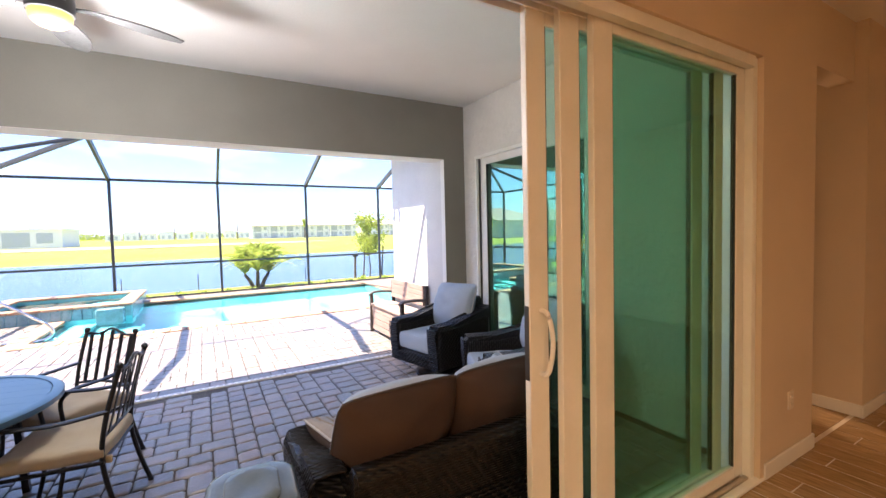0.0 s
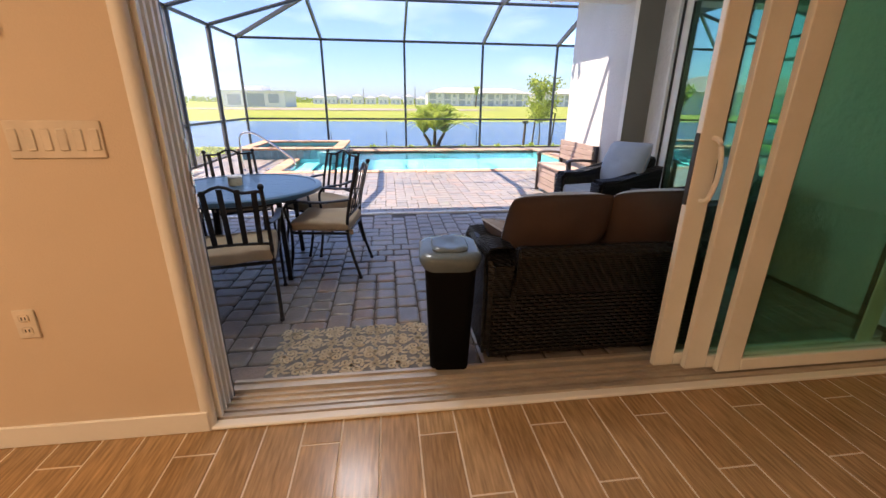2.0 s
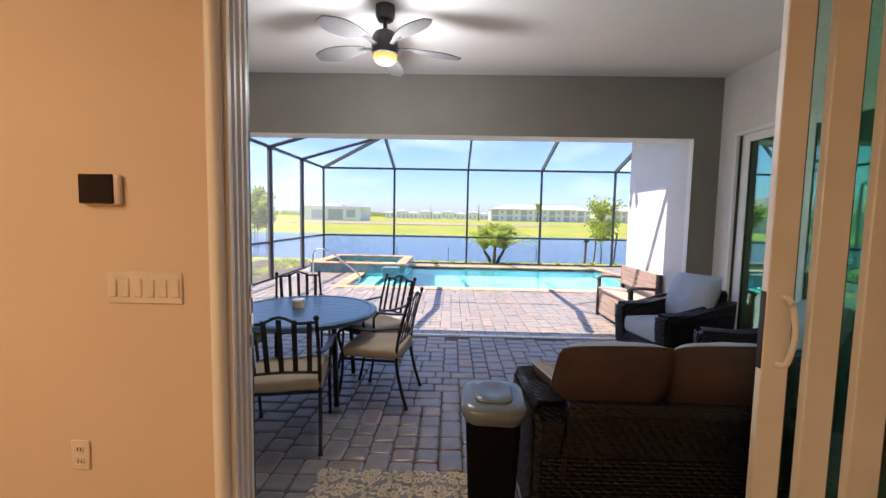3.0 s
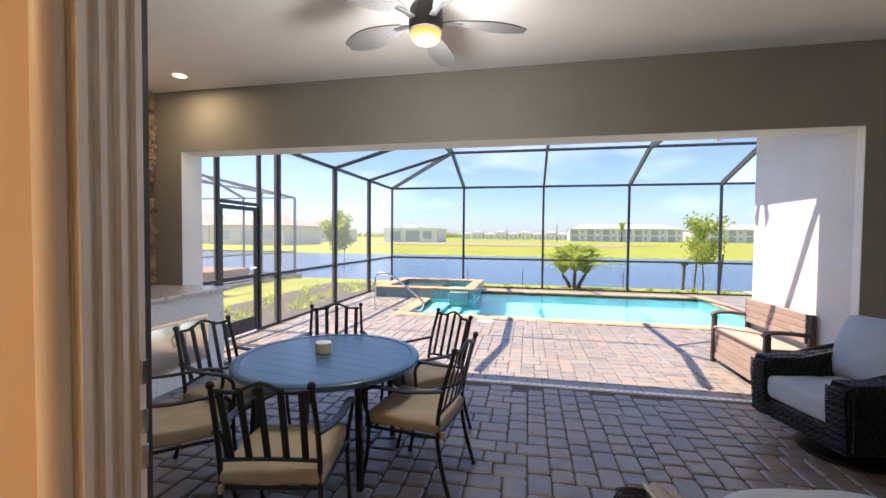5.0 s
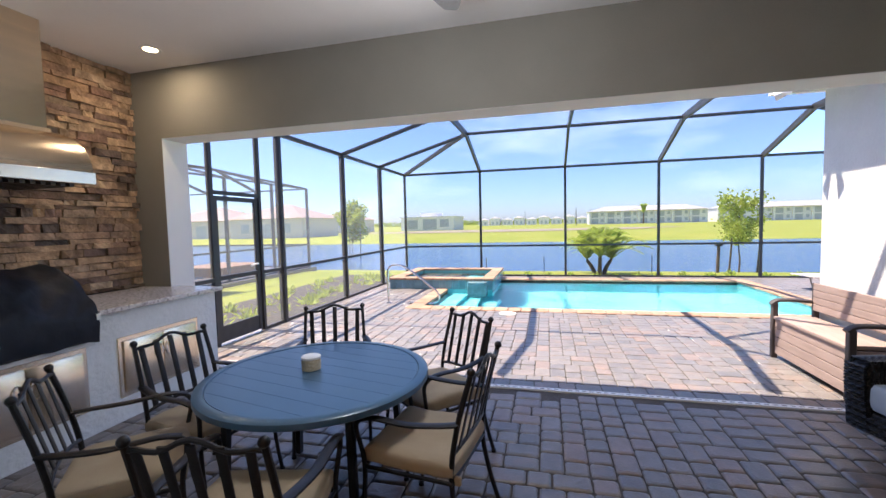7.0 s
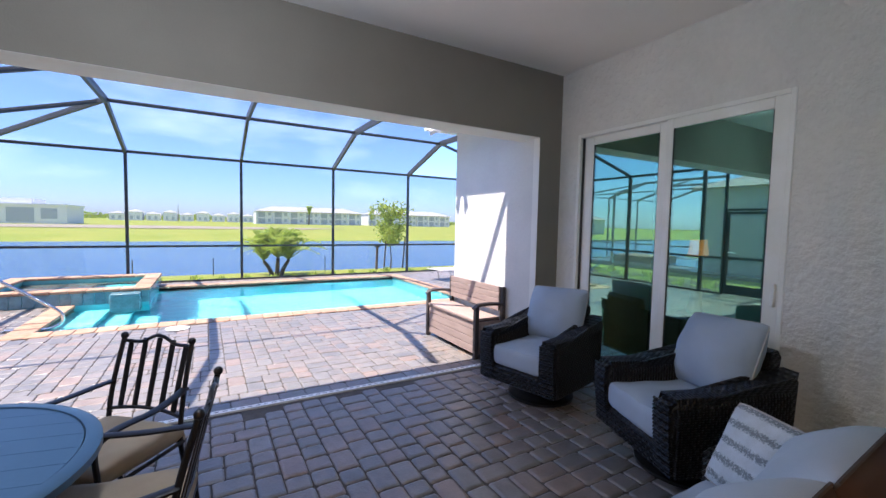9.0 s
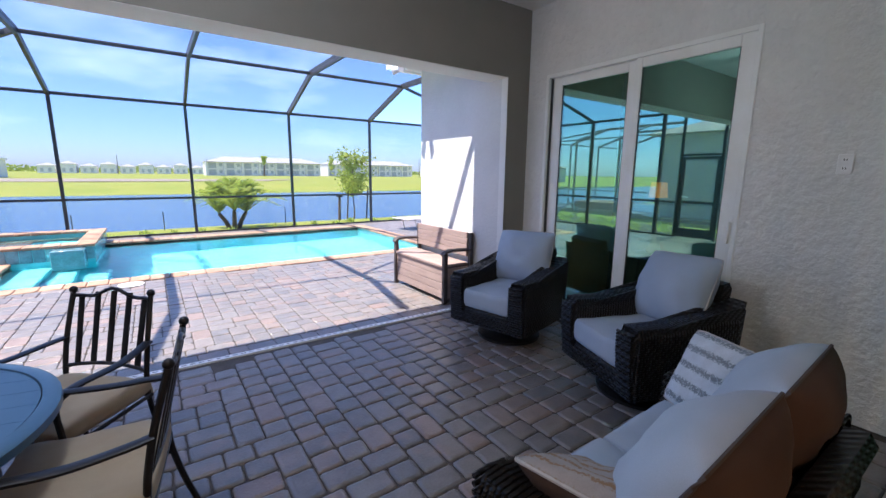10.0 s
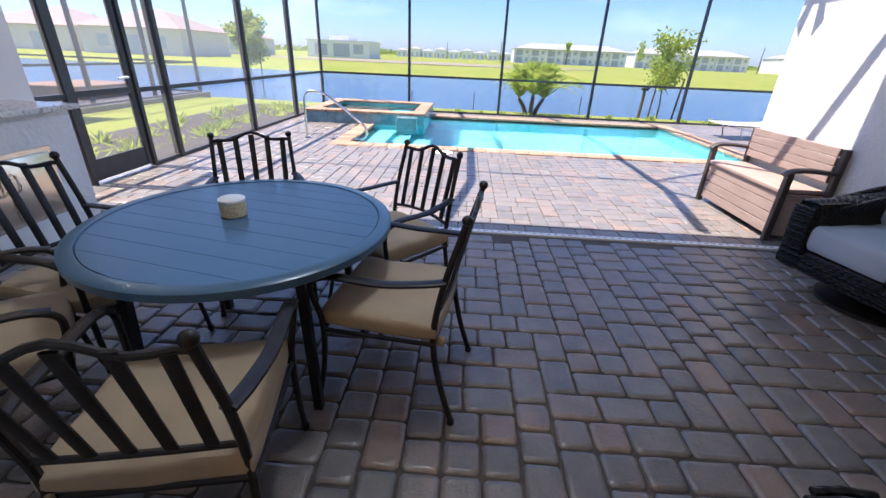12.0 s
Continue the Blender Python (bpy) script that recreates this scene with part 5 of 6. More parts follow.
for k in range(5):
    t = radians(72 * k + 18)
    bm = bmesh.new()
    outline = []
    NB = 16
    for i in range(NB + 1):
        u = i / NB
        outline.append((0.17 + 0.45 * u, 0.02 + 0.085 * math.sin(math.pi * min(1, u * 0.93 + 0.04)) ** 0.8 * (0.55 + 0.55 * u)))
    vt, vb = [], []
    loop = outline + [(x, -w) for x, w in reversed(outline)]
    ct, st = math.cos(t), math.sin(t)
    for x, w in loop:
        zt = 2.615 + 0.18 * w - 0.05 * max(0, x - 0.2)
        vt.append(bm.verts.new((x * ct - w * st, x * st + w * ct, zt + 0.004)))
        vb.append(bm.verts.new((x * ct - w * st, x * st + w * ct, zt - 0.004)))
    nn = len(loop)
    for i in range(NB):
        bm.faces.new((vt[i], vt[i + 1], vt[nn - 2 - i], vt[nn - 1 - i]))
        bm.faces.new((vb[i + 1], vb[i], vb[nn - 1 - i], vb[nn - 2 - i]))
    for i in range(nn):
        bm.faces.new((vt[i], vb[i], vb[(i + 1) % nn], vt[(i + 1) % nn]))
    bl = part("blade", bm, FAN_BLADE, fan, "grey woven leaf-shaped blade")
    bm = bmesh.new()
    sweep(bm, [(0.09 * ct, 0.09 * st, 2.60), (0.15 * ct, 0.15 * st, 2.612), (0.23 * ct, 0.23 * st, 2.614)], 1, 8, flat=(0.022, 0.006))
    part("blade_iron", bm, BRONZE, bl, "dark bracket")
LIT = emitter("lit_lens", (1.0, 0.66, 0.30), 3.0)
for x, y in ((-2.40, 4.73),):
    dl = thing("downlight", "small round lit downlight in the patio ceiling", "downlight", Matrix.Translation((x, y, 0)), "patio downlights")
    part("trim_ring", lathe(bmesh.new(), [(0.062, CZ - 0.004), (0.085, CZ - 0.008), (0.09, CZ - 0.001), (0.062, CZ - 0.001)], 32), TRIM, dl)
    part("lens", lathe(bmesh.new(), [(0.055, CZ - 0.006), (0.061, CZ - 0.003), (0.061, CZ - 0.002)], 28), LIT, dl, "glowing lens").visible_shadow = False

# ---- switches and outlets ----
PLATE = material("switch_plate_plastic", (0.74, 0.66, 0.55), 0.4, scale=8, fine=0.03)
DARK_GLASS = material("thermostat_face", (0.012, 0.010, 0.012), 0.15, scale=8, fine=0.1)
sw5 = thing("switch_plate", "six-gang pale switch plate on the beige wall", "switch")
part("plate", boxes((-0.276, 0.009, IN_Y - 0.007, IN_Y, 1.152, 1.272), bevel=0.003), PLATE, sw5)
for k in range(6):
    x = -0.276 + 0.285 * (k + 0.5) / 6
    part("rocker", boxes((x - 0.0145, x + 0.0145, IN_Y - 0.012, IN_Y - 0.006, 1.177, 1.247), bevel=0.003), PLATE, sw5)
th = thing("thermostat", "dark glass thermostat in a pale housing on the wall", "thermostat")
part("housing", boxes((-0.345, -0.200, IN_Y - 0.022, IN_Y, 1.516, 1.632), bevel=0.012, seg=3), PLATE, th)
part("screen", boxes((-0.351, -0.222, IN_Y - 0.027, IN_Y - 0.02, 1.522, 1.629), bevel=0.003), DARK_GLASS, th, "black glass face")


def outlet(m, label):
    ob = thing("outlet", label, "outlet", m, "outlets")
    part("plate", boxes((-0.036, 0.036, -0.009, 0, -0.058, 0.058), bevel=0.003), PLATE if "beige" in label else TRIM, ob)
    for z in (-0.025, 0.025):
        rec = part("receptacle", boxes((-0.017, 0.017, -0.0115, -0.008, z - 0.014, z + 0.014), bevel=0.004), PLATE if "beige" in label else TRIM, ob)
        for x in (-0.006, 0.006):
            part("slot", boxes((x - 0.002, x + 0.002, -0.0122, -0.0112, z - 0.006, z + 0.006)), BRONZE, rec, smooth=False)
    return ob


outlet(pose(-0.41, IN_Y, 0.553), "pale outlet on the beige wall")
outlet(pose(4.32, IN_Y, 0.41), "pale outlet on the beige wall beside the hall")
outlet(pose(PX1, 2.557, 1.553, 0, 0, -90), "white outlet high on the stucco wall")
cover = thing("junction_cover", "square blank cover plate on the stucco wall", "cover plate")
part("plate", boxes((PX1 - 0.02, PX1, 2.24, 2.37, 1.49, 1.63), bevel=0.006), STUCCO, cover)
cam_ob = thing("flood_light", "white twin-head flood light under the soffit", "flood light", Matrix.Translation((3.43, 6.62, 2.80)))
part("base", lathe(bmesh.new(), [(0.05, -0.02), (0.06, 0.02)], 20), TRIM, cam_ob)
for s in (-1, 1):
    part("head", cyl(bmesh.new(), (-0.02, s * 0.05, -0.03), (-0.13, s * 0.12, -0.07), 0.03, 0.05), TRIM, cam_ob)

# ---- hall glimpse ----
shelf = thing("nightstand", "white nightstand with dark pulls in the lit bedroom", "nightstand")
part("body", boxes((5.75, 6.2, 3.4, 3.9, 0.0, 0.58), bevel=0.008), TRIM, shelf)
part("top", boxes((5.73, 6.22, 3.38, 3.92, 0.58, 0.60), bevel=0.004), BENCH_DARK, shelf, "dark top")
for z in (0.08, 0.32):
    dr = part("drawer", boxes((5.78, 6.17, 3.385, 3.40, z, z + 0.21), bevel=0.004), TRIM, shelf)
    part("pull", boxes((5.93, 6.02, 3.37, 3.386, z + 0.10, z + 0.118), bevel=0.003), BRONZE, dr, "dark pull")
lampx = thing("table_lamp", "lit table lamp with a pale drum shade", "lamp", Matrix.Translation((5.97, 3.65, 0.6)))
part("base", lathe(bmesh.new(), [(0.08, 0), (0.09, 0.02), (0.04, 0.10), (0.05, 0.2), (0.015, 0.3)], 24), CREAM, lampx)
part("shade", lathe(bmesh.new(), [(0.16, 0.3), (0.13, 0.52)], 28), emitter("lit_shade", (1.0, 0.62, 0.30), 4.0), lampx, "glowing shade")

stand = thing("side_table", "small dark side table in the room behind the side door", "side table", Matrix.Translation((5.12, 4.20, 0)))
part("top", lathe(bmesh.new(), [(0.17, 0.62), (0.18, 0.625), (0.18, 0.645), (0.17, 0.65)], 28), BENCH_DARK, stand)
for k in range(3):
    t = 2.1 * k
    part("leg", cyl(bmesh.new(), (0.12 * math.cos(t), 0.12 * math.sin(t), 0.62), (0.16 * math.cos(t), 0.16 * math.sin(t), 0.0), 0.014, 0.011, 8), BENCH_DARK, stand)
lampy = thing("table_lamp", "lit table lamp with an amber shade on the side table", "lamp", Matrix.Translation((5.12, 4.20, 0.65)))
part("base", lathe(bmesh.new(), [(0.07, 0), (0.08, 0.02), (0.05, 0.14), (0.06, 0.3), (0.02, 0.5), (0.012, 0.60)], 24), BENCH_DARK, lampy)
part("shade", lathe(bmesh.new(), [(0.095, 0.60), (0.075, 0.76)], 28), emitter("lit_amber_shade", (1.0, 0.26, 0.04), 0.22), lampy, "glowing amber shade")

# ---- spa, rail, drain, deck fittings ----
BLUE_TILE = piece_material("blue_pool_tile", [(0.13, 0.24, 0.31), (0.17, 0.30, 0.37), (0.14, 0.25, 0.30), (0.20, 0.33, 0.38)], 0.2, bump=0.2, bump_scale=40, fine=0.3)
spa = thing("raised_spa", "raised square spa clad in blue tiles with a tan coping", "spa")
part("wall", boxes((SX0, SX0 + 0.2, SY0, SY1, -0.6, SZ - 0.05), (SX1 - 0.2, SX1, SY0, SY1, -0.6, SZ - 0.05), (SX0 + 0.2, SX1 - 0.2, SY0, SY0 + 0.2, -0.6, SZ - 0.05), (SX0 + 0.2, SX1 - 0.2, SY1 - 0.2, SY1, -0.6, SZ - 0.05)), PLASTER, spa, smooth=False)
part("floor", boxes((SX0 + 0.2, SX1 - 0.2, SY0 + 0.2, SY1 - 0.2, -0.6, -0.4)), PLASTER, spa, smooth=False)
bm = bmesh.new()
bmesh.ops.create_grid(bm, x_segments=1, y_segments=1, size=0.5, matrix=Matrix.Translation(((SX0 + SX1) / 2, (SY0 + SY1) / 2, SZ - 0.11)) @ Matrix.Diagonal((SX1 - SX0 - 0.402, SY1 - SY0 - 0.402, 1, 1)))
sw_ob = part("water", bm, WATER, spa, "turquoise spa water", smooth=False)
sw_ob.visible_shadow = False
if sw_ob.data.polygons[0].normal.z < 0:
    sw_ob.data.flip_normals()


def tile_row(p0, p1, z0, z1, normal, n, parent):
    p0, p1 = Vector(p0), Vector(p1)
    d = (p1 - p0) / n
    u = d.normalized()
    me = None
    for i in range(n):
        if me is None:
            bm = bmesh.new()
            box(bm, 0.003, d.length - 0.003, 0, 0.012, z0, z1, bevel=0.003)
            ob = part("tile", bm, BLUE_TILE, parent)
            me = ob.data
        else:
            ob = new("tile", me)
            ob.parent = parent
        ob.matrix_local = Matrix(((u.x, -u.y, 0, p0.x + d.x * i), (u.y, u.x, 0, p0.y + d.y * i), (0, 0, 1, 0), (0, 0, 0, 1)))


tile_row((SX1 + 0.001, SY0 - 0.001, 0), (SX0 - 0.001, SY0 - 0.001, 0), 0.0, SZ - 0.052, None, 16, spa)
tile_row((SX1 + 0.001, SY1, 0), (SX1 + 0.001, SY0, 0), -0.12, SZ - 0.052, None, 15, spa)
tile_row((SX0 - 0.001, SY0, 0), (SX0 - 0.001, SY1, 0), 0.0, SZ - 0.052, None, 15, spa)


def coping_run(parent, p0, p1, width, z0, z1, ln=0.23):
    """Bull-nosed coping bricks laid in a row from p0 to p1, to the left of the way."""
    p0, p1 = Vector(p0), Vector(p1)
    n = max(1, round((p1 - p0).length / ln))
    d = (p1 - p0) / n
    u = d.normalized()
    me = None
    for i in range(n):
        if me is None:
            bm = bmesh.new()
            box(bm, 0.003, d.length - 0.003, 0, width, z0, z1, bevel=0.010)
            ob = part("coping_brick", bm, COPING, parent)
            me = ob.data
        else:
            ob = new("coping_brick", me)
            ob.parent = parent
        ob.matrix_local = Matrix(((u.x, -u.y, 0, p0.x + d.x * i), (u.y, u.x, 0, p0.y + d.y * i), (0, 0, 1, 0), (0, 0, 0, 1)))


coping_run(spa, (SX0 - 0.03, SY0 - 0.03, 0), (SX1 + 0.03, SY0 - 0.03, 0), 0.28, SZ - 0.05, SZ)
coping_run(spa, (SX1 + 0.03, SY0 + 0.25, 0), (SX1 + 0.03, SY1 - 0.25, 0), 0.28, SZ - 0.05, SZ)
coping_run(spa, (SX1 + 0.03, SY1 + 0.03, 0), (SX0 - 0.03, SY1 + 0.03, 0), 0.28, SZ - 0.05, SZ)
coping_run(spa, (SX0 - 0.03, SY1 - 0.25, 0), (SX0 - 0.03, SY0 + 0.25, 0), 0.28, SZ - 0.05, SZ)
bm = bmesh.new()
box(bm, -0.72, -0.30, SY0 - 0.30, SY0 - 0.014, -0.35, SZ - 0.06, bevel=0.01)
part("spillway", bm, BLUE_TILE, spa, "blue tiled spillway block")
pool_edge = thing("pool_coping", "tan brick coping round the swimming pool", "coping")
coping_run(pool_edge, (QX1, QY0 + 0.03, 0), (QX0, QY0 + 0.03, 0), 0.28, -0.04, 0.012)
coping_run(pool_edge, (QX1 - 0.03, QY1, 0), (QX1 - 0.03, QY0 - 0.25, 0), 0.28, -0.04, 0.012)
coping_run(pool_edge, (SX1, QY1 - 0.03, 0), (QX1 + 0.25, QY1 - 0.03, 0), 0.28, -0.04, 0.012)
coping_run(pool_edge, (QX0 + 0.03, QY0 - 0.25, 0), (QX0 + 0.03, SY0 - 0.02, 0), 0.28, -0.04, 0.012)
wt = thing("waterline_tiles", "blue waterline tiles round the pool", "tile band")
tile_row((QX0, QY1 - 0.002, 0), (QX1, QY1 - 0.002, 0), -0.20, -0.058, None, 44, wt)
tile_row((QX1 - 0.002, QY1, 0), (QX1 - 0.002, QY0, 0), -0.20, -0.058, None, 25, wt)
for ob in wt.children[:44]:
    ob.matrix_local = ob.matrix_local @ Matrix.Translation((0, -0.012, 0))
rail = thing("pool_handrail", "polished steel handrail at the pool steps", "handrail")
bm = bmesh.new()
sweep(bm, smooth_path([(-2.0, 9.18, 0), (-2.0, 9.18, 0.55), (-1.97, 9.19, 0.70), (-1.86, 9.20, 0.745), (-1.65, 9.21, 0.70), (-1.2, 9.24, 0.36), (-1.02, 9.25, 0.20), (-1.0, 9.25, 0.08), (-1.1, 9.25, 0.0), (-1.3, 9.25, -0.02), (-1.58, 9.26, 0.0)], 6), 0.021, 10)
part("tube", bm, CHROME, rail)
for x in (-2.0,):
    part("escutcheon", lathe(bmesh.new(), [(0.05, 0.0), (0.045, 0.012), (0.025, 0.016)], 20, (x, 9.18)), CHROME, rail)
drain = thing("channel_drain", "white slotted channel drain across the patio edge", "drain")
part("channel", boxes((CX0 + 0.02, CX1, 5.40, 5.455, -0.02, 0.004)), TRIM, drain, smooth=False)
tagged(part("slots", boxes(*[(CX0 + 0.05 + k * 0.06, CX0 + 0.085 + k * 0.06, 5.423, 5.433, 0.003, 0.0048) for k in range(107)]), GROUT, drain, "dark drain slots", smooth=False), kind="stuff")
skim = thing("skimmer_lid", "round white skimmer lid set in the deck", "lid")
part("lid", lathe(bmesh.new(), [(0.135, 0.0), (0.14, 0.012), (0.12, 0.017), (0.02, 0.018)], 36, (0.366, 8.49)), TRIM, skim)
SLING = material("pale_sling", (0.55, 0.52, 0.50), 0.8, scale=12, bump=0.3, bump_scale=300, fine=0.15)
lounge = thing("sun_lounger", "pale low sun lounger beyond the pool", "lounger", pose(6.9, 11.6, 0, 0, 0, 8))
bm = bmesh.new()
sweep(bm, smooth_path([(-0.9, 0, 0.30), (0.0, 0, 0.28), (0.4, 0, 0.33), (0.9, 0, 0.62)]), 1, 8, flat=(0.30, 0.012))
part("sling", bm, SLING, lounge)
for x in (-0.6, 0.45):
    for y in (-0.28, 0.28):
        part("leg", sweep(bmesh.new(), [(x, y, 0.30), (x + 0.08, y, 0.0)], 0.014), SLING, lounge)
for y in (-0.31, 0.31):
    part("side_tube", sweep(bmesh.new(), smooth_path([(-0.92, y, 0.30), (0.0, y, 0.28), (0.4, y, 0.33), (0.92, y, 0.62)]), 0.014), SLING, lounge)

# ---- planting ----


def foliage(name, color, color2):
    """Thin leaves: part of the light comes through from behind."""
    m = material(name, color, 0.6, color2=color2, scale=3, fine=0.3, vary=0.3, island=True)
    nn, ll = m.node_tree.nodes, m.node_tree.links
    pb = nn["Principled BSDF"]
    tl, mx2 = nn.new("ShaderNodeBsdfTranslucent"), nn.new("ShaderNodeMixShader")
    mx2.inputs["Fac"].default_value = 0.6
    ll.new(pb.inputs["Base Color"].links[0].from_socket, tl.inputs["Color"])
    ll.new(pb.outputs["BSDF"], mx2.inputs[1])
    ll.new(tl.outputs["BSDF"], mx2.inputs[2])
    ll.new(mx2.outputs["Shader"], nn["Material Output"].inputs["Surface"])
    return m


LEAF = foliage("leaf_green", (0.56, 0.62, 0.12), (0.44, 0.52, 0.09))
PALM_LEAF = foliage("palm_green", (0.60, 0.68, 0.14), (0.48, 0.58, 0.10))
BARK = material("bark", (0.16, 0.12, 0.085), 0.95, color2=(0.09, 0.065, 0.045), scale=14, bump=0.8, bump_scale=40, fine=0.3)
MULCH = material("mulch", (0.13, 0.095, 0.065), 0.95, color2=(0.19, 0.14, 0.10), scale=9, bump=0.9, bump_scale=45, fine=0.5, dist=0.03)


def leaf_quad(bm, p, d, side, ln, w):
    d, side = d.normalized(), side.normalized()
    q = [p, p + d * ln * 0.5 + side * w, p + d * ln, p + d * ln * 0.5 - side * w]
    bm.faces.new([bm.verts.new(v) for v in q])


def tree(x, y, z, h, crown_r, crown_h, leaves, seed, label, leaf=0.10, stakes=False):
    r = random.Random(seed)
    ob = thing("tree", label, "tree", Matrix.Translation((x, y, z)))
    bm = bmesh.new()
    zc = h - crown_h
    sweep(bm, smooth_path([(0, 0, -0.1), (0.03, 0.02, zc * 0.5), (0.0, 0.03, zc), (0.04, 0, h - crown_h * 0.25)]), [0.035 * (1 - 0.7 * k / 18) for k in range(19)], 7)
    limbs = []
    for k in range(16):
        a0 = r.random() * 6.28
        z0 = zc + crown_h * (0.0 + 0.7 * r.random())
        ln = crown_r * (0.6 + 0.5 * r.random())
        tip = Vector((math.cos(a0) * ln, math.sin(a0) * ln, z0 + crown_h * (0.15 + 0.25 * r.random())))
        sweep(bm, [(0, 0.02, z0), (tip.x * 0.5, tip.y * 0.5, z0 + (tip.z - z0) * 0.6), tip], [0.014, 0.009, 0.004], 5)
        limbs.append((Vector((0, 0.02, z0)), tip))
    part("trunk", bm, BARK, ob)
    bm = bmesh.new()
    for k in range(leaves):
        a0, b0 = limbs[r.randrange(len(limbs))]
        c = a0.lerp(b0, 0.25 + 0.85 * r.random())
        off = Vector((r.gauss(0, 1), r.gauss(0, 1), r.gauss(0, 1))) * crown_r * 0.17
        p = c + off
        d = Vector((r.gauss(0, 1), r.gauss(0, 1), r.gauss(-0.2, 0.8)))
        leaf_quad(bm, p, d, d.cross(Vector((r.random(), r.random(), r.random()))), leaf * (0.6 + 0.8 * r.random()), leaf * 0.32)
    part("crown", bm, LEAF, ob, "loose bright green leaves", smooth=False)
    if stakes:
        for sx in (-0.25, 0.55):
            part("stake", cyl(bmesh.new(), (sx, 0.1, -0.1), (sx * 0.7 + (0.25 if sx > 0 else 0), 0.05, h * 0.52), 0.03, 0.03, 8), BARK, ob, "pale support stake")
    return ob


tree(7.05, 17.0, -0.32, 2.5, 0.60, 1.6, 2000, 3, "young staked tree with loose bright green leaves by the lake", 0.11, True)
tree(-12.0, 27.7, -1.1, 4.3, 0.85, 3.2, 4200, 8, "slender dense young tree on the lake bank", 0.2, True)


def palm(x, y, z, scale, stems, fronds, seed, label, tall=0.0):
    r = random.Random(seed)
    ob = thing("palm", label, "palm", Matrix.Translation((x, y, z)))
    for s in range(stems):
        a0 = s * 2 * math.pi / stems + 0.5
        lean = 0.34 if stems > 1 else 0.05
        hh = (0.30 + 0.2 * r.random() + tall) * scale
        topv = Vector((math.cos(a0) * lean * scale * 0.9, math.sin(a0) * lean * scale * 0.6, hh))
        bm = bmesh.new()
        sweep(bm, smooth_path([(topv.x * 0.25, topv.y * 0.25, -0.1), (topv.x * 0.55, topv.y * 0.5, hh * 0.45), topv], 5), [0.055 * scale * (1 - 0.35 * k / 10) for k in range(11)], 9)
        part("trunk", bm, BARK, ob)
        bm = bmesh.new()
        for f in range(fronds):
            az = 2 * math.pi * f / fronds + r.random() * 0.5
            el = radians(r.choice([88, 84, 79, 73, 64, 52, 34]) + r.random() * 10)
            ln = scale * (0.85 + 0.3 * r.random())
            h0 = Vector((math.cos(az), math.sin(az), 0))
            pts = []
            for k in range(9):
                t = k / 8
                drop = 0.46 * t ** 2.8 * ln
                pts.append(topv + h0 * (ln * t * math.cos(el) + 0.20 * t ** 3 * ln) + Vector((0, 0, ln * t * math.sin(el) - drop)))
            sweep(bm, pts, [0.008 * scale * (1 - 0.7 * k / 8) for k in range(9)], 4)
            side = h0.cross(Vector((0, 0, 1)))
            for k in range(2, 44):
                t = k / 44
                i = min(7, int(t * 8))
                p = pts[i].lerp(pts[i + 1], t * 8 - i)
                dirn = (pts[i + 1] - pts[i]).normalized()
                l0 = scale * 0.25 * math.sin(math.pi * min(1, t * 0.85 + 0.12))
                for sg in (-1, 1):
                    d = dirn * 0.55 + side * sg + Vector((0, 0, 0.15 + 0.2 * r.random()))
                    leaf_quad(bm, p, d, d.cross(Vector((r.gauss(0, 1), r.gauss(0, 1), r.gauss(0, 1)))), l0, 0.0075 * scale)
        part("fronds", bm, PALM_LEAF, ob, "arching feathery fronds", smooth=False)
    return ob


palm(2.55, 15.0, -0.14, 1.34, 3, 26, 4, "low clump of feathery pygmy date palms beside the lake")
palm(40.0, 190.0, -0.1, 6.0, 1, 14, 9, "distant single palm on the far lawn", 0.35)


def shrub(x, y, z, s, seed, n=46):
    r = random.Random(seed)
    bm = bmesh.new()
    for k in range(n):
        az, el = r.random() * 6.28, radians(25 + 60 * r.random())
        ln = s * (0.6 + 0.5 * r.random())
        d = Vector((math.cos(az) * math.cos(el), math.sin(az) * math.cos(el), math.sin(el)))
        p0 = Vector((r.gauss(0, 0.04), r.gauss(0, 0.04), 0))
        side = d.cross(Vector((0, 0, 1))).normalized()
        pts = [p0, p0 + d * ln * 0.5, p0 + d * ln - Vector((0, 0, 0.2 * ln))]
        w = 0.016 + 0.01 * r.random()
        v = [bm.verts.new(q) for q in (pts[0] - side * w * 0.5, pts[0] + side * w * 0.5, pts[1] + side * w, pts[2], pts[1] - side * w)]
        bm.faces.new(v)
    ob = part("shrub", bm, PALM_LEAF, None, smooth=False)
    ob.location = (x, y, z)
    return tagged(ob, "small strappy green shrub in the planting bed", "shrub", "bed shrubs")


rs = random.Random(11)
for k in range(34):
    shrub(-3.55 - 0.5 * rs.random() - (0.8 if k % 3 == 0 else 0), 6.0 + k * 0.225, -0.13, 0.30 + 0.14 * rs.random(), 20 + k)
for k in range(18):
    shrub(-2.2 + k * 0.62 + 0.2 * rs.random(), 14.0 + 0.5 * rs.random(), -0.13, 0.20 + 0.13 * rs.random(), 50 + k)
bm = bmesh.new()
verts_out, verts_in = [], []
for k in range(25):
    y = 5.4 + k * 0.36
    verts_out.append(bm.verts.new((-5.1 - 0.35 * noise.noise(Vector((0, y * 0.6, 3))) - 0.25, y, -0.125)))
    verts_in.append(bm.verts.new((-3.75 + 0.25 * noise.noise(Vector((5, y * 0.8, 1))), y, -0.118)))
for k in range(24):
    bm.faces.new((verts_out[k], verts_in[k], verts_in[k + 1], verts_out[k + 1]))
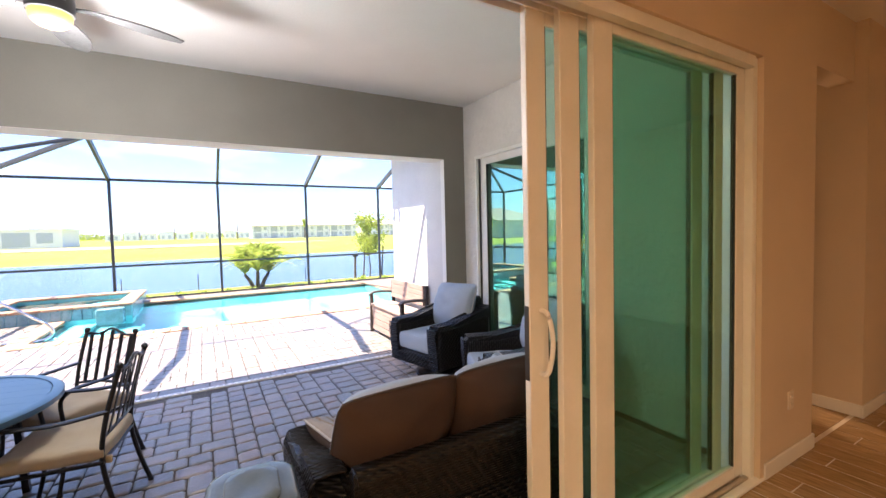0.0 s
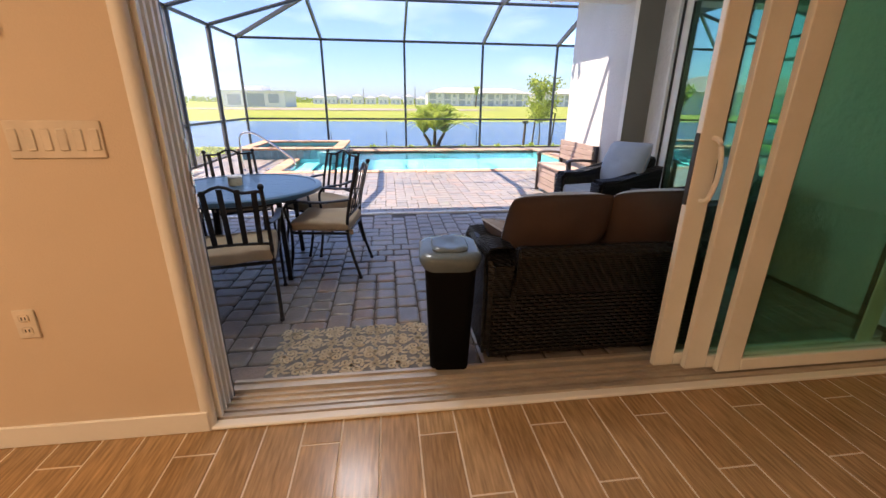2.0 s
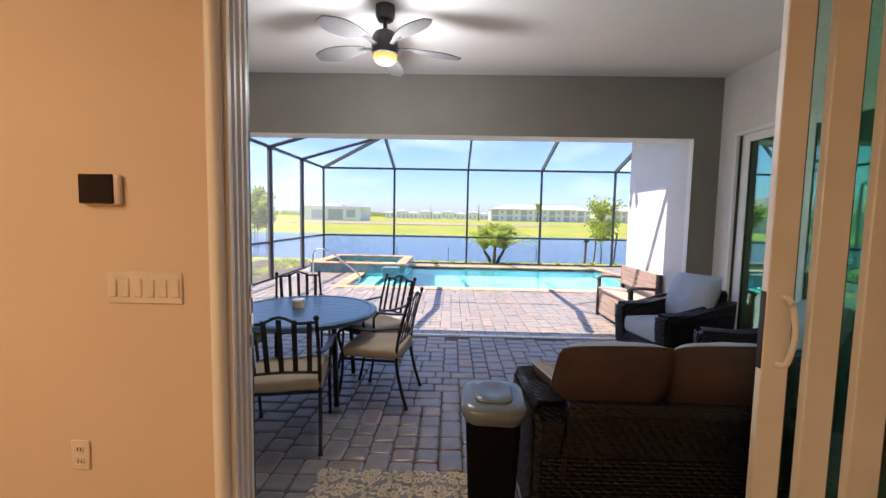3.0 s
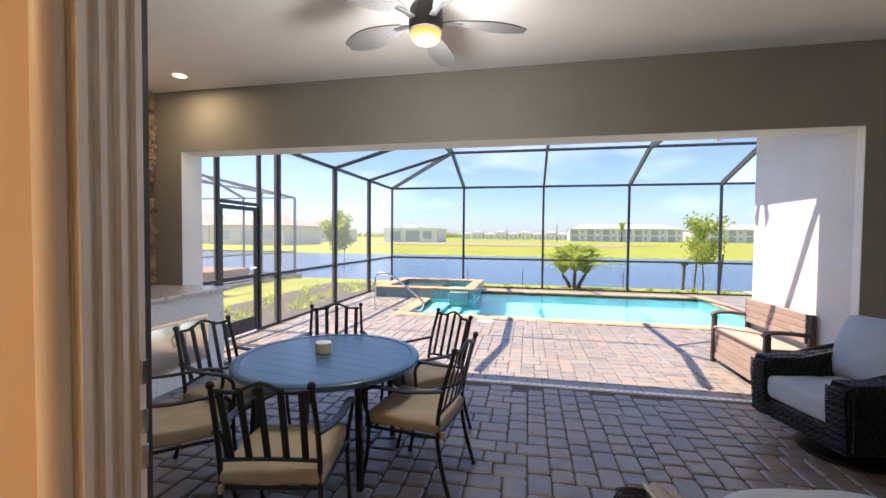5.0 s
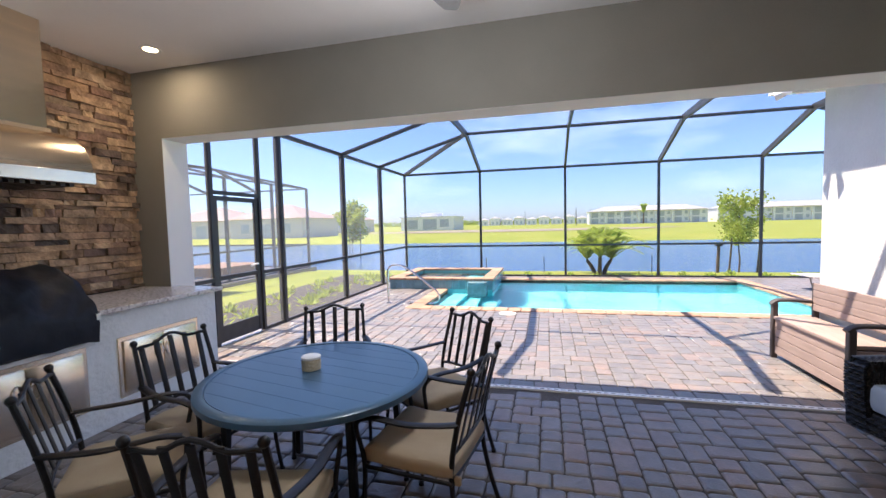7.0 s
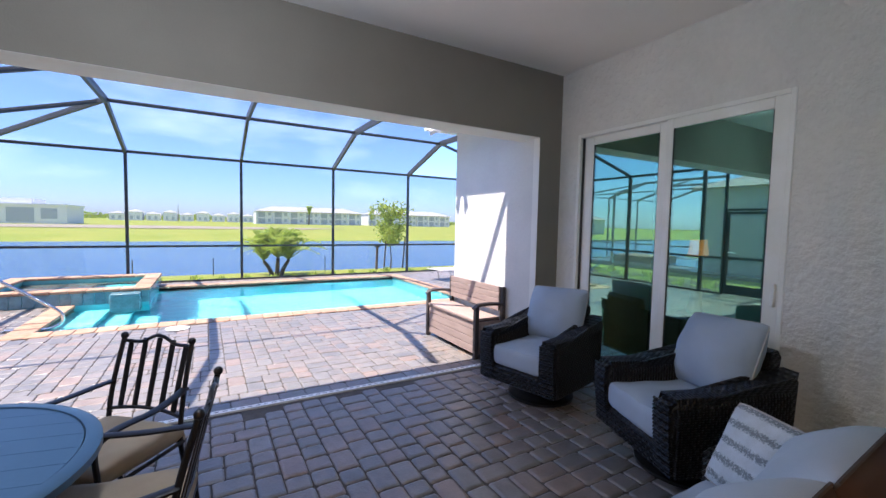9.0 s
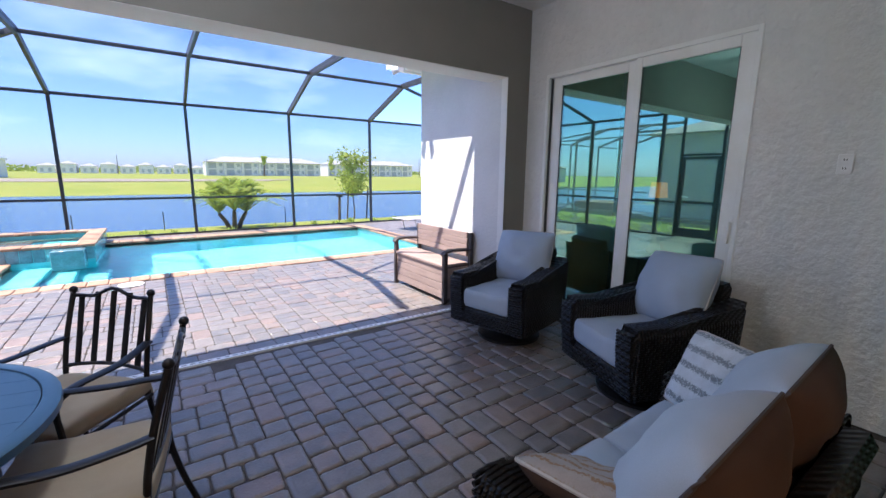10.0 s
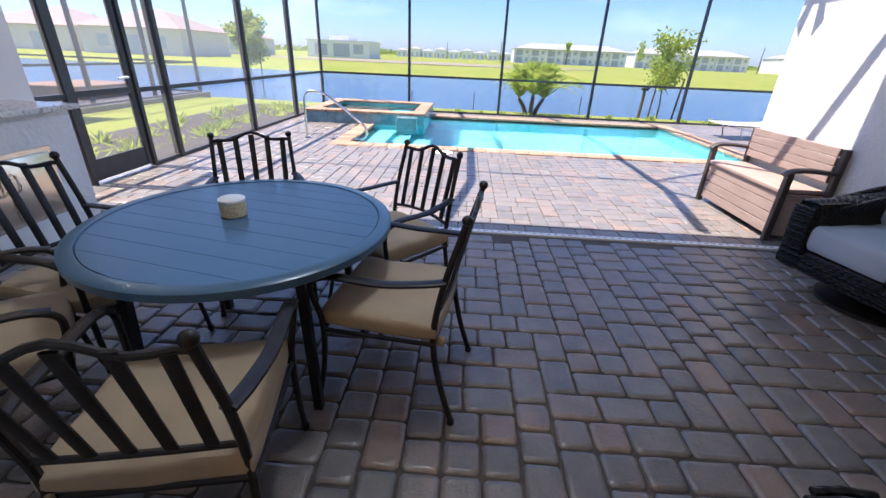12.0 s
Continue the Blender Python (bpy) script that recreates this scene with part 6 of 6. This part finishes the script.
structure("planting_bed", bm, MULCH, "dark mulch planting bed along the cage", "planting bed")
structure("lawn_strip", boxes((-5.2, -3.2, 5.3, 13.62, -0.2, -0.135)), GRASS, "bright green grass strip outside the cage", "lawn")
boll = thing("bollard_light", "dark topped garden bollard light by the lake", "bollard", Matrix.Translation((6.15, 16.2, -0.22)))
part("post", cyl(bmesh.new(), (0, 0, -0.05), (0.03, 0, 0.85), 0.05, 0.045, 12), BARK, boll)
part("cap", boxes((-0.07, 0.13, -0.07, 0.07, 0.84, 0.93), bevel=0.01), BRONZE, boll)
for k, (x, y) in enumerate(((0.9, 16.6), (4.35, 16.5), (-1.2, 17.0))):
    st = part("marker_stake", cyl(bmesh.new(), (0, 0, -0.1), (0, 0, 0.55), 0.014, 0.014, 8), BRONZE, None)
    st.location = (x, y, land(x, y))
    tagged(st, "thin dark marker stake by the water", "stake", "marker stakes")

# ---- neighbour's cage and house ----
ncage = thing("neighbour_cage", "neighbour's bronze screen enclosure beyond the planting bed, greyed for haze", "pool cage")
# bars lifted to grey: the haze of their screens is in the colour
HAZED_BARS = material("hazed_grey_bars", (0.17, 0.17, 0.17), 0.5, scale=9, fine=0.1)
NX, NY1 = -8.0, 16.0
for y in (11.8, 13.9, 16.0):
    bar("post", (NX, y, -0.14), (NX, y, 3.0), 0.09, 0.06, ncage, HAZED_BARS)
for x in (-10.3, -12.6, -14.9):
    bar("post", (x, NY1, -0.14), (x, NY1, 3.0), 0.06, 0.06, ncage, HAZED_BARS)
    bar("rafter", (x, NY1, 3.0), (x, NY1 - 2.0, 3.62), 0.05, 0.1, ncage, HAZED_BARS)
    bar("rafter", (x, NY1 - 2.0, 3.62), (x, 10.45, 3.62), 0.05, 0.1, ncage, HAZED_BARS)
for z in (3.0, 0.86, 0.0):
    bar("rail", (NX, 10.45, z), (NX, NY1, z), 0.05, 0.05, ncage, HAZED_BARS)
    bar("rail", (-14.9, NY1, z), (NX, NY1, z), 0.05, 0.05, ncage, HAZED_BARS)
for y in (11.8, 13.9):
    bar("rafter", (NX, y, 3.0), (NX - 2.3, y, 3.62), 0.05, 0.07, ncage, HAZED_BARS)
bar("rafter", (NX, NY1, 3.0), (NX - 2.3, NY1 - 2.0, 3.62), 0.05, 0.07, ncage, HAZED_BARS)
bar("rail", (NX - 2.3, 10.45, 3.62), (NX - 2.3, NY1 - 2.0, 3.62), 0.05, 0.06, ncage, HAZED_BARS)
structure("neighbour_deck", boxes((-15.5, -7.8, 5.0, 16.2, -0.3, -0.02)), PAVER_SET, "neighbour's pale paver deck", "deck")
structure("neighbour_pool", boxes((-13.5, -9.6, 9.0, 14.5, -0.019, 0.0)), LAKE, "neighbour's blue pool", "water")
nspa = thing("neighbour_spa", "neighbour's low raised pool wall in tan brick", "spa")
part("wall", boxes((-10.8, -9.0, 12.6, 14.6, -0.02, 0.30), bevel=0.02), COPING, nspa)

HOUSE_WALL = material("far_house_stucco", (0.70, 0.66, 0.61), 0.9, color2=(0.65, 0.61, 0.56), scale=0.6, fine=0.08)
ROOF_TILE = material("far_roof_tile", (0.46, 0.37, 0.33), 0.9, color2=(0.39, 0.31, 0.28), scale=1.2, fine=0.2)
ROOF_GREY = material("far_roof_shingle", (0.50, 0.49, 0.49), 0.9, color2=(0.44, 0.43, 0.43), scale=1.2, fine=0.2)
# window colour lifted pale: distance haze is painted into it
HAZED_PANE = material("hazed_far_window", (0.50, 0.53, 0.58), 0.4, scale=3, fine=0.1)
FAR_WHITE = material("far_white_wall", (0.86, 0.85, 0.84), 0.9, color2=(0.82, 0.81, 0.80), scale=0.5, fine=0.06)


def hip_roof(x0, x1, y0, y1, z, rise, over=0.5):
    bm = bmesh.new()
    x0, x1, y0, y1 = x0 - over, x1 + over, y0 - over, y1 + over
    d = min(x1 - x0, y1 - y0) / 2
    b = [bm.verts.new(q) for q in ((x0, y0, z), (x1, y0, z), (x1, y1, z), (x0, y1, z))]
    if x1 - x0 >= y1 - y0:
        t = [bm.verts.new((x0 + d, (y0 + y1) / 2, z + rise)), bm.verts.new((x1 - d, (y0 + y1) / 2, z + rise))]
        fs = ((b[0], b[1], t[1], t[0]), (b[1], b[2], t[1]), (b[2], b[3], t[0], t[1]), (b[3], b[0], t[0]))
    else:
        t = [bm.verts.new(((x0 + x1) / 2, y0 + d, z + rise)), bm.verts.new(((x0 + x1) / 2, y1 - d, z + rise))]
        fs = ((b[0], b[1], t[0]), (b[1], b[2], t[1], t[0]), (b[2], b[3], t[1]), (b[3], b[0], t[0], t[1]))
    for f in fs:
        bm.faces.new(f)
    bm.faces.new(list(reversed(b)))
    return bm


def house(name, label, x0, x1, y0, y1, h, rise, wall, roof, windows=(), z=-0.15, storeys=1):
    ob = thing(name, label, "house")
    part("wall", boxes((x0, x1, y0, y1, z, h)), wall, ob, smooth=False)
    if rise:
        part("roof", hip_roof(x0, x1, y0, y1, h + 0.01, rise), roof, ob, smooth=False)
    else:
        part("roof", boxes((x0 - 0.3, x1 + 0.3, y0 - 0.3, y1 + 0.3, h, h + 0.4)), wall, ob, smooth=False)
    for (wx, wz, ww, wh) in windows:
        w = part("window", boxes((wx - ww / 2, wx + ww / 2, y0 - 0.03, y0 + 0.1, wz, wz + wh)), HAZED_PANE, ob, smooth=False)
    return ob


house("neighbour_house", "neighbour's single-storey house with a tan tiled hip roof", -22, -8.6, -6, 10.4, 3.0, 2.4, HOUSE_WALL, ROOF_TILE)
house("house", "single-storey house with a tiled hip roof across the lake", -52, -38, 62, 74, 3.2, 2.6, HOUSE_WALL, ROOF_TILE, [(-49, 0.8, 1.6, 1.5), (-45, 0.0, 2.2, 2.3), (-41, 0.8, 1.6, 1.5)])
house("house", "single-storey house with a tiled hip roof across the lake", -72, -56, 66, 80, 3.2, 2.8, HOUSE_WALL, ROOF_TILE, [(-68, 0.8, 1.6, 1.5), (-62, 0.0, 2.4, 2.3)])
house("house", "pale house shell under a tiled roof across the lake", -60, -47, 100, 112, 3.4, 2.4, HOUSE_WALL, ROOF_TILE, [(-56, 0.8, 1.8, 1.5), (-51, 0.8, 1.8, 1.5)])
site = house("house_shell", "flat-topped white block house shell under construction", -41, -25, 118, 132, 3.6, 0, FAR_WHITE, FAR_WHITE, [(-37.5, 0.4, 3.2, 2.6), (-32.2, 0.2, 4.2, 3.0), (-27.8, 0.9, 2.6, 2.2)])
part("upper_block", boxes((-36, -31, 121, 129, 4.0, 5.1)), FAR_WHITE, site, smooth=False)


def townhouse(x0, y0, units, seed):
    """A two-storey row of homes; flat darker panels stand for the balconies' shaded recesses."""
    r = random.Random(seed)
    w = 7.2
    ob = thing("townhouse_row", "long white two-storey townhouse row with balconies and grey hip roof", "building", None, "townhouse rows")
    x1 = x0 + units * w
    part("wall", boxes((x0, x1, y0, y0 + 14, -0.2, 5.9)), FAR_WHITE, ob, smooth=False)
    part("roof", hip_roof(x0, x1, y0 - 1.2, y0 + 14, 5.95, 2.5), ROOF_GREY, ob, smooth=False)
    for k in range(units):
        ux = x0 + k * w
        for z in (0.0, 3.0):
            part("balcony", boxes((ux + 0.8, ux + 3.8, y0 - 0.05, y0 + 0.3, z + 0.1, z + 2.5)), HAZED_PANE, ob, "flat balcony panel, coloured darker for its recess's shade", smooth=False)
            part("window", boxes((ux + 5.0, ux + 6.2, y0 - 0.05, y0 + 0.3, z + 0.9, z + 2.3)), HAZED_PANE, ob, smooth=False)
        part("pier", boxes((ux - 0.35, ux + 0.35, y0 - 1.1, y0, -0.2, 5.8)), FAR_WHITE, ob, smooth=False)
    return ob


townhouse(21, 212, 7, 1)
townhouse(76, 214, 7, 2)
townhouse(132, 200, 8, 3)
townhouse(195, 190, 8, 4)
for k in range(9):
    x0 = -52 + k * 9.4
    house("distant_home", "small pale distant home at the skyline", x0, x0 + 7.6, 330, 340, 4.2 + 1.2 * (k % 2), 1.6, FAR_WHITE, ROOF_GREY, [(x0 + 2, 0.6, 1.4, 2.2), (x0 + 5.4, 0.6, 1.6, 2.2)])
for k, (x, y, h) in enumerate(((12, 170, 7), (26, 260, 9), (98, 160, 8), (-12, 260, 9))):
    po = part("utility_pole", cyl(bmesh.new(), (0, 0, -0.2), (0, 0, h), 0.16, 0.11, 8), BARK, None)
    po.location = (x, y, 0)
    tagged(po, "thin distant utility pole on the far lawn", "pole", "utility poles")
tree(58, 160, -0.1, 8.5, 1.6, 6.5, 420, 31, "thin sparse distant tree on the far lawn", 0.5)
tree(-70, 90, -0.1, 6.0, 2.2, 4.6, 900, 33, "leafy distant tree across the lake", 0.5)
bm = bmesh.new()
rs = random.Random(2)
for k in range(5200):
    x = -700 + 1400 * rs.random()
    hgt = 5.0 + 2.2 * noise.noise(Vector((x * 0.02, 0, 7))) + 1.5 * noise.noise(Vector((x * 0.11, 4, 7)))
    p0 = Vector((x, 600 + 20 * rs.random(), hgt * rs.random()))
    d = Vector((rs.gauss(0, 1), 0.2, rs.gauss(0, 1)))
    leaf_quad(bm, p0, d, d.cross(Vector((0, 1, 0))), 3.0, 1.1)
tagged(part("far_woods", bm, LEAF, None, smooth=False), "low hazy band of distant woods", "woods", kind="stuff")
SANDY = material("sandy_soil", (0.42, 0.36, 0.27), 0.95, color2=(0.30, 0.25, 0.18), scale=0.4, bump=0.5, bump_scale=6, fine=0.2, dist=0.05)
bm = bmesh.new()
ring = []
for k in range(40):
    t = 2 * math.pi * k / 40
    rr = 1 + 0.25 * noise.noise(Vector((math.cos(t) * 1.5, math.sin(t) * 1.5, 2)))
    ring.append(bm.verts.new((-8 + 34 * rr * math.cos(t), 92 + 14 * rr * math.sin(t), -0.03)))
bm.faces.new(ring)
structure("bare_ground", bm, SANDY, "pale bare soil patch on the far lawn", "soil")

# ---- pieces: stacked stone, floor planks, pavers ----
def paver_mesh(w, d, seed, ch=0.019, drop=0.010, h=0.026, j=0.004):
    """A tumbled paver: knocked corners, wavy worn arrises, a crowned face."""
    r = random.Random(seed)
    me = bpy.data.meshes.new("paver")
    x, y = w / 2 - j, d / 2 - j
    v, f = [], []
    c = 0.013
    wav = [r.uniform(-0.0032, 0.0018) for _ in range(16)]
    for inset, z in ((0, -h), (0, -drop), (ch * 0.30, -drop * 0.38), (ch, 0)):
        a0, b0 = x - inset, y - inset
        pts = ((a0 - c, -b0), (a0, -b0 + c), (a0, -b0 / 3), (a0, b0 / 3), (a0, b0 - c), (a0 - c, b0), (a0 / 3, b0), (-a0 / 3, b0), (-a0 + c, b0), (-a0, b0 - c), (-a0, b0 / 3), (-a0, -b0 / 3), (-a0, -b0 + c), (-a0 + c, -b0), (-a0 / 3, -b0), (a0 / 3, -b0))
        for k, (px, py) in enumerate(pts):
            q = 1 + wav[k] / max(x, y)
            v.append((px * q, py * q, z + (r.uniform(-0.0016, 0.0004) if z > -h * 0.9 else 0)))
    for q in range(3):
        for k in range(16):
            f.append((q * 16 + k, q * 16 + (k + 1) % 16, q * 16 + 16 + (k + 1) % 16, q * 16 + 16 + k))
    f.append(tuple(range(48, 64)))
    me.from_pydata(v, [], f)
    me.polygons.foreach_set("use_smooth", [True] * (len(f) - 1) + [False])
    return me, v, f


G = 0.0742                             # half the side of the smallest paver
rp = random.Random(21)


def paver_layout(x0, x1, y0, y1):
    """Three paver sizes (2 x 2, 3 x 2 and 2 x 3 half sides) laid course on course, the lowest gap first."""
    cols = int((x1 - x0) / G)
    top = [0] * cols
    rows_ = int((y1 - y0) / G) + 1
    out = []
    while min(top) < rows_:
        low = min(top)
        a0 = top.index(low)
        b0 = a0
        while b0 < cols and top[b0] == low:
            b0 += 1
        room = b0 - a0
        fits = [q for q in ((3, 2), (3, 2), (3, 2), (2, 2), (2, 2), (2, 2), (2, 3)) if q[0] <= room and room - q[0] != 1]
        w, d = rp.choice(fits) if fits else (room, 2)
        out.append((x0 + a0 * G, y0 + low * G, w, d))
        for k in range(a0, a0 + w):
            top[k] = low + d
    return [(x, y, w, min(d, round((y1 - y) / G))) for x, y, w, d in out if y1 - y > 1.5 * G]


def clear(x, y, w, d):
    """Whether a paver's place is free of walls, pool and spa."""
    cx, cy = x + w / 2, y + d / 2
    if 5.395 < cy + d / 2 and cy - d / 2 < 5.455 and CX0 < cx < CX1:
        return False
    if cy < BY1 and not (PX0 - 0.0 < cx < PX1):
        return False
    if QX0 - 0.25 < cx < QX1 + 0.25 and QY0 - 0.25 < cy < QY1 + 0.25:
        return False
    if SX0 < cx < SX1 and SY0 < cy < SY1:
        return False
    return True


meshes, deck_meshes = {}, {}
for w, d in ((1, 2), (2, 2), (3, 2), (2, 3), (3, 3), (4, 2)):
    meshes[(w, d)] = []
    for k in range(5):
        me, vv, ff = paver_mesh(w * G, d * G, 100 * w + 10 * d + k)
        me.materials.append(PAVER)
        meshes[(w, d)].append((me, vv, ff))
    deck_meshes[(w, d)] = [paver_mesh(w * G, d * G, 100 * w + 10 * d + k, 0.010, 0.005, 0.022, 0.0028) for k in range(5)]
patio_floor = bpy.data.objects["floor_patio"]
lay = [(x, y, w * G, d * G, w, d) for x, y, w, d in paver_layout(-3.2, 4.06, 2.085, 5.40) + paver_layout(-3.2, 8.6, 5.46, 13.6) if (w, d) in meshes]
lay = [q for q in lay if clear(*q[:4])]
near = [q for q in lay if q[1] < 4.15 and -0.55 < q[0] < 3.0]
rest = [q for q in lay if not (q[1] < 4.15 and -0.55 < q[0] < 3.0)]
for x, y, w, d, wi, di in near[:300]:
    ob = new("paver", rp.choice(meshes[(wi, di)])[0])
    ob.parent = patio_floor
    ob.location = (x + w / 2, y + d / 2, rp.uniform(-0.002, 0.0025))
    ob.rotation_euler = (rp.uniform(-0.008, 0.008), rp.uniform(-0.008, 0.008), rp.uniform(-0.014, 0.014))
vs, fs = [], []
for x, y, w, d, wi, di in rest + near[300:]:
    _, vv, ff = rp.choice((deck_meshes if y > 5.42 else meshes)[(wi, di)])
    o = len(vs)
    dz, rz = rp.uniform(-0.002, 0.0025), rp.uniform(-0.012, 0.012)
    tx_, ty_ = rp.uniform(-0.008, 0.008), rp.uniform(-0.008, 0.008)
    vs += [(x + w / 2 + a0 - rz * b0, y + d / 2 + b0 + rz * a0, z0 + dz + tx_ * a0 + ty_ * b0) for a0, b0, z0 in vv]
    fs += [tuple(i + o for i in q) for q in ff]
me = bpy.data.meshes.new("paver_field")
me.from_pydata(vs, [], fs)
me.materials.append(PAVER_SET)
fo = new("paver_field", me)
fo.parent = patio_floor
tagged(fo, "rest of the grey and rust tumbled pavers", kind="stuff")

# wood-look floor planks
floor_in = bpy.data.objects["floor_interior"]
PW, PL = 0.1635, 0.948


def plank_mesh(w, ln):
    bm = bmesh.new()
    box(bm, -w / 2, w / 2, -ln / 2, ln / 2, -0.010, 0.0, bevel=0.0015)
    me = bpy.data.meshes.new("plank")
    bm.to_mesh(me)
    bm.free()
    me.materials.append(PLANK)
    return me


# planks in thirds, running from the sill into the room; those by the door are pieces, the rest one field
cut = {}
far_planks = []
for k in range(-25, 53):
    x = 0.206 + k * PW
    y1, y = IN_Y + 0.012, (1.320, 0.985, 1.632)[k % 3]
    while y1 > -4.98:
        y = max(y, -4.99)
        ln = round(y1 - y, 4)
        if -1.6 < x < 4.6 and y1 > -1.0:
            if ln not in cut:
                cut[ln] = plank_mesh(PW - 0.008, ln - 0.008)
            ob = new("plank", cut[ln])
            ob.parent = floor_in
            ob.location = (x + PW / 2, (y + y1) / 2, 0)
        else:
            far_planks.append((x + 0.004, x + PW - 0.004, y + 0.004, y1 - 0.004, -0.010, 0.0))
        y1, y = y, y - PL
PLANK_SET = piece_material("wood_look_tile_set", [(0.40, 0.252, 0.118), (0.48, 0.312, 0.155), (0.43, 0.275, 0.132), (0.52, 0.350, 0.178)], 0.24, island=True, bump=0.12, bump_scale=8, fine=0.50, stretch=(9, 0.8, 1), stain=0.32)
tagged(part("plank_field", boxes(*far_planks), PLANK_SET, floor_in, "rest of the wood-look planks", smooth=False), kind="stuff")

# stacked ledge stones
wall_w = bpy.data.objects["wall_west_patio"]
rk = random.Random(14)
stone_meshes = []


def stone_mesh(ln, h, seed):
    r = random.Random(seed)
    bm = bmesh.new()
    box(bm, 0, 0.06, -ln / 2 + 0.003, ln / 2 - 0.003, 0.002, h - 0.003)
    bmesh.ops.subdivide_edges(bm, edges=[ed for ed in bm.edges if abs(ed.verts[0].co.y - ed.verts[1].co.y) > 0.01], cuts=2)
    for v in bm.verts:
        if v.co.x > 0.03:
            v.co.x += r.uniform(-0.012, 0.014)
            v.co.z += r.uniform(-0.004, 0.004)
            v.co.y += r.uniform(-0.004, 0.004)
    me = bpy.data.meshes.new("stone")
    bm.to_mesh(me)
    bm.free()
    me.materials.append(STONE)
    return me


lib = {}
singles, loose = 0, []
z = 0.93
while z < CZ - 0.02:
    h = rk.choice((0.034, 0.042, 0.05, 0.058, 0.066, 0.074))
    h = min(h, CZ - z)
    y = 2.0 - rk.random() * 0.15
    while y < BY0 - 0.01:
        ln = rk.choice((0.09, 0.13, 0.17, 0.21, 0.26, 0.32, 0.38))
        ln = min(ln, BY0 - y)
        hidden = 3.22 < y and y + ln < 4.06 and z > 2.32
        if ln > 0.03 and not hidden:
            key = (round(ln, 2), round(h, 3), rk.randrange(3))
            if key not in lib:
                lib[key] = stone_mesh(ln, h, int(key[0] * 1000 + key[1] * 7000 + key[2] * 31))
            at = (PX0 - 0.03 + rk.uniform(-0.022, 0.020), y + ln / 2, z)
            if y > 3.0 and singles < 300:
                ob = new("stone", lib[key])
                ob.parent = wall_w
                ob.location = at
                singles += 1
            else:
                loose.append((lib[key], at))
        y += ln
    z += h
vs, fs = [], []
for me, at in loose:
    o = len(vs)
    vs += [tuple(v.co + Vector(at)) for v in me.vertices]
    fs += [tuple(q + o for q in pl.vertices) for pl in me.polygons]
me = bpy.data.meshes.new("stone_field")
me.from_pydata(vs, [], fs)
me.materials.append(STONE_SET)
ob = new("stone_field", me)
ob.parent = wall_w
tagged(ob, "rest of the stacked tan and brown ledge stones", kind="stuff")
